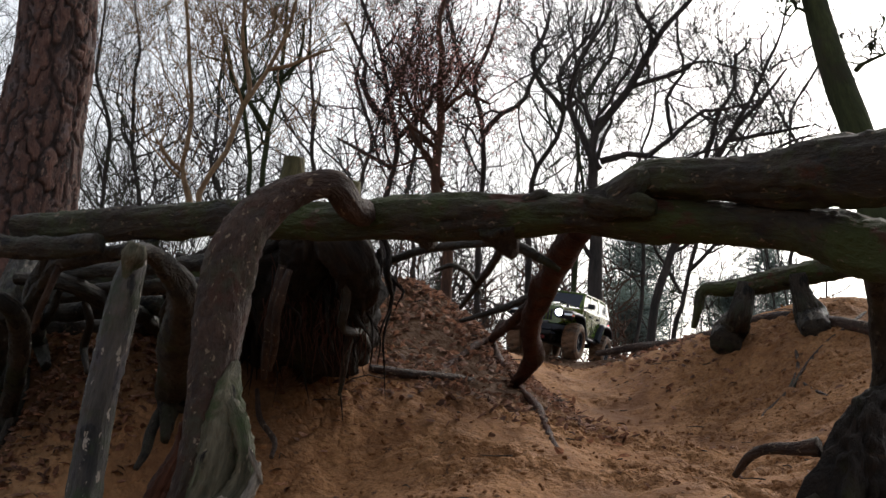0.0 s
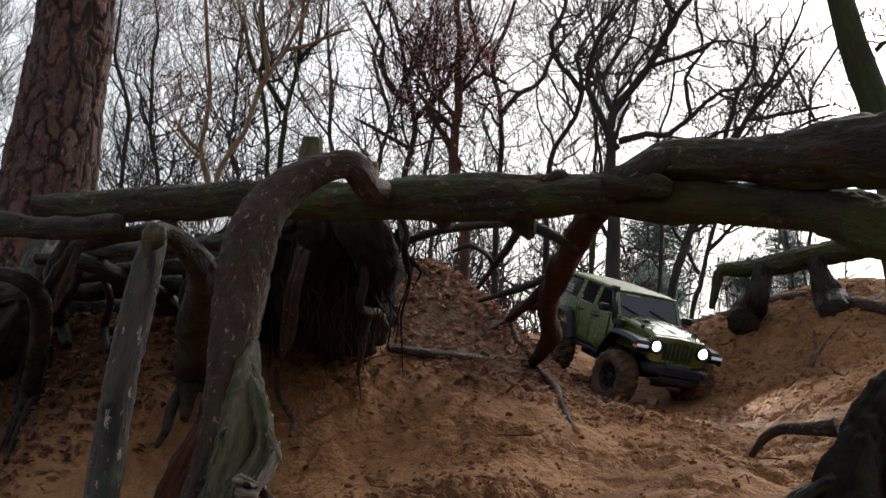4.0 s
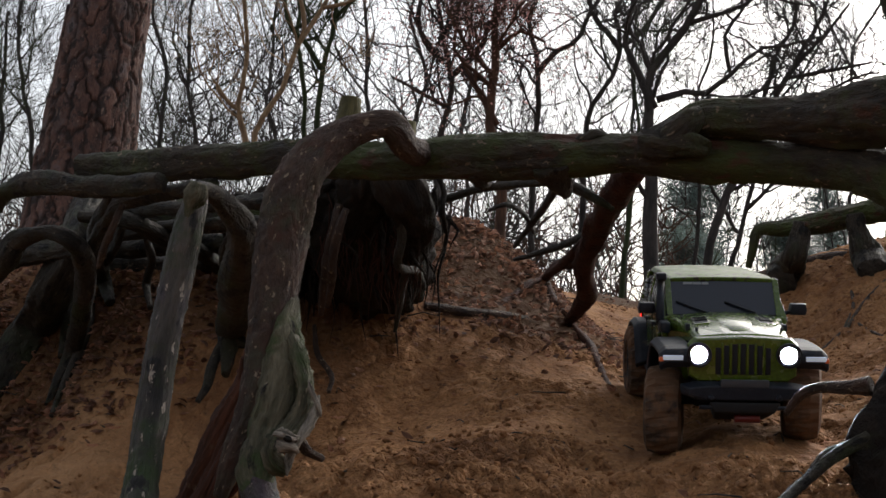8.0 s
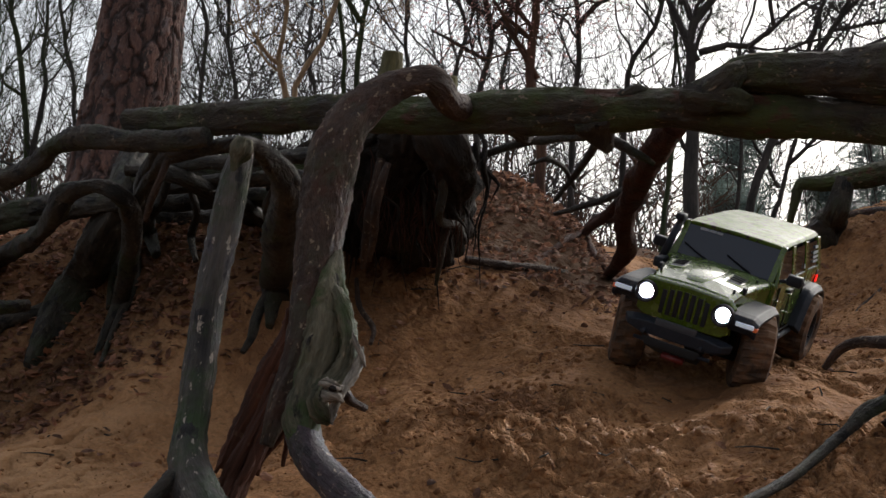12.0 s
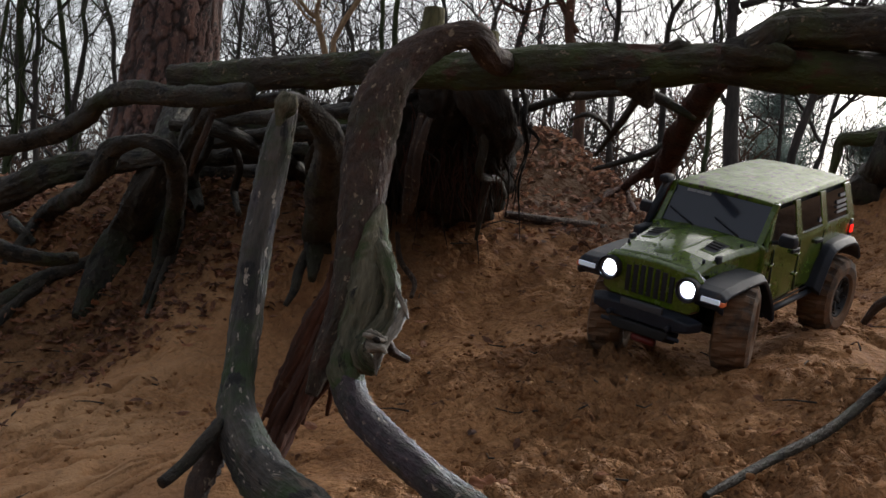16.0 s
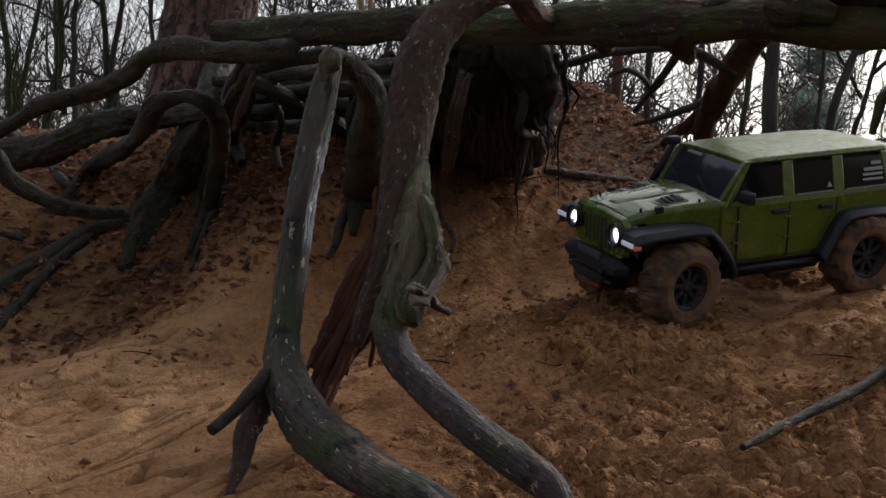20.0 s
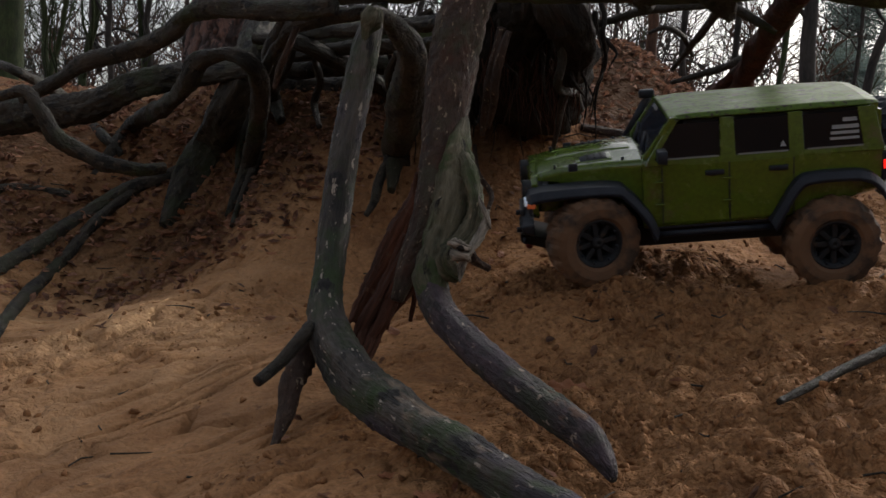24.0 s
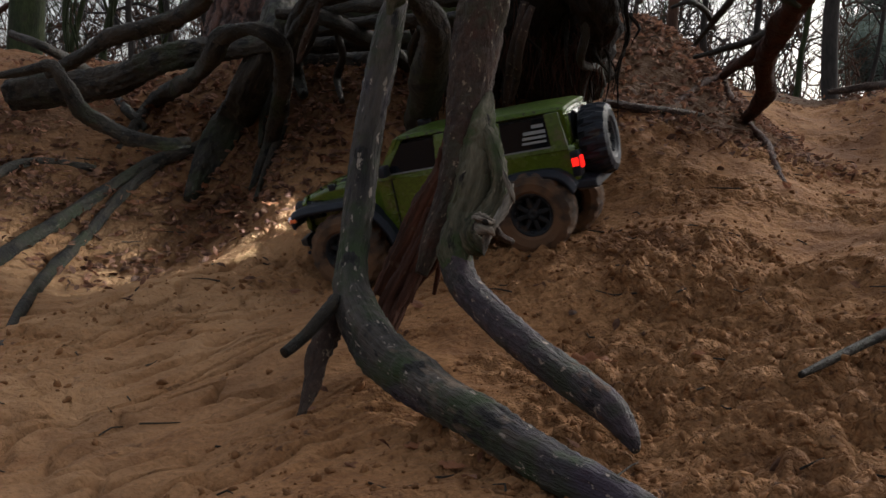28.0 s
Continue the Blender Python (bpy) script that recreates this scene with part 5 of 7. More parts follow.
bare_tree("large bare oak with a green trunk and twisting limbs", bark_wood, 6, [(1.06, 8.00, 0.70, 0.076), (1.02, 8.00, 1.16, 0.069), (1.06, 8.00, 1.59, 0.061), (1.08, 8.00, 2.10, 0.046), (1.06, 8.00, 2.36, 0.042), (1.27, 8.00, 2.67, 0.038), (1.51, 8.00, 3.06, 0.030), (1.76, 8.00, 3.33, 0.023), (2.04, 8.00, 3.71, 0.011)], forks=[[(1.08, 8.00, 2.10, 0.038), (0.96, 8.00, 2.34, 0.034), (0.89, 8.00, 2.55, 0.030), (0.97, 8.00, 2.87, 0.027), (1.10, 8.00, 3.16, 0.019), (1.23, 8.00, 3.50, 0.011)], [(1.09, 8.00, 2.16, 0.038), (1.27, 8.00, 2.22, 0.030), (1.43, 8.00, 2.18, 0.027), (1.59, 8.00, 2.34, 0.023), (1.83, 8.00, 2.51, 0.019), (2.07, 8.00, 2.59, 0.015), (2.31, 8.00, 2.61, 0.008)], [(1.29, 8.00, 2.69, 0.027), (1.45, 8.00, 2.75, 0.023), (1.65, 8.00, 2.83, 0.019), (1.89, 8.00, 2.87, 0.015), (2.16, 8.00, 2.79, 0.008)], [(1.51, 8.00, 3.06, 0.023), (1.38, 8.00, 3.25, 0.019), (1.35, 8.00, 3.54, 0.011)], [(1.43, 8.00, 2.18, 0.023), (1.55, 8.00, 2.10, 0.019), (1.78, 8.00, 2.22, 0.015), (2.02, 8.00, 2.26, 0.008)], [(1.59, 8.00, 2.34, 0.023), (1.56, 8.00, 2.59, 0.019), (1.69, 8.00, 2.91, 0.015), (1.62, 8.00, 3.21, 0.011)]])
bare_tree("bare crooked tree beyond the crest", bark_wood, 5, [(2.12, 11.00, 0.98, 0.063), (2.22, 11.00, 1.50, 0.052), (2.30, 11.00, 1.82, 0.047), (2.42, 11.00, 2.09, 0.042), (2.38, 11.00, 2.47, 0.037), (2.61, 11.00, 2.85, 0.031), (2.95, 11.00, 3.24, 0.026), (3.18, 11.00, 3.63, 0.016)], forks=[[(2.30, 11.00, 1.82, 0.031), (2.55, 11.00, 2.04, 0.026), (2.74, 11.00, 2.09, 0.016)], [(2.22, 11.00, 1.61, 0.026), (2.10, 11.00, 1.88, 0.021), (2.00, 11.00, 2.14, 0.016)]])
bare_tree("green mossy trunk of a nearby tree", bark_green, -3, [(1.76, 4.60, 0.55, 0.110), (1.72, 4.60, 1.04, 0.101), (1.68, 4.60, 1.36, 0.092), (1.63, 4.60, 1.55, 0.088), (1.57, 4.60, 1.76, 0.083), (1.52, 4.60, 1.97, 0.077), (1.47, 4.60, 2.26, 0.070), (1.44, 4.60, 2.64, 0.057)], forks=[[(1.47, 4.60, 1.97, 0.011), (1.41, 4.60, 1.98, 0.007), (1.36, 4.60, 1.92, 0.004)], [(1.66, 4.60, 1.72, 0.015), (1.72, 4.60, 1.77, 0.011), (1.81, 4.60, 1.83, 0.007)]])
bare_tree("thin bare tree beyond the bank", bark_wood, 4, [(3.57, 12.00, 1.04, 0.051), (3.67, 12.00, 3.33, 0.040), (3.66, 12.00, 3.66, 0.034), (3.89, 12.00, 4.12, 0.029), (3.98, 12.00, 4.75, 0.023), (4.14, 12.00, 5.50, 0.011)], forks=[[(3.67, 12.00, 3.33, 0.029), (3.52, 12.00, 3.63, 0.023), (3.36, 12.00, 4.12, 0.017), (3.44, 12.00, 4.62, 0.011)]])
bare_tree("thin bare tree in the distance", bark_wood, 4, [(-1.39, 13.00, 1.61, 0.068), (-1.47, 13.00, 3.07, 0.056), (-1.51, 13.00, 3.78, 0.050), (-1.44, 13.00, 4.58, 0.037), (-1.49, 13.00, 5.26, 0.025), (-1.47, 13.00, 6.08, 0.012)], leafy=2000)
bare_tree("thin bare tree in the distance", bark_wood, 4, [(-0.96, 13.00, 1.61, 0.068), (-0.91, 13.00, 3.07, 0.056), (-0.82, 13.00, 3.65, 0.050), (-0.93, 13.00, 4.45, 0.037), (-0.84, 13.00, 5.26, 0.025), (-0.88, 13.00, 6.08, 0.012)], leafy=2000)
bare_tree("thin bare tree in the distance", bark_wood, 5, [(-3.54, 14.00, 1.71, 0.073), (-3.63, 14.00, 3.21, 0.060), (-3.78, 14.00, 4.20, 0.053), (-3.71, 14.00, 4.99, 0.040), (-3.80, 14.00, 5.64, 0.027), (-3.80, 14.00, 6.53, 0.013)])
bare_tree("thin bare tree in the distance", bark_wood, 5, [(-3.44, 12.00, 1.50, 0.063), (-3.52, 12.00, 2.79, 0.051), (-3.50, 12.00, 3.63, 0.046), (-3.64, 12.00, 4.31, 0.034), (-3.59, 12.00, 4.87, 0.023), (-3.65, 12.00, 5.63, 0.011)])
bare_tree("thin bare tree in the distance", bark_wood, 5, [(-5.65, 14.00, 1.71, 0.073), (-5.68, 14.00, 3.21, 0.060), (-5.88, 14.00, 4.20, 0.053), (-5.86, 14.00, 4.99, 0.040), (-6.01, 14.00, 5.64, 0.027), (-6.10, 14.00, 6.53, 0.013)])
bare_tree("slim bare tree beyond the bank", bark_green, 4, [(-4.86, 11.00, 1.40, 0.073), (-4.97, 11.00, 2.58, 0.063), (-5.10, 11.00, 3.35, 0.052), (-5.09, 11.00, 3.97, 0.042), (-5.21, 11.00, 4.49, 0.031), (-5.29, 11.00, 5.18, 0.010)])
bare_tree("thin bare tree in the distance", bark_wood, 5, [(-6.30, 13.00, 1.61, 0.074), (-6.44, 13.00, 3.00, 0.062), (-6.38, 13.00, 3.92, 0.056), (-6.57, 13.00, 4.65, 0.037), (-6.65, 13.00, 5.26, 0.025), (-6.74, 13.00, 6.08, 0.012)])
bare_tree("slim bare tree beyond the bank", bark_green, 4, [(-5.29, 10.00, 0.91, 0.076), (-5.46, 10.00, 2.37, 0.062), (-5.48, 10.00, 3.07, 0.052), (-5.64, 10.00, 3.79, 0.038), (-5.72, 10.00, 4.74, 0.014)])
bare_tree("thin bare tree in the distance", bark_wood, 4, [(-0.39, 15.00, 1.82, 0.071), (-0.36, 15.00, 3.50, 0.057), (-0.41, 15.00, 4.33, 0.050), (-0.31, 15.00, 5.25, 0.036), (-0.40, 15.00, 6.03, 0.021), (-0.37, 15.00, 6.82, 0.014)])
bare_tree("thin bare tree in the distance", bark_wood, 5, [(1.50, 14.00, 1.18, 0.067), (1.56, 14.00, 2.59, 0.060), (1.68, 14.00, 3.28, 0.047), (1.62, 14.00, 4.06, 0.040), (1.78, 14.00, 4.91, 0.033), (1.75, 14.00, 5.64, 0.020)])
bare_tree("thin bare tree beyond the crest", bark_wood, 5, [(1.92, 12.00, 1.04, 0.051), (1.98, 12.00, 1.62, 0.046), (2.06, 12.00, 2.20, 0.040), (2.05, 12.00, 3.03, 0.034), (2.25, 12.00, 3.63, 0.029), (2.29, 12.00, 4.25, 0.017)])
bare_tree("thin bare tree in the distance", bark_wood, 4, [(-3.09, 16.00, 1.92, 0.076), (-3.11, 16.00, 3.72, 0.061), (-3.19, 16.00, 4.60, 0.053), (-3.11, 16.00, 5.58, 0.038), (-3.23, 16.00, 6.41, 0.023), (-3.21, 16.00, 7.26, 0.015)])
bare_tree("slim green-barked tree beyond the crest", bark_green, 4, [(0.92, 9.00, 0.76, 0.051), (0.97, 9.00, 1.19, 0.047), (1.03, 9.00, 1.58, 0.043), (1.07, 9.00, 1.89, 0.039), (1.12, 9.00, 2.20, 0.030), (1.06, 9.00, 2.61, 0.021), (1.09, 9.00, 3.02, 0.013)])
bare_tree("bare oak with a broad fan of fine twigs", bark_wood, 5, [(1.46, 8.40, 0.81, 0.048), (1.53, 8.40, 1.21, 0.044), (1.69, 8.40, 1.70, 0.036), (1.86, 8.40, 2.07, 0.032), (2.08, 8.40, 2.41, 0.028), (2.34, 8.40, 2.70, 0.020), (2.56, 8.40, 2.96, 0.012)], forks=[[(1.69, 8.40, 1.70, 0.028), (1.90, 8.40, 1.90, 0.024), (2.23, 8.40, 2.11, 0.020), (2.53, 8.40, 2.28, 0.012)], [(1.86, 8.40, 2.07, 0.028), (1.96, 8.40, 2.45, 0.024), (2.14, 8.40, 2.83, 0.020), (2.24, 8.40, 3.22, 0.012)], [(2.08, 8.40, 2.41, 0.024), (2.37, 8.40, 2.49, 0.020), (2.66, 8.40, 2.53, 0.012)], [(1.86, 8.40, 2.07, 0.024), (2.16, 8.40, 2.24, 0.020), (2.49, 8.40, 2.41, 0.016), (2.74, 8.40, 2.45, 0.008)], [(1.99, 8.40, 2.28, 0.024), (2.26, 8.40, 2.75, 0.020), (2.44, 8.40, 3.13, 0.016), (2.54, 8.40, 3.48, 0.008)]])
bare_tree("green mossy trunk beyond the bank", bark_green, 0, [(-4.09, 7.00, 0.33, 0.189), (-4.08, 7.00, 0.91, 0.178), (-4.06, 7.00, 1.27, 0.167), (-4.06, 7.00, 1.81, 0.144), (-4.05, 7.00, 2.34, 0.122)])
bare_tree("slim green-barked tree beyond the bank", bark_green, 3, [(-5.00, 10.00, 0.39, 0.095), (-4.98, 10.00, 1.21, 0.087), (-4.93, 10.00, 1.71, 0.079), (-4.92, 10.00, 2.72, 0.063), (-4.96, 10.00, 3.71, 0.032)])
bare_tree("slim dark tree beyond the bank", bark_wood, 3, [(-4.73, 10.00, 0.40, 0.071), (-4.75, 10.00, 1.21, 0.063), (-4.78, 10.00, 1.71, 0.063), (-4.81, 10.00, 2.71, 0.040), (-4.79, 10.00, 3.46, 0.024)])
bare_tree("thin leaning tree beyond the bank", bark_green, 3, [(-4.88, 9.00, 0.37, 0.064), (-4.80, 9.00, 1.11, 0.057), (-4.70, 9.00, 1.57, 0.050), (-4.53, 9.00, 2.47, 0.036), (-4.47, 9.00, 3.14, 0.021)])
bare_tree("thin bare tree beyond the bank", bark_wood, 3, [(-4.80, 11.00, 0.42, 0.079), (-4.79, 11.00, 1.31, 0.070), (-4.82, 11.00, 1.86, 0.070), (-4.78, 11.00, 2.95, 0.044), (-4.74, 11.00, 3.76, 0.026)])
bare_tree("slim brownish tree beyond the bank", bark_rust, 3, [(-5.13, 8.00, 0.33, 0.089), (-5.08, 8.00, 1.00, 0.083), (-5.04, 8.00, 1.42, 0.076), (-4.99, 8.00, 2.24, 0.057), (-4.95, 8.00, 2.85, 0.032)])



# ---- the big pine beside the hollow ----
def pine(rows):
    thing = new("pine_tree")
    tagged(thing, "thick old pine trunk with plated reddish bark", "tree")
    path = spline(rows, 0.006)
    sides = 220
    v, f, b = tube(path, sides, 0.02, 5, cap=False)
    rng = np.random.default_rng(11)
    n = len(path)
    a = np.linspace(0, 1, sides, endpoint=False)
    along = b[:, 2].reshape(n, sides)[:, 0]
    r = path[:, 3].mean()
    # plates: cells of a jittered lattice wrapped round the stem
    cols, height = 15, 0.15
    cell_w = 1.0 / cols
    U, V = np.meshgrid(a, along)
    wob = lattice(np.stack([np.cos(U * 2 * np.pi) * 3, np.sin(U * 2 * np.pi) * 3, V * 16], -1), 9)
    Vw, Uw = V + wob * 0.05 + 0.035 * lattice(np.stack([np.cos(U * 2 * np.pi) * 9, np.sin(U * 2 * np.pi) * 9, V * 40], -1), 17), U + 0.018 * lattice(np.stack([np.cos(U * 2 * np.pi) * 4, np.sin(U * 2 * np.pi) * 4, V * 18], -1), 10) + 0.007 * lattice(np.stack([np.cos(U * 2 * np.pi) * 12, np.sin(U * 2 * np.pi) * 12, V * 60], -1), 18)
    d1, d2, tone = np.full(U.shape, 9.0), np.full(U.shape, 9.0), np.zeros(U.shape)
    ci, cj = np.floor(Uw / cell_w).astype(int), np.floor(Vw / height).astype(int)
    jit = rng.uniform(0.1, 0.9, (cols, int(along[-1] / height) + 8, 3))
    for di in (-1, 0, 1):
        for dj in (-1, 0, 1):
            i, j = ci + di, cj + dj
            q = jit[i % cols, np.clip(j + 3, 0, jit.shape[1] - 1)]
            du = (i + q[..., 0]) * cell_w - Uw
            dv = (j + q[..., 1] + 0.5 * (i % 2)) * height - Vw
            d = np.hypot(du * 2 * np.pi * r, dv * 0.30)
            nearer = d < d1
            d2 = np.where(nearer, d1, np.minimum(d2, d))
            tone = np.where(nearer, q[..., 2], tone)
            d1 = np.where(nearer, d, d1)
    gap = np.clip((d2 - d1 - 0.001) / (0.012 + 0.009 * wob), 0, 1)
    plate = gap * gap * (3 - 2 * gap)
    rise = (plate * (0.006 + 0.010 * tone) + 0.003 * wob + 0.003 * lattice(np.stack([np.cos(U * 2 * np.pi) * 14, np.sin(U * 2 * np.pi) * 14, V * 38], -1), 19)).ravel()
    centre = np.repeat(path[:, :3], sides, 0)
    out = v - centre
    out /= np.linalg.norm(out, axis=1)[:, None]
    link("trunk", v + out * (rise[:, None] - 0.008), f, pine_bark, thing, attribute=b).data.attributes.new("plate", "FLOAT", "POINT").data.foreach_set(
        "value", (plate * (0.65 + 0.35 * tone)).ravel().astype(np.float32))
    # loose scales that stand off the plates
    scale = flake_mesh()
    scale.materials.append(pine_scale)
    for k in rng.choice(np.flatnonzero((plate.ravel() > 0.9) & (out[:, 1] < 0.1)), 60):
        ring = min(k // sides, n - 2)
        axis = Vector(path[ring + 1, :3] - path[ring, :3]).normalized()
        away = Vector(out[k])
        side = axis.cross(away).normalized()
        s = rng.uniform(0.018, 0.036)
        piece = new("bark_scale", scale)
        piece.parent = thing
        turn = Matrix((side, axis, side.cross(axis))).transposed().to_4x4()
        piece.matrix_basis = Matrix.Translation(Vector(v[k] + out[k] * (rise[k] - 0.010))) @ turn @ Matrix.Diagonal((s, s * rng.uniform(0.7, 1.4), s * 0.3, 1))


pine([(-1.464, 4.300, 2.108, 0.1351), (-1.462, 4.300, 1.797, 0.1413), (-1.477, 4.300, 1.599, 0.1474), (-1.500, 4.300, 1.423, 0.1556), (-1.516, 4.300, 1.271, 0.1638), (-1.538, 4.300, 1.097, 0.1720), (-1.558, 4.300, 0.925, 0.1802), (-1.574, 4.300, 0.753, 0.1966), (-1.581, 4.300, 0.604, 0.2293)])


# ---- conifers and far woods ----
def conifer(label, x, y, z, height, spread, seed, tufts):
    """A pine whose crown is made of many needle tufts on boughs."""
    rng = np.random.default_rng(seed)
    thing = new("conifer")
    tagged(thing, label, "tree", "dark conifers beyond the crest")
    stem = np.array([(x, y, z - 0.5, 0.10), (x + 0.1, y, z + height * 0.5, 0.08), (x, y, z + height, 0.02)])
    v, f, b = tube(spline(stem, 0.3), 8, 0.06, seed)
    link("trunk", v, f, bark_wood, thing, attribute=b)
    boughs, spots = Joined(), []
    for k in range(tufts):
        s = rng.uniform(0.25, 1.0)
        a = rng.uniform(0, 2 * np.pi)
        reach = spread * (1.05 - 0.55 * s) * rng.uniform(0.35, 1.0)
        p0 = np.array([x, y, z + height * s])
        p1 = p0 + (math.cos(a) * reach, math.sin(a) * reach, reach * rng.uniform(-0.15, 0.4))
        boughs.add(*tube(np.array([(*p0, 0.02), (*(p0 + p1) / 2 + rng.normal(0, 0.05, 3), 0.012), (*p1, 0.004)]), 3, cap=False))
        for q in range(2):
            spots.append(p0 + (p1 - p0) * rng.uniform(0.45, 1.05) + rng.normal(0, 0.08, 3))
    tagged(boughs.link("boughs", bark_wood, thing), kind="stuff")
    c = np.repeat(np.array(spots), 30, 0)
    d = rng.normal(0, 1, c.shape)
    d /= np.linalg.norm(d, axis=1)[:, None]
    w = np.cross(d, rng.normal(0, 1, c.shape))
    w /= np.linalg.norm(w, axis=1)[:, None]
    ln = rng.uniform(0.08, 0.2, (len(c), 1))
    base = c + rng.normal(0, 0.085, c.shape)
    tri = np.stack([base - w * 0.007, base + w * 0.007, base + d * ln], 1).reshape(-1, 3)
    tagged(link("needles", tri, np.arange(len(tri)).reshape(-1, 3), needle, thing, smooth=False), kind="stuff")


conifer("dark green conifer beyond the crest", 4.00, 24.00, 1.84, 2.55, 1.45, 31, 210)
conifer("dark green conifer beyond the crest", 6.90, 25.00, 1.90, 2.45, 1.20, 33, 150)
conifer("dark green conifer beyond the crest", 5.77, 24.00, 1.84, 1.60, 1.00, 34, 110)
conifer("dark green conifer beyond the crest", 2.87, 18.00, 1.44, 0.95, 0.70, 36, 90)


def far_woods(name, label, mat, seed, number, near, far, thin, low=1.0, depth=2, twig=0.0005, fan=None):
    """Thin bare trees beyond the hollow, too many to count."""
    rng = np.random.default_rng(seed)
    store = Joined()
    for k in range(number):
        y = rng.uniform(near, far)
        x = rng.uniform(*[(-0.62, 0.52), (-0.62, 0.52), (-0.62, -0.2), (-0.1, 0.28)][rng.integers(0, 4)]) * y
        x = rng.uniform(*fan) * y if fan else x
        z = 0.45
        h = rng.uniform(0.2, 0.34) * y * low
        lean = rng.normal(0, 0.12, 2)
        r = thin * y * rng.uniform(0.6, 1.4)
        pts = [(x + lean[0] * h * s + rng.normal(0, 0.03 * h), y, z + h * s, r * (1.02 - s)) for s in (0, 0.25, 0.5, 0.75, 1)]
        path = spline(pts, h / 10)
        store.add(*tube(path, 5, cap=False))
        for q in range(rng.integers(7, 13)):
            at = path[rng.integers(2, len(path))]
            a = rng.uniform(0, 2 * np.pi)
            way = np.array([math.cos(a), 0.4 * math.sin(a), rng.uniform(0.2, 1.2)])
            branch_out(store, None, at[:3], way / np.linalg.norm(way), max(at[3] * 0.5, twig * y), h * rng.uniform(0.14, 0.3), depth, rng)
    tagged(store.link(name, mat), label, "woods", kind="stuff")


far_woods("thicket", "thick tangle of thin bare twigs beyond the bank", bark_wood, 23, 92, 12, 26, 0.0006, 0.75)
far_woods("thicket", "thick tangle of dark bare branches beyond the bank", bark_wood, 26, 46, 11, 18, 0.0010, 0.8, 2, 0.0006, (-0.34, 0.02))
far_woods("thicket", "dark tangled saplings beyond the bank", bark_wood, 27, 40, 10, 16, 0.0012, 0.8, 2, 0.0007, (-0.30, -0.05))
far_woods("far_woods", "dense bare winter woods in the distance", bark_wood, 21, 30, 16, 32, 0.0011)
far_woods("brushwood", "thin bare undergrowth beyond the bank", bark_green, 22, 22, 10, 16, 0.0007)
far_woods("undergrowth", "low tangled undergrowth behind the hollow", bark_rust, 24, 150, 10, 18, 0.0011, 0.40, 1, 0.0008, (-0.62, 0.15))
far_woods("undergrowth", "low dark undergrowth behind the hollow", bark_wood, 25, 110, 10, 20, 0.0012, 0.44, 1, 0.0008, (-0.62, 0.10))


# ---- leaf litter, clods and twigs ----
def scatter(number, rng, area, density):
    out = []
    while len(out) < number:
        x, y = rng.uniform(area[0], area[1]), rng.uniform(area[2], area[3])
        if rng.uniform() < density(x, y):
            out.append((x, y))
    p = np.array(out)
    return np.c_[p, rough_ground(p[:, 0], p[:, 1])]


def litter(x, y):
    drift = min(1.0, max(0.18 if x < -0.35 else 0.30, 0.5 + 1.6 * float(lattice(np.array([x * 5.0, y * 5.0, 0.0]), 31))))
    return float(soil_cover(np.array(x), np.array(y))) * drift * (0.9 if x > -0.4 and y < 3.0 else 1.5) + (0.25 if 0.45 < x < 0.75 and 2.9 < y < 3.4 else 0.0) + 0.012


rng = np.random.default_rng(4)
spots = np.vstack([scatter(4600, rng, (-1.7, 1.3, 0.9, 3.9), litter), scatter(3000, rng, (-1.5, -0.40, 1.5, 2.4), litter), scatter(2500, rng, (-0.34, 0.36, 2.05, 3.0), litter), scatter(170, rng, (0.44, 0.80, 2.75, 3.6), lambda x, y: math.exp(-((x - 0.60) / 0.09) ** 2 - ((y - 3.2) / 0.25) ** 2) + 0.06)]) + (0, 0, 0.009)
lv, lf = leaf_blades(spots, 0.0112, rng, 0.35)
tagged(link("leaf_litter", lv, lf, leaf_brown, smooth=False), "withered brown oak and beech leaves on the bank", "leaves", kind="stuff")


def oak_leaf():
    """A withered lobed leaf, curled at the edge."""
    v, f = [], []
    k = 36
    for q in range(k):
        a = 2 * math.pi * q / k
        lobe = 0.75 + 0.25 * math.cos(7 * a) * (1 if 0.3 < a < 6.0 else 0.3)
        x, y = math.cos(a) * 1.0, math.sin(a) * 0.55 * lobe
        v.append((x, y, 0.35 * y * y + 0.16 * x * x + 0.05 * math.sin(5 * a)))
    for q in range(k):
        v.append((v[q][0] * 0.5, v[q][1] * 0.5, v[q][2] * 0.3))
    v.append((0, 0, -0.02))
    f += [[q, (q + 1) % k, k + (q + 1) % k, k + q] for q in range(k)]
    f += [[k + q, k + (q + 1) % k, 2 * k] for q in range(k)]
    v += [(1.0, 0.03, 0.16), (1.0, -0.03, 0.16), (1.5, -0.02, 0.3), (1.5, 0.02, 0.3)]
    n = len(v)
    f.append([n - 4, n - 3, n - 2, n - 1])
    ob = link("dead_leaf", v, f, leaf_orange)
    s = ob.modifiers.new("thickness", "SOLIDIFY")
    s.thickness = 0.03
    tagged(ob, "withered reddish-brown leaf lying on the sand", "leaf", "single dead leaves")
    return ob


first = oak_leaf()
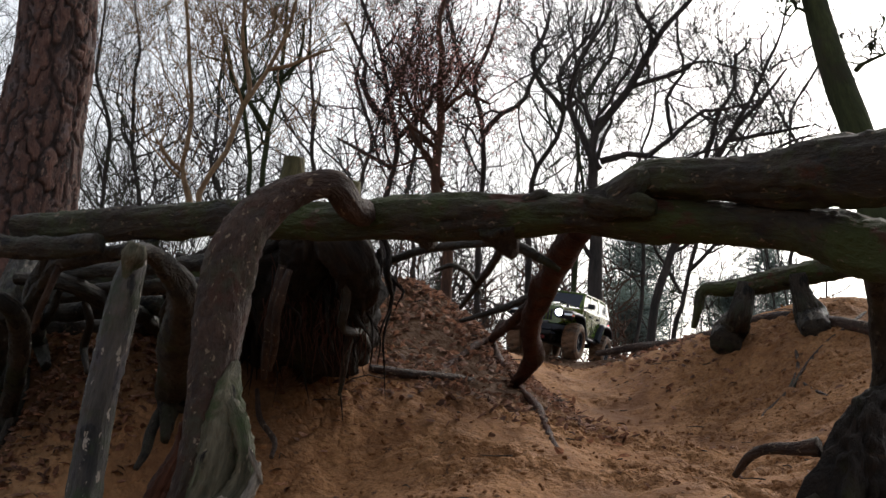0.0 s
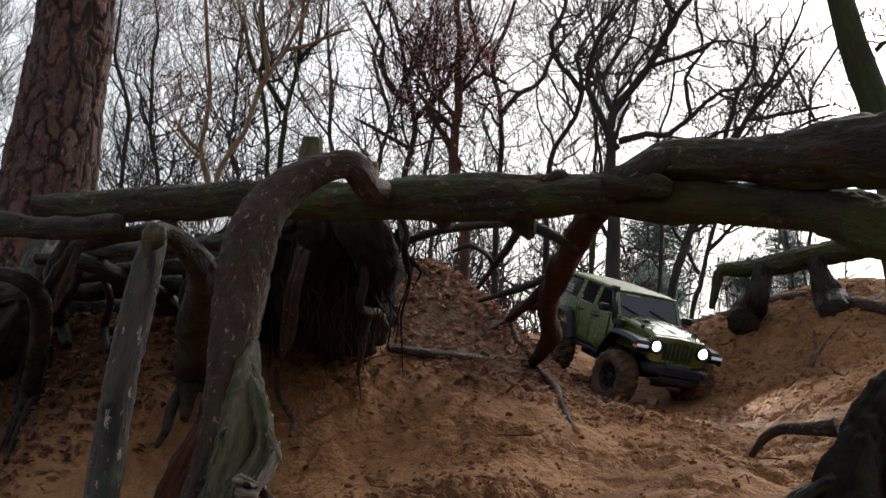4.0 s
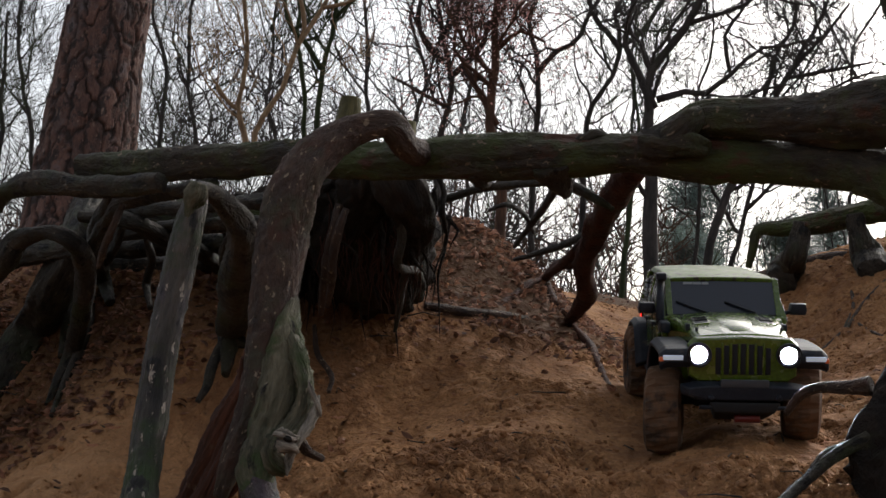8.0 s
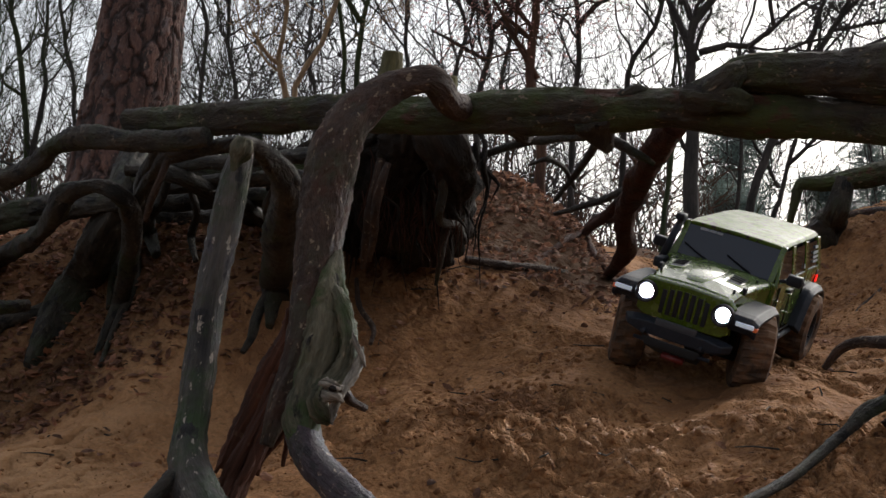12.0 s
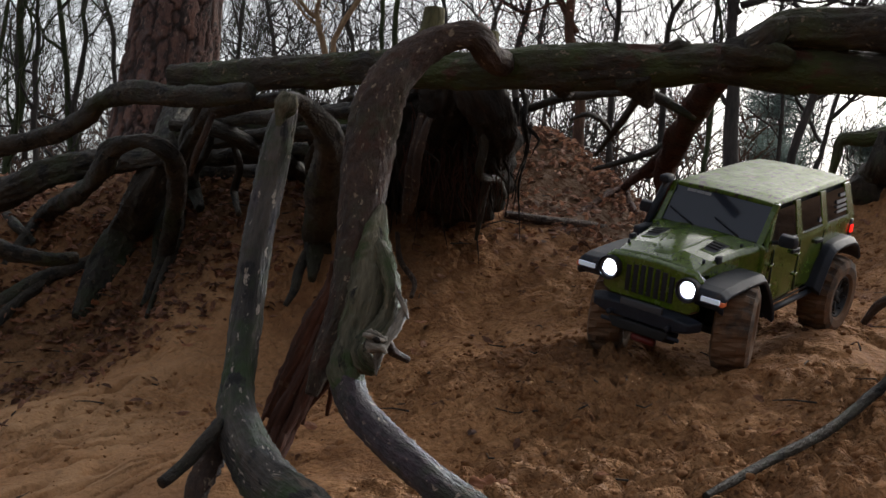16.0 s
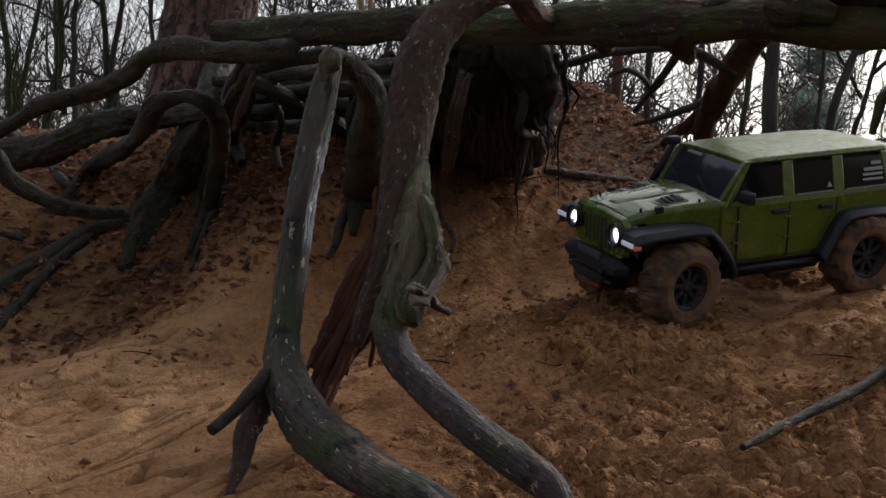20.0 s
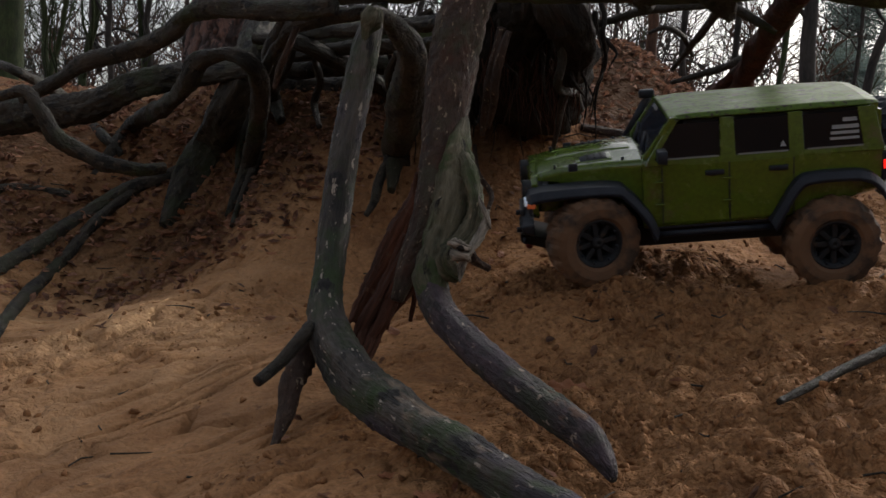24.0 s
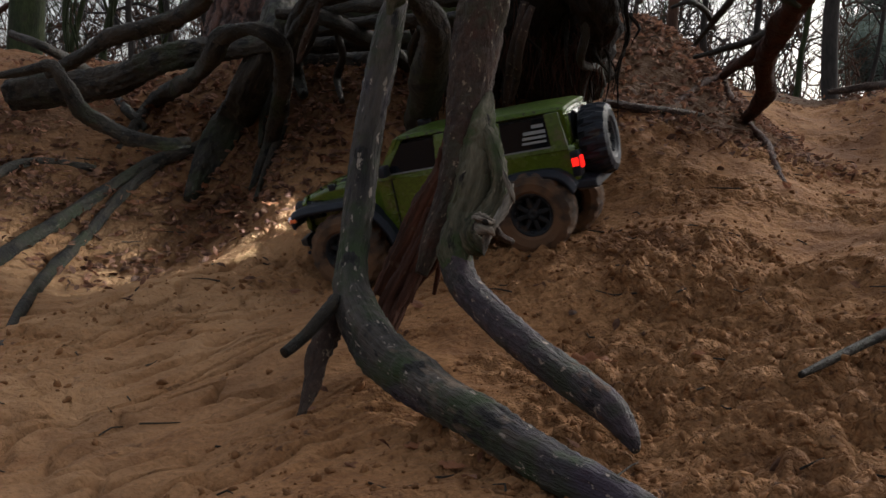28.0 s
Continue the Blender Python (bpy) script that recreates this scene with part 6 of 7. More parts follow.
LEAVES = [(-0.090, 1.214, 0.033, 35, -30, 0.0254), (-0.294, 0.964, -0.040, 10, 10, 0.0119), (-0.246, 1.004, -0.027, 15, 40, 0.0124), (-0.201, 0.954, -0.031, 20, -20, 0.0136), (-0.899, 2.094, 0.200, 70, 80, 0.0140), (-0.012, 1.154, 0.028, 15, 30, 0.0121), (-0.240, 1.814, 0.151, 75, 70, 0.0138), (-0.308, 1.814, 0.145, 50, 60, 0.0086), (-0.842, 1.564, 0.013, 10, 10, 0.0149), (-0.991, 1.794, 0.026, 60, 60, 0.0154), (-1.024, 2.054, 0.164, 25, 40, 0.0196), (-0.906, 2.024, 0.120, 30, 10, 0.0193), (-0.716, 1.784, 0.080, 20, 20, 0.0136), (-0.909, 2.014, 0.110, 30, 20, 0.0173), (-1.039, 2.074, 0.184, 30, 60, 0.0158), (-0.799, 1.954, 0.122, 20, 10, 0.0130), (0.342, 1.614, 0.154, 10, 20, 0.0108), (0.397, 1.694, 0.166, 20, 60, 0.0097), (-0.253, 1.794, 0.140, 70, 80, 0.0137), (-0.914, 2.064, 0.161, 20, 10, 0.0197), (-0.959, 2.024, 0.115, 15, 60, 0.0212), (-0.837, 1.974, 0.111, 25, 30, 0.0188), (-0.823, 2.064, 0.199, 30, 80, 0.0177), (-0.708, 1.924, 0.175, 20, 20, 0.0156), (-0.941, 1.944, 0.061, 10, 10, 0.0204), (-0.960, 2.104, 0.201, 35, 45, 0.0180), (-0.632, 1.834, 0.138, 20, 70, 0.0131), (-0.833, 2.024, 0.154, 30, 0, 0.0154), (-0.606, 1.854, 0.165, 20, 15, 0.0115), (-1.019, 1.914, 0.067, 15, 30, 0.0182), (-0.951, 1.974, 0.080, 25, 75, 0.0169), (-0.252, 1.874, 0.184, 20, 35, 0.0125), (-0.908, 2.064, 0.157, 30, 20, 0.0167), (-0.948, 2.024, 0.114, 15, 65, 0.0173)]
for k, (x, y, z, tip, turn, size) in enumerate(LEAVES):
    m = pose(x, y, z, tip, 0, turn)
    leaf = first if k == 0 else copy_thing(first, m)
    leaf.matrix_basis = m @ Matrix.Scale(size, 4)

rng = np.random.default_rng(5)
ico = bmesh.new()
bmesh.ops.create_icosphere(ico, subdivisions=2, radius=1)
unit = np.array([v.co[:] for v in ico.verts])
ball = [[v.index for v in q.verts] for q in ico.faces]
ico.free()


def trampled(x, y):
    churn = 0.5 + 0.9 * float(lattice(np.array([x * 3.1, y * 3.1, 0.0]), 12))
    return max(0.03, churn) * (1.0 if y < 1.75 else 0.45) * (0.3 if x < -0.45 else 1.0)


spots = scatter(8600, rng, (-1.1, 1.0, 0.72, 3.7), trampled)
cv, cf = [], []
for q, p in enumerate(spots):
    s = 0.0010 + 0.0042 * rng.uniform() ** 3
    m = rng.normal(0, 1, (3, 3))
    m, _ = np.linalg.qr(m)
    shape = unit * (1 + 0.5 * lattice(unit * 1.9 + q * 3.7, 5)[:, None] + rng.normal(0, 0.16, (len(unit), 1)))
    cv.append((shape * (1.4, 1.0, 0.7)) @ m * s + p + (0, 0, s * 0.1))
    cf += [[k + q * len(unit) for k in face] for face in ball]
tagged(link("sand_clods", np.vstack(cv), cf, clod_sand), "crumbled clods of damp sand", "clods", kind="stuff")

rng = np.random.default_rng(6)
store = Joined()
for p in scatter(420, rng, (-1.2, 1.0, 0.8, 3.3), lambda x, y: 0.15 + 0.85 * litter(x, y)):
    a, ln = rng.uniform(0, np.pi), rng.uniform(0.012, 0.06)
    d = np.array([math.cos(a), math.sin(a), 0]) * ln
    e = p + d * 0.5 + (0, 0, 0.004) + rng.normal(0, 0.004, 3)
    store.add(*tube(np.array([(*(p + (0, 0, 0.003)), 0.0012), (*e, 0.001), (*(p + d + (0, 0, 0.004)), 0.0006)]), 4, cap=False))
tagged(store.link("small_twigs", bark_dark), "tiny broken twigs on the ground", "twigs", kind="stuff")

# strands over the root balls, in the same shade-dark wood
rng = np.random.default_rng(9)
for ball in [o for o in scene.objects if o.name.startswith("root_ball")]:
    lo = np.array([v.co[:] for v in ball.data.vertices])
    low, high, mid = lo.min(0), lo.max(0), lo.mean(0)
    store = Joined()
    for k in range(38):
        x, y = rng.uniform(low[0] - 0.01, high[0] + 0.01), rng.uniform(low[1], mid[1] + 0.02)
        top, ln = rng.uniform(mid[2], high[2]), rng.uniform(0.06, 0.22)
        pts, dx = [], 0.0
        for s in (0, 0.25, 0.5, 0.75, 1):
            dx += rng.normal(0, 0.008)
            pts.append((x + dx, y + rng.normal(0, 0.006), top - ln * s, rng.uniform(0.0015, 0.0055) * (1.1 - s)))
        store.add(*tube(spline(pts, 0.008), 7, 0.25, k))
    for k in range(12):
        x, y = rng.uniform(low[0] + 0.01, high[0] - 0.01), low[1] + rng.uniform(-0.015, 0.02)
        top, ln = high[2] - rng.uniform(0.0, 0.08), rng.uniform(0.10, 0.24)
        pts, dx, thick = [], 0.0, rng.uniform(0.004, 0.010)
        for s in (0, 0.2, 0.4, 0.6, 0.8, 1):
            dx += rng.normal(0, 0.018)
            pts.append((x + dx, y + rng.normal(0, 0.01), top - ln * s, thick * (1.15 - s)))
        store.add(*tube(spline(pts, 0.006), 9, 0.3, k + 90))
    tagged(store.link("rotten_fibre", bark_rot_shade, ball), kind="stuff")

rng = np.random.default_rng(8)
store = Joined()
for k in range(150):
    x, y, z = rng.uniform(-0.279, -0.128), rng.uniform(1.86, 1.95), rng.uniform(0.420, 0.559)
    ln = rng.uniform(0.03, 0.12)
    pts = [(x + rng.normal(0, 0.006), y + rng.normal(0, 0.004), z - ln * s, 0.0012 * (1.1 - s)) for s in (0, 0.35, 0.7, 1)]
    store.add(*tube(spline(pts, ln / 6), 4, cap=False))
tagged(store.link("rootlets", bark_rot), "fine hanging rootlets of the root ball", "roots", kind="stuff")


# ---- the model off-road car ----
def simple(name, color, rough, metal=0.0, coat=0.0, glow=0.0):
    m = bpy.data.materials.new(name)
    m.use_nodes = True
    p = m.node_tree.nodes["Principled BSDF"]
    p.inputs["Base Color"].default_value = (*color, 1)
    p.inputs["Roughness"].default_value, p.inputs["Metallic"].default_value = rough, metal
    p.inputs["Coat Weight"].default_value = coat
    if glow:
        p.inputs["Emission Color"].default_value, p.inputs["Emission Strength"].default_value = (*color, 1), glow
    return m


paint = material("olive_green_paint", (0.058, 0.098, 0.006), (0.068, 0.112, 0.008), 0.26, 30, bump=0.04, coat=0.5, gloss_vary=0.08, third=(0.085, 0.08, 0.03), third_scale=26, third_amount=0.12)
roof_paint = material("wet_roof_paint", (0.060, 0.110, 0.007), (0.070, 0.125, 0.010), 0.47, 40, bump=0.22, coat=0.04, gloss_vary=0.25, spec=0.30, fleck=[((0.030, 0.022, 0.014), 130, 0.575, 0.595), ((0.030, 0.022, 0.014), 60, 0.60, 0.62)], third=(0.10, 0.085, 0.045), third_scale=26, third_amount=0.1)
trim = material("black_plastic_trim", (0.008, 0.010, 0.017), (0.016, 0.020, 0.030), 0.52, 60, bump=0.15, gloss_vary=0.1, spec=0.3, third=(0.06, 0.045, 0.035), third_scale=30, third_amount=0.08)
rubber = material("muddy_tyre", (0.020, 0.015, 0.012), (0.075, 0.042, 0.023), 0.85, 40, bump=0.5, third=(0.13, 0.068, 0.034), third_scale=22, third_amount=0.85)
rim_black = material("dark_rim", (0.01, 0.011, 0.013), (0.02, 0.022, 0.026), 0.6, 60, bump=0.2, spec=0.25, third=(0.05, 0.03, 0.018), third_scale=45, third_amount=0.2)
smoked = simple("smoked_window", (0.006, 0.007, 0.009), 0.06)
smoked.node_tree.nodes["Principled BSDF"].inputs["Specular IOR Level"].default_value = 0.35
front_glass = simple("windscreen", (0.020, 0.024, 0.036), 0.08, coat=0.2)
silver = simple("silver_line", (0.15, 0.16, 0.16), 0.4)
white_mark = simple("white_lettering", (0.24, 0.25, 0.26), 0.6)
plate_grey = simple("grey_plate", (0.04, 0.043, 0.05), 0.6)
dark = simple("dark_inside", (0.006, 0.006, 0.007), 0.8)
red_hook = simple("red_metal", (0.12, 0.010, 0.008), 0.45)
lamp_on = simple("lit_headlight", (0.84, 0.93, 1.0), 0.3, glow=8000)
reflector = simple("lamp_reflector", (0.16, 0.17, 0.19), 0.45, 1.0)
marker = simple("marker_lamp", (0.75, 0.85, 1.0), 0.3, glow=0.12)
orange = simple("amber_lamp", (0.6, 0.13, 0.04), 0.3, glow=0.08)
tail_red = simple("lit_tail_lamp", (0.9, 0.012, 0.008), 0.3, glow=1.6)
chrome = simple("chrome", (0.6, 0.6, 0.62), 0.15, 1.0)


def box(x0, x1, y0, y1, z0, z1):
    bm = bmesh.new()
    bmesh.ops.create_cube(bm, size=1, matrix=pose((x0 + x1) / 2, (y0 + y1) / 2, (z0 + z1) / 2) @ Matrix.Diagonal((x1 - x0, y1 - y0, z1 - z0, 1)))
    return bm


def extrude(outline, y0, y1, shift=0.0):
    """A plate with an outline in x, z from y0 to y1; the top may lean in by shift at y1."""
    bm = bmesh.new()
    a = [bm.verts.new((x, y0, z)) for x, z in outline]
    b = [bm.verts.new((x, y1, z)) for x, z in outline]
    n = len(outline)
    bm.faces.new(a), bm.faces.new(b[::-1])
    for k in range(n):
        bm.faces.new((a[k], b[k], b[(k + 1) % n], a[(k + 1) % n]))
    return bm


def loft(sections):
    """A closed skin through sections of (x, [(y, z), ...]), each mirrored to the other side."""
    bm = bmesh.new()
    rings = []
    for x, half in sections:
        full = half + [(-y, z) for y, z in half[::-1] if abs(y) > 1e-6]
        rings.append([bm.verts.new((x, y, z)) for y, z in full])
    n = len(rings[0])
    for a, b in zip(rings, rings[1:]):
        for k in range(n):
            bm.faces.new((a[k], a[(k + 1) % n], b[(k + 1) % n], b[k]))
    bm.faces.new(rings[0]), bm.faces.new(rings[-1][::-1])
    return bm


def rod(a, b, r, sides=10):
    bm = bmesh.new()
    d = Vector(b) - Vector(a)
    m = Matrix.Translation((Vector(a) + Vector(b)) / 2) @ d.to_track_quat("Z", "Y").to_matrix().to_4x4()
    bmesh.ops.create_cone(bm, segments=sides, radius1=r, radius2=r, depth=d.length, cap_ends=True, matrix=m)
    return bm


def lathe(profile, sides, axis_y=True, pattern=None):
    """A turned ring about the y axis from (y, r) rows."""
    bm = bmesh.new()
    rings = []
    for q, (y, r) in enumerate(profile):
        ring = []
        for k in range(sides):
            a = 2 * math.pi * k / sides
            rr = r + (pattern(q, k) if pattern else 0)
            ring.append(bm.verts.new((rr * math.cos(a), y, rr * math.sin(a))))
        rings.append(ring)
    for p, q in zip(rings, rings[1:] + rings[:1]):
        for k in range(sides):
            bm.faces.new((p[k], p[(k + 1) % sides], q[(k + 1) % sides], q[k]))
    return bm


TYRE, RIM, AXLE = 0.062, 0.031, 0.068
car = new("off_road_car")
tagged(car, "muddy olive green model off-road car with lit headlights", "model car")

# tub and bonnet
part("body", loft([(0.088, [(0, 0.084), (0.080, 0.084), (0.088, 0.092), (0.091, 0.176), (0.085, 0.181), (0, 0.183)]),
                   (0.02, [(0, 0.084), (0.084, 0.084), (0.092, 0.092), (0.0935, 0.174), (0.088, 0.178), (0, 0.178)]),
                   (-0.10, [(0, 0.086), (0.084, 0.086), (0.092, 0.094), (0.0935, 0.174), (0.088, 0.178), (0, 0.178)]),
                   (-0.170, [(0, 0.104), (0.082, 0.104), (0.090, 0.112), (0.0920, 0.174), (0.087, 0.178), (0, 0.178)]),
                   (-0.222, [(0, 0.116), (0.078, 0.116), (0.086, 0.122), (0.0885, 0.174), (0.083, 0.178), (0, 0.178)]),
                   (-0.230, [(0, 0.118), (0.074, 0.118), (0.081, 0.126), (0.083, 0.172), (0.078, 0.176), (0, 0.176)])]), paint, car, bevel=0.003, smooth=False)
bonnet = part("bonnet", loft([(0.224, [(0, 0.112), (0.058, 0.112), (0.064, 0.118), (0.064, 0.160), (0.058, 0.166), (0.022, 0.169), (0, 0.169)]),
                     (0.19, [(0, 0.112), (0.062, 0.112), (0.068, 0.118), (0.068, 0.168), (0.062, 0.173), (0.028, 0.177), (0, 0.179)]),
                     (0.13, [(0, 0.112), (0.068, 0.112), (0.074, 0.118), (0.075, 0.172), (0.069, 0.177), (0.032, 0.184), (0, 0.185)]),
                     (0.084, [(0, 0.112), (0.077, 0.112), (0.084, 0.118), (0.087, 0.174), (0.081, 0.180), (0.038, 0.185), (0, 0.186)])]), paint, car, bevel=0.003, smooth=False)
part("bonnet_bulge", loft([(0.212, [(0, 0.168), (0.016, 0.168), (0.013, 0.1725), (0, 0.1735)]),
                           (0.190, [(0, 0.172), (0.022, 0.172), (0.019, 0.1780), (0, 0.1798)]),
                           (0.160, [(0, 0.176), (0.026, 0.176), (0.023, 0.1826), (0, 0.1840)]),
                           (0.130, [(0, 0.178), (0.028, 0.178), (0.025, 0.1856), (0, 0.1868)]),
                           (0.096, [(0, 0.180), (0.030, 0.180), (0.027, 0.1866), (0, 0.1876)])]), paint, bonnet, bevel=0.0015, smooth=True)
for side in (1, -1):
    vent = part("bonnet_vent", loft([(0.166, [(0, 0), (0.009, 0), (0.009, 0.003), (0, 0.003)]), (0.130, [(0, 0), (0.012, 0), (0.012, 0.004), (0, 0.004)])]), trim, bonnet, "black bonnet vent", bevel=0.001)
    vent.matrix_basis = pose(0, side * 0.0455, 0.1908, side * -7, 5)
    for k in range(3):
        part("vent_slat", box(0.136 + 0.009 * k, 0.139 + 0.009 * k, -0.009, 0.009, 0.0030, 0.0050), dark, vent, smooth=False)
    # raised edge round the vent
    part("vent_rim", loft([(0.172, [(0, -0.001), (0.0125, -0.001), (0.011, 0.0022), (0, 0.0022)]), (0.124, [(0, -0.001), (0.0155, -0.001), (0.014, 0.0026), (0, 0.0026)])]), paint, vent, bevel=0.001)
    part("bonnet_latch", box(0.17, 0.182, side * 0.067 - 0.003, side * 0.067 + 0.003, 0.168, 0.178), trim, bonnet, bevel=0.001)
    for k, x in enumerate((0.200, 0.110)):
        part("bonnet_bolt", rod((x, side * (0.058 + 0.008 * k), 0.170 + 0.007 * k), (x, side * (0.058 + 0.008 * k), 0.176 + 0.006 * k), 0.0022, 8), trim, bonnet)

# grille and lamps
grille = part("grille", loft([(0.224, [(0, 0.104), (0.062, 0.104), (0.074, 0.112), (0.076, 0.156), (0.066, 0.166), (0, 0.169)]),
                              (0.233, [(0, 0.106), (0.060, 0.106), (0.072, 0.114), (0.073, 0.154), (0.063, 0.163), (0, 0.166)])]), paint, car, bevel=0.002, smooth=False)
for k in range(7):
    y = (k - 3) * 0.0112
    part("grille_slot", box(0.2325, 0.2345, y - 0.0034, y + 0.0034, 0.115, 0.157 - 0.0006 * (k - 3) ** 2), dark, grille, "black grille slot", bevel=0.0006)
    part("grille_bar", box(0.2325, 0.2352, y + 0.0042, y + 0.0068, 0.114, 0.158), paint, grille, bevel=0.0006) if k < 6 else None
for side in (1, -1):
    hole = bmesh.new()
    bmesh.ops.create_cone(hole, segments=32, radius1=0.0152, radius2=0.0152, depth=0.052, cap_ends=True, matrix=pose(0.222, side * 0.0605, 0.142, 0, 90))
    cutter = part("cutter", hole, dark, None)
    for ob in (grille, bonnet):
        cut = ob.modifiers.new("lamp_hole", "BOOLEAN")
        cut.operation, cut.solver, cut.object = "DIFFERENCE", "EXACT", cutter
        cut_mesh = bpy.data.meshes.new_from_object(ob.evaluated_get(bpy.context.evaluated_depsgraph_get()))
        ob.modifiers.clear()
        ob.data = cut_mesh
    bpy.data.objects.remove(cutter)

    def turned(profile, sides=32):
        ring = lathe(profile, sides)
        bmesh.ops.rotate(ring, cent=(0, 0, 0), matrix=Matrix.Rotation(radians(-90), 3, "Z"), verts=ring.verts)
        return ring
    seat = pose(0.2300, side * 0.0605, 0.142, 0, -2)
    part("headlight_ring", turned([(-0.012, 0.0158), (0.0135, 0.0170), (0.0155, 0.0160), (0.0150, 0.0148), (0.011, 0.0144), (-0.012, 0.0150)]), rim_black, car, "dark headlight ring").matrix_basis = seat
    part("headlight_reflector", turned([(0.0120, 0.0116), (0.004, 0.0110), (-0.008, 0.0094), (-0.018, 0.0056), (-0.0184, 0.0004), (-0.0195, 0.0004), (-0.0195, 0.0148), (0.0115, 0.0148)]), reflector, car, "silvery headlight reflector").matrix_basis = seat
    glass = bmesh.new()
    bmesh.ops.create_cone(glass, segments=24, radius1=0.0046, radius2=0.0036, depth=0.003, cap_ends=True, matrix=pose(0, 0, 0, 0, 90))
    part("headlight", glass, lamp_on, car, "bright white headlight").matrix_basis = seat @ pose(-0.0162, 0, 0)

# cab: pillars, windows, windscreen, roof
for side in (1, -1):
    def at(bm, lean=13):
        m = pose(0, side * 0.0925, 0.176, lean * side)
        bmesh.ops.transform(bm, matrix=m, verts=bm.verts)
        return bm
    y0, y1 = (-0.006, 0.0) if side > 0 else (0.0, 0.006)
    for name, outline in (("front_pillar", [(0.083, 0), (0.073, 0), (0.037, 0.054), (0.047, 0.054)]),
                          ("middle_pillar", [(-0.014, 0), (-0.034, 0), (-0.034, 0.054), (-0.016, 0.054)]),
                          ("middle_pillar", [(-0.103, 0), (-0.122, 0), (-0.122, 0.054), (-0.103, 0.054)]),
                          ("rear_pillar", [(-0.198, 0), (-0.224, 0), (-0.214, 0.054), (-0.192, 0.054)]),
                          ("window_rail", [(0.084, -0.004), (-0.224, -0.004), (-0.224, 0.004), (0.080, 0.004)])):
        part(name, at(extrude(outline, y0, y1)), paint, car, bevel=0.0012, smooth=False)
    for outline in ([(0.072, 0.004), (-0.014, 0.004), (-0.015, 0.049), (0.039, 0.049)], [(-0.034, 0.004), (-0.103, 0.004), (-0.103, 0.049), (-0.034, 0.049)],
                    [(-0.122, 0.004), (-0.199, 0.004), (-0.194, 0.049), (-0.122, 0.049)]):
        win = part("side_window", at(extrude(outline, y0 * 0.6 + side * -0.0012, y1 * 0.6 - side * 0.0012)), smoked, car, "dark smoked window", smooth=False)
        x0, x1 = outline[1][0], outline[0][0]
        part("window_line", at(extrude([(x1 - 0.003, 0.003), (x0 + 0.002, 0.003), (x0 + 0.002, 0.0052), (x1 - 0.004, 0.0052)], y1 if side > 0 else y0, (y1 if side > 0 else y0) + side * 0.0009)), silver, win, "silver window edge", smooth=False)
    # lettering too small to read on the rear window
    for k, (a, b, z, h) in enumerate(((-0.172, -0.190, 0.036, 0.005), (-0.158, -0.192, 0.027, 0.005), (-0.156, -0.192, 0.020, 0.004), (-0.155, -0.192, 0.013, 0.0035))):
        part("lettering_bar", at(extrude([(a, z), (b, z), (b, z + h), (a, z + h)], side * 0.0002, side * 0.0012)), white_mark, car, "white lettering bar", smooth=False)
    part("lettering_bar", at(extrude([(-0.091, 0.010), (-0.099, 0.010), (-0.095, 0.018)], side * 0.0002, side * 0.0012)), white_mark, car, "small white mark", smooth=False)
    # doors: seams, hinges, handles
    for x in (0.062, -0.025, -0.108):
        part("door_seam", box(x - 0.0008, x + 0.0008, side * 0.0928 - 0.0012, side * 0.0928 + 0.0012, 0.094, 0.172), dark, car, smooth=False)
    for x in (0.066, -0.022):
        for z in (0.120, 0.150):
            part("hinge", box(x - 0.006, x + 0.006, side * 0.0940 - 0.002, side * 0.0940 + 0.002, z - 0.0015, z + 0.0015), paint, car, bevel=0.0005)
    for x in (-0.006, -0.088):
        part("door_handle", box(x - 0.012, x + 0.012, side * 0.0950 - 0.003, side * 0.0950 + 0.003, 0.156, 0.162), trim, car, "black door handle", bevel=0.001)
    mirror = part("mirror", loft([(0.070, [(0, -0.007), (0.010, -0.007), (0.012, 0.0), (0.010, 0.009), (0, 0.009)]), (0.058, [(0, -0.008), (0.012, -0.008), (0.014, 0.0), (0.012, 0.010), (0, 0.010)])]), trim, car, "black wing mirror", bevel=0.0015)
    mirror.matrix_basis = pose(0, side * 0.112, 0.188)
    part("mirror_arm", rod((0.064, side * 0.089, 0.182), (0.064, side * 0.104, 0.186), 0.003), trim, mirror).matrix_basis = pose(0, -side * 0.112, -0.188)
    # sill rail
    part("sill_rail", rod((0.078, side * 0.095, 0.080), (-0.082, side * 0.095, 0.080), 0.0045), trim, car, "black side rail")
    part("sill_edge", box(-0.08, 0.074, side * 0.0925 - 0.0012, side * 0.0925 + 0.0012, 0.0875, 0.0895), trim, car, smooth=False)
    # wheel arches
    for name, arc in (("front_fender", [(0.242, 0.133), (0.240, 0.146), (0.222, 0.153), (0.130, 0.154), (0.106, 0.144), (0.078, 0.110), (0.068, 0.086)]),
                      ("rear_fender", [(-0.075, 0.090), (-0.086, 0.108), (-0.108, 0.142), (-0.130, 0.151), (-0.192, 0.150), (-0.216, 0.138), (-0.228, 0.120)])):
        bm = bmesh.new()
        rows = []
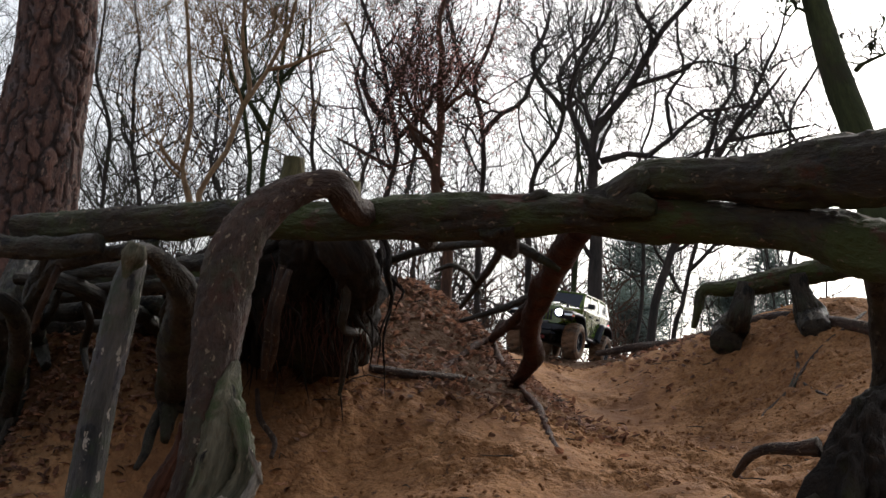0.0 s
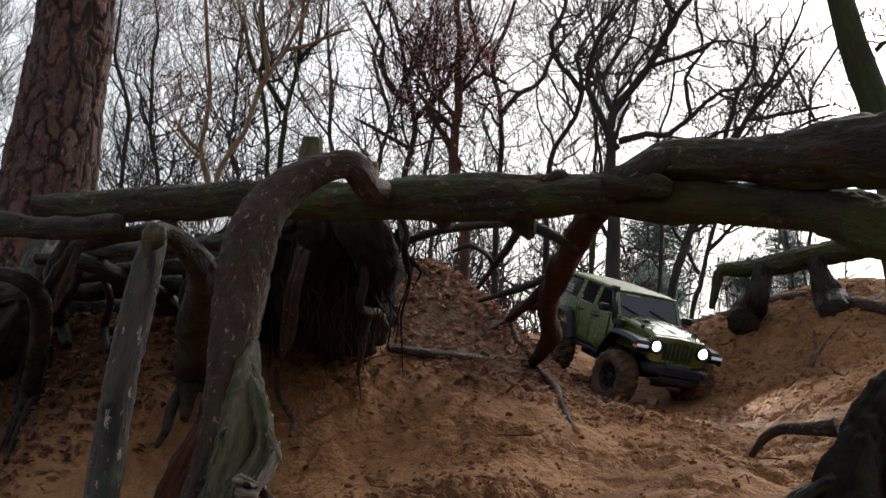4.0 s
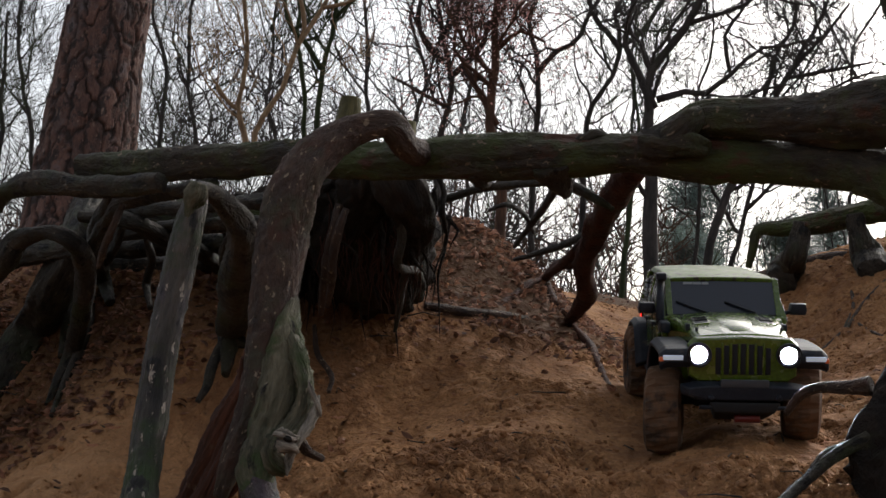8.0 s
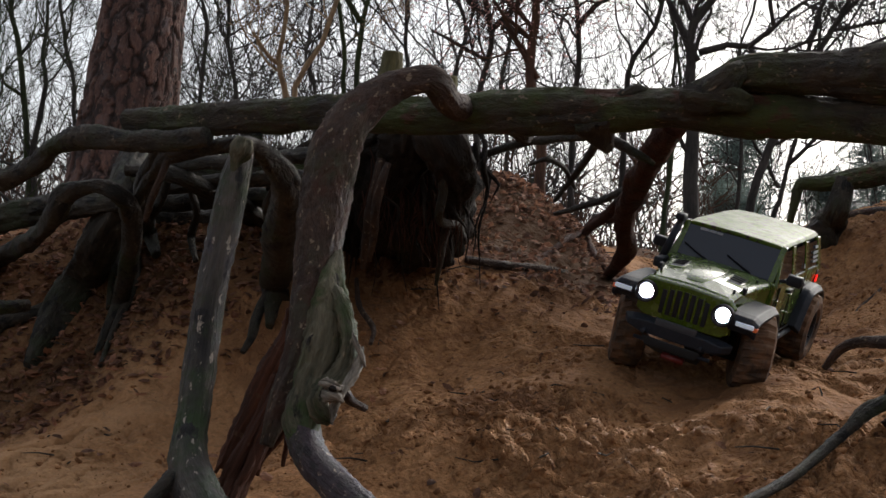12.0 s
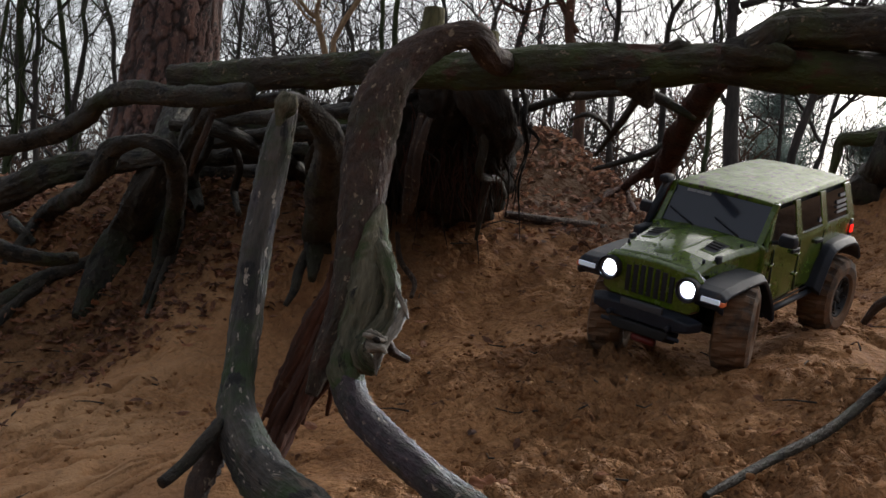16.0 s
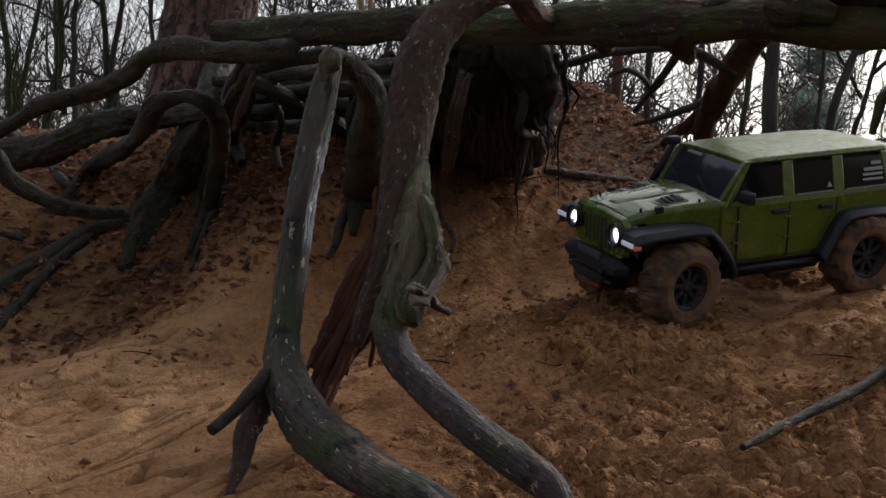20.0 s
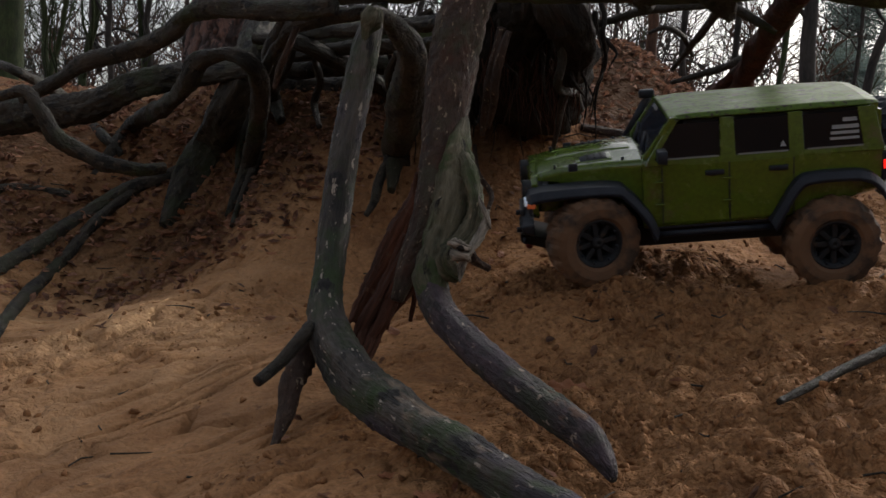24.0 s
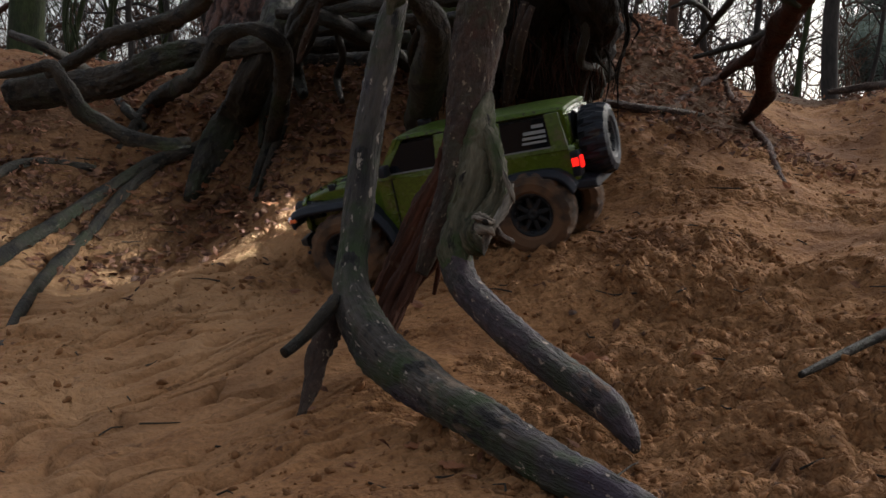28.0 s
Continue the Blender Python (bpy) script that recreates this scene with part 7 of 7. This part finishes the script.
        for x, z in spline([(x, 0, z, 1) for x, z in arc], 0.007)[:, [0, 2]].tolist():
            rows.append([bm.verts.new((x, side * 0.070, z)), bm.verts.new((x, side * 0.105, z - 0.001)), bm.verts.new((x + (0.156 - x if x > 0 else -0.156 - x) * 0.05, side * 0.114, z - 0.009)), bm.verts.new((x + (0.156 - x if x > 0 else -0.156 - x) * 0.09, side * 0.112, z - 0.014)),
                         bm.verts.new((x + (0.156 - x if x > 0 else -0.156 - x) * 0.09, side * 0.101, z - 0.010)), bm.verts.new((x + (0.156 - x if x > 0 else -0.156 - x) * 0.09, side * 0.070, z - 0.009))])
        for p, q in zip(rows, rows[1:]):
            for k in range(6):
                bm.faces.new((p[k], p[(k + 1) % 6], q[(k + 1) % 6], q[k]))
        bm.faces.new(rows[0]), bm.faces.new(rows[-1][::-1])
        arch = part(name, bm, trim, car, "black plastic wheel arch", bevel=0.0015, smooth=False)
        if name == "front_fender":
            part("marker_lamp", box(0.2400, 0.2440, min(side * 0.082, side * 0.109), max(side * 0.082, side * 0.109), 0.1350, 0.1415), marker, arch, "pale marker lamp", bevel=0.0008)
            part("amber_lamp", box(0.230, 0.2405, side * 0.1105 - 0.003, side * 0.1105 + 0.003, 0.1325, 0.1385), orange, arch, "amber corner lamp", bevel=0.0008)
    lamp = part("tail_lamp_housing", box(-0.236, -0.222, side * 0.079 - 0.010, side * 0.079 + 0.010, 0.130, 0.168), trim, car, bevel=0.002)
    part("tail_lamp", box(-0.2385, -0.2335, side * 0.080 - 0.0075, side * 0.080 + 0.0075, 0.142, 0.160), tail_red, lamp, "lit red tail lamp", bevel=0.001)
    part("tail_lamp_side", box(-0.234, -0.224, side * 0.0892 - 0.0010, side * 0.0892 + 0.0010, 0.146, 0.158), tail_red, lamp, "lit red tail lamp", smooth=False)
    part("wiper", rod((0.084, side * 0.036 + 0.010, 0.1850), (0.0720, side * 0.036 - 0.034, 0.2000), 0.0016, 6), trim, car, "black wiper")
    part("shock", rod((0.15, side * 0.055, 0.065), (0.13, side * 0.05, 0.12), 0.008), trim, car)
    part("shock", rod((-0.15, side * 0.055, 0.065), (-0.12, side * 0.05, 0.12), 0.008), trim, car)
    part("link_rod", rod((0.14, side * 0.035, 0.055), (0.0, side * 0.03, 0.072), 0.0035), trim, car)
    part("link_rod", rod((-0.14, side * 0.035, 0.055), (0.0, side * 0.03, 0.072), 0.0035), trim, car)
    part("tow_hook", rod((0.246, side * 0.045, 0.086), (0.256, side * 0.045, 0.086), 0.004), trim, car, bevel=0.001)
screen = part("windscreen", extrude([(0.082, 0.182), (0.079, 0.182), (0.043, 0.233), (0.046, 0.233)], -0.078, 0.078), front_glass, car, "dark reflecting windscreen", smooth=False)
part("screen_frame", extrude([(0.0512, 0.2250), (0.0472, 0.2315), (0.042, 0.2345), (0.0395, 0.232)], -0.081, 0.081), paint, car, bevel=0.001, smooth=False)
for y in (-0.0800, 0.0800):
    part("screen_frame", extrude([(0.086, 0.181), (0.077, 0.181), (0.040, 0.233), (0.0485, 0.233)], y - 0.0045, y + 0.0045), paint, car, bevel=0.001, smooth=False)
for k, (y, w) in enumerate(((-0.050, 0.007), (-0.036, 0.006), (-0.024, 0.005))):
    part("lettering_bar", extrude([(0.0532, 0.2240), (0.0522, 0.2240), (0.0498, 0.2275), (0.0508, 0.2275)], y - w, y + w), white_mark, screen, "white lettering bar", smooth=False)
part("rear_window", box(-0.2245, -0.2205, -0.055, 0.055, 0.182, 0.222), smoked, car, "dark smoked window", bevel=0.001)
part("tailgate_frame", box(-0.2235, -0.215, -0.078, 0.078, 0.176, 0.183), paint, car, smooth=False)
part("tailgate_frame", box(-0.220, -0.211, -0.074, 0.074, 0.221, 0.230), paint, car, smooth=False)
for y in (-0.066, 0.066):
    part("tailgate_frame", box(-0.2232, -0.216, y - 0.0125, y + 0.0125, 0.182, 0.222), paint, car, smooth=False)
part("interior", box(-0.208, 0.03, -0.072, 0.072, 0.150, 0.226), dark, car, smooth=False)
roof = part("roof", loft([(0.050, [(0, 0.2290), (0.074, 0.2270), (0.080, 0.2290), (0.075, 0.2335), (0.040, 0.2350), (0, 0.2355)]),
                   (0.02, [(0, 0.2300), (0.076, 0.2275), (0.0815, 0.2300), (0.0765, 0.2360), (0.040, 0.2380), (0, 0.2385)]),
                   (-0.15, [(0, 0.2300), (0.075, 0.2275), (0.0805, 0.2300), (0.075, 0.2368), (0.040, 0.2392), (0, 0.2398)]),
                   (-0.205, [(0, 0.2295), (0.072, 0.2270), (0.0770, 0.2295), (0.071, 0.2355), (0.038, 0.2378), (0, 0.2384)]),
                   (-0.222, [(0, 0.2280), (0.068, 0.2265), (0.0725, 0.2280), (0.067, 0.2325), (0.036, 0.2340), (0, 0.2345)])]), roof_paint, car, "wet green roof spotted with mud", bevel=0.002, smooth=False)
for k in range(7):
    part("roof_rib", box(-0.190, -0.015, (k - 3) * 0.019 - 0.0045, (k - 3) * 0.019 + 0.0045, 0.2350, 0.2380 - 0.0005 * abs(k - 3)), roof_paint, roof, bevel=0.0014)

# bumpers, snorkel, spare wheel, chassis
bumper = part("front_bumper", loft([(0.232, [(0, 0.080), (0.066, 0.080), (0.084, 0.088), (0.086, 0.102), (0.066, 0.106), (0, 0.106)]),
                                    (0.249, [(0, 0.082), (0.050, 0.082), (0.074, 0.088), (0.074, 0.098), (0.050, 0.101), (0, 0.101)])]), trim, car, "black steel front bumper", bevel=0.002, smooth=False)
part("plate", box(0.2445, 0.2500, -0.032, 0.032, 0.1000, 0.1100), plate_grey, bumper, "plain grey plate", bevel=0.0008)
part("guard_bar", rod((0.246, -0.06, 0.072), (0.246, 0.06, 0.072), 0.003), trim, bumper, "scuffed guard bar")
part("skid_plate", loft([(0.252, [(0, 0.066), (0.040, 0.066), (0.048, 0.080), (0, 0.080)]), (0.205, [(0, 0.048), (0.034, 0.048), (0.040, 0.066), (0, 0.066)])]), dark, car, bevel=0.002)
part("tow_shackle", rod((0.240, -0.012, 0.056), (0.240, 0.022, 0.056), 0.0055), red_hook, car, "red tow shackle")
part("rear_bumper", loft([(-0.252, [(0, 0.106), (0.060, 0.106), (0.078, 0.110), (0.078, 0.120), (0.06, 0.122), (0, 0.122)]), (-0.224, [(0, 0.106), (0.074, 0.106), (0.088, 0.112), (0.088, 0.124), (0.07, 0.128), (0, 0.128)])]), trim, car, "black rear bumper", bevel=0.002, smooth=False)
snorkel = part("snorkel", rod((0.092, -0.096, 0.168), (0.052, -0.090, 0.236), 0.006), trim, car, "black snorkel pipe")
part("snorkel_head", box(0.046, 0.068, -0.098, -0.083, 0.230, 0.242), trim, snorkel, bevel=0.003)
part("snorkel_base", box(0.084, 0.125, -0.098, -0.084, 0.158, 0.174), trim, snorkel, bevel=0.003)
part("under_tray", box(-0.12, 0.12, -0.05, 0.05, 0.050, 0.098), dark, car, bevel=0.006)
part("chassis", box(-0.17, 0.20, -0.032, 0.032, 0.072, 0.098), dark, car, bevel=0.003)
for x in (0.156, -0.156):
    part("axle", rod((x, -0.074, AXLE), (x, 0.074, AXLE), 0.008), dark, car)
    dif = bmesh.new()
    bmesh.ops.create_uvsphere(dif, u_segments=14, v_segments=10, radius=0.020, matrix=pose(x, 0.012, AXLE))
    part("differential", dif, dark, car)


def lug(q, k):
    return 0.0035 if q in (3, 4, 5) and (k + (2 if q == 4 else 0)) % 5 < 3 else 0.0022 if q in (2, 6) and k % 5 < 3 else 0.0


def build_wheel(name, x, y, z, side, skin=None):
    hub = new(name)
    hub.parent = car
    w = 0.025
    tyre = part("tyre", lathe([(-0.020, RIM), (-w, RIM + 0.006), (-w - 0.001, TYRE - 0.014), (-w + 0.003, TYRE - 0.0055), (-0.010, TYRE - 0.0030), (0.010, TYRE - 0.0030), (w - 0.003, TYRE - 0.0055), (w + 0.001, TYRE - 0.014), (w, RIM + 0.006), (0.020, RIM), (0.0, RIM - 0.004)], 80, pattern=lug), skin or rubber, hub, "black spare tyre" if skin else "muddy knobbly tyre", smooth=False)
    rim = part("rim", lathe([(-0.020, RIM + 0.0005), (side * -0.004, RIM - 0.006), (side * 0.010, RIM - 0.007), (0.0205 * side, RIM - 0.001), (0.0215 * side, RIM + 0.002), (0.017 * side, RIM + 0.001)], 48), rim_black, hub, "dark wheel rim")
    part("rim_face", lathe([(side * 0.004, 0.0005), (side * 0.004, RIM - 0.005), (side * 0.001, RIM - 0.005), (side * 0.001, 0.0005)], 32), dark, rim)
    for k in range(8):
        a = k * math.pi / 4
        spoke = box(-0.0035, 0.0035, -0.004, 0.004, 0.009, RIM - 0.004)
        bmesh.ops.transform(spoke, matrix=pose(0, side * 0.011, 0, 0, math.degrees(a)), verts=spoke.verts)
        part("spoke", spoke, rim_black, rim, bevel=0.001, smooth=False)
    part("hub_cap", lathe([(side * 0.008, 0.0005), (side * 0.018, 0.0005), (side * 0.017, 0.008), (side * 0.008, 0.011)], 20), rim_black, rim)
    for k in range(8):
        a = (k + 0.5) * math.pi / 4
        part("bolt", rod((0.027 * math.cos(a), side * 0.016, 0.027 * math.sin(a)), (0.027 * math.cos(a), side * 0.0205, 0.027 * math.sin(a)), 0.0016, 6), trim, rim)
    hub.matrix_basis = pose(x, y, z)
    return hub


WHEELS = [(0.156, 0.096), (0.156, -0.096), (-0.156, 0.096), (-0.156, -0.096)]
wheels = [build_wheel("wheel", x, y, AXLE, 1 if y > 0 else -1) for x, y in WHEELS]
spare = build_wheel("spare_wheel", 0, 0, 0, 1, trim)
spare.matrix_basis = pose(-0.252, 0.006, 0.170, 0, 0, 90) @ Matrix.Scale(0.88, 4)

# seconds, place, roll, nose-down pitch, heading
DRIVE = [
    (0.0, 0.402, 4.131, 0.530, -8.7, -1.7, -114.0),
    (1.0, 0.320, 3.616, 0.477, -22.2, -1.7, -113.3),
    (2.0, 0.318, 3.351, 0.441, -21.8, 10.1, -95.9),
    (3.0, 0.335, 2.992, 0.370, -14.4, 14.9, -77.9),
    (5.5, 0.408, 2.648, 0.294, -2.0, 15.7, -66.3),
    (6.0, 0.399, 2.392, 0.261, -4.1, 13.8, -72.1),
    (7.0, 0.359, 2.014, 0.203, -1.2, 11.7, -82.9),
    (8.0, 0.338, 1.868, 0.179, -0.3, 8.9, -90.9),
    (9.0, 0.300, 1.716, 0.172, -0.4, 6.7, -93.1),
    (10.0, 0.275, 1.654, 0.159, -1.4, 7.2, -101.0),
    (11.0, 0.281, 1.815, 0.177, -9.7, 10.6, -108.8),
    (12.0, 0.288, 1.991, 0.199, -18.0, 9.3, -115.5),
    (12.5, 0.286, 2.006, 0.199, -18.0, 8.9, -114.8),
    (14.5, 0.255, 1.865, 0.185, -14.5, 9.4, -115.3),
    (15.0, 0.240, 1.834, 0.183, -14.3, 11.0, -119.5),
    (16.0, 0.217, 1.789, 0.177, -14.6, 12.5, -125.1),
    (17.0, 0.256, 1.984, 0.205, -24.4, 7.1, -129.7),
    (18.0, 0.186, 1.813, 0.181, -18.7, 12.2, -137.0),
    (19.0, 0.125, 1.681, 0.159, -16.6, 12.4, -149.2),
    (20.0, 0.178, 1.784, 0.164, -13.7, 7.5, -151.2),
    (21.0, 0.175, 1.755, 0.162, -13.4, 7.6, -149.7),
    (21.5, 0.112, 1.649, 0.153, -16.2, 10.4, -154.6),
    (23.5, 0.011, 1.564, 0.140, -5.7, 8.6, -171.9),
    (24.0, 0.070, 1.618, 0.154, -14.8, 5.8, -174.1),
    (24.5, 0.114, 1.697, 0.157, -16.1, 8.3, -172.2),
    (25.0, 0.114, 1.641, 0.143, -11.0, 6.2, -172.0),
    (26.0, 0.080, 1.607, 0.150, -12.8, 5.3, -172.6),
    (26.5, -0.019, 1.608, 0.148, -16.8, 5.5, -184.9),
    (27.0, -0.159, 1.550, 0.117, -25.4, 10.7, -185.4),
    (27.5, -0.222, 1.678, 0.098, -16.0, 14.3, -189.6),
    (28.0, -0.322, 1.791, 0.089, -11.3, 10.6, -190.1),
]

# seconds and the steering angle of the front wheels, plus to the driver's left
STEER = [(0, 0), (2, 10), (5, 6), (6.5, -8), (9, -12), (10, -12), (10.6, 26), (11, 26), (12, 21), (13.4, 12), (14, -12), (15, -15), (15.3, -12), (15.7, 18), (16, 20), (16.6, 14), (17, 6), (17.5, -18), (18, -22), (19, -12), (19.6, 6), (20, 12), (20.6, 3), (21, -3), (23.4, -8), (24, 18), (25, 2), (26, -2), (28, -4)]


def drive(t):
    """The car's pose between the rows."""
    for a, b in zip(DRIVE, DRIVE[1:]):
        if t <= b[0]:
            s = (t - a[0]) / (b[0] - a[0])
            return pose(*(p + (q - p) * s for p, q in zip(a[1:], b[1:])))
    return pose(*DRIVE[-1][1:])


def motions():
    walk(car, [(t, pose(x, y, z, roll, pitch, heading)) for t, x, y, z, roll, pitch, heading in DRIVE])
    times = [k / 10 for k in range(281)]
    poses = [drive(t) for t in times]
    for wheel, (x, y) in zip(wheels, WHEELS):
        turned, rows, last = 0.0, [], None
        for t, m in zip(times, poses):
            place = m @ Vector((x, y, AXLE - TYRE))
            if last is not None:
                turned += (place - last).dot(m.col[0].to_3d()) / TYRE
            last = place
            # the springs let the wheel follow the ground
            drop = max(-0.020, min(0.034, place.z - float(ground_height(place.x, place.y)) + 0.003))
            steer = np.interp(t, [s[0] for s in STEER], [s[1] for s in STEER]) if x > 0 else 0
            rows.append((t, pose(x, y, AXLE - drop, 0, 0, steer) @ pose(0, 0, 0, 0, math.degrees(turned), 0)))
        walk(wheel, rows)


motions()
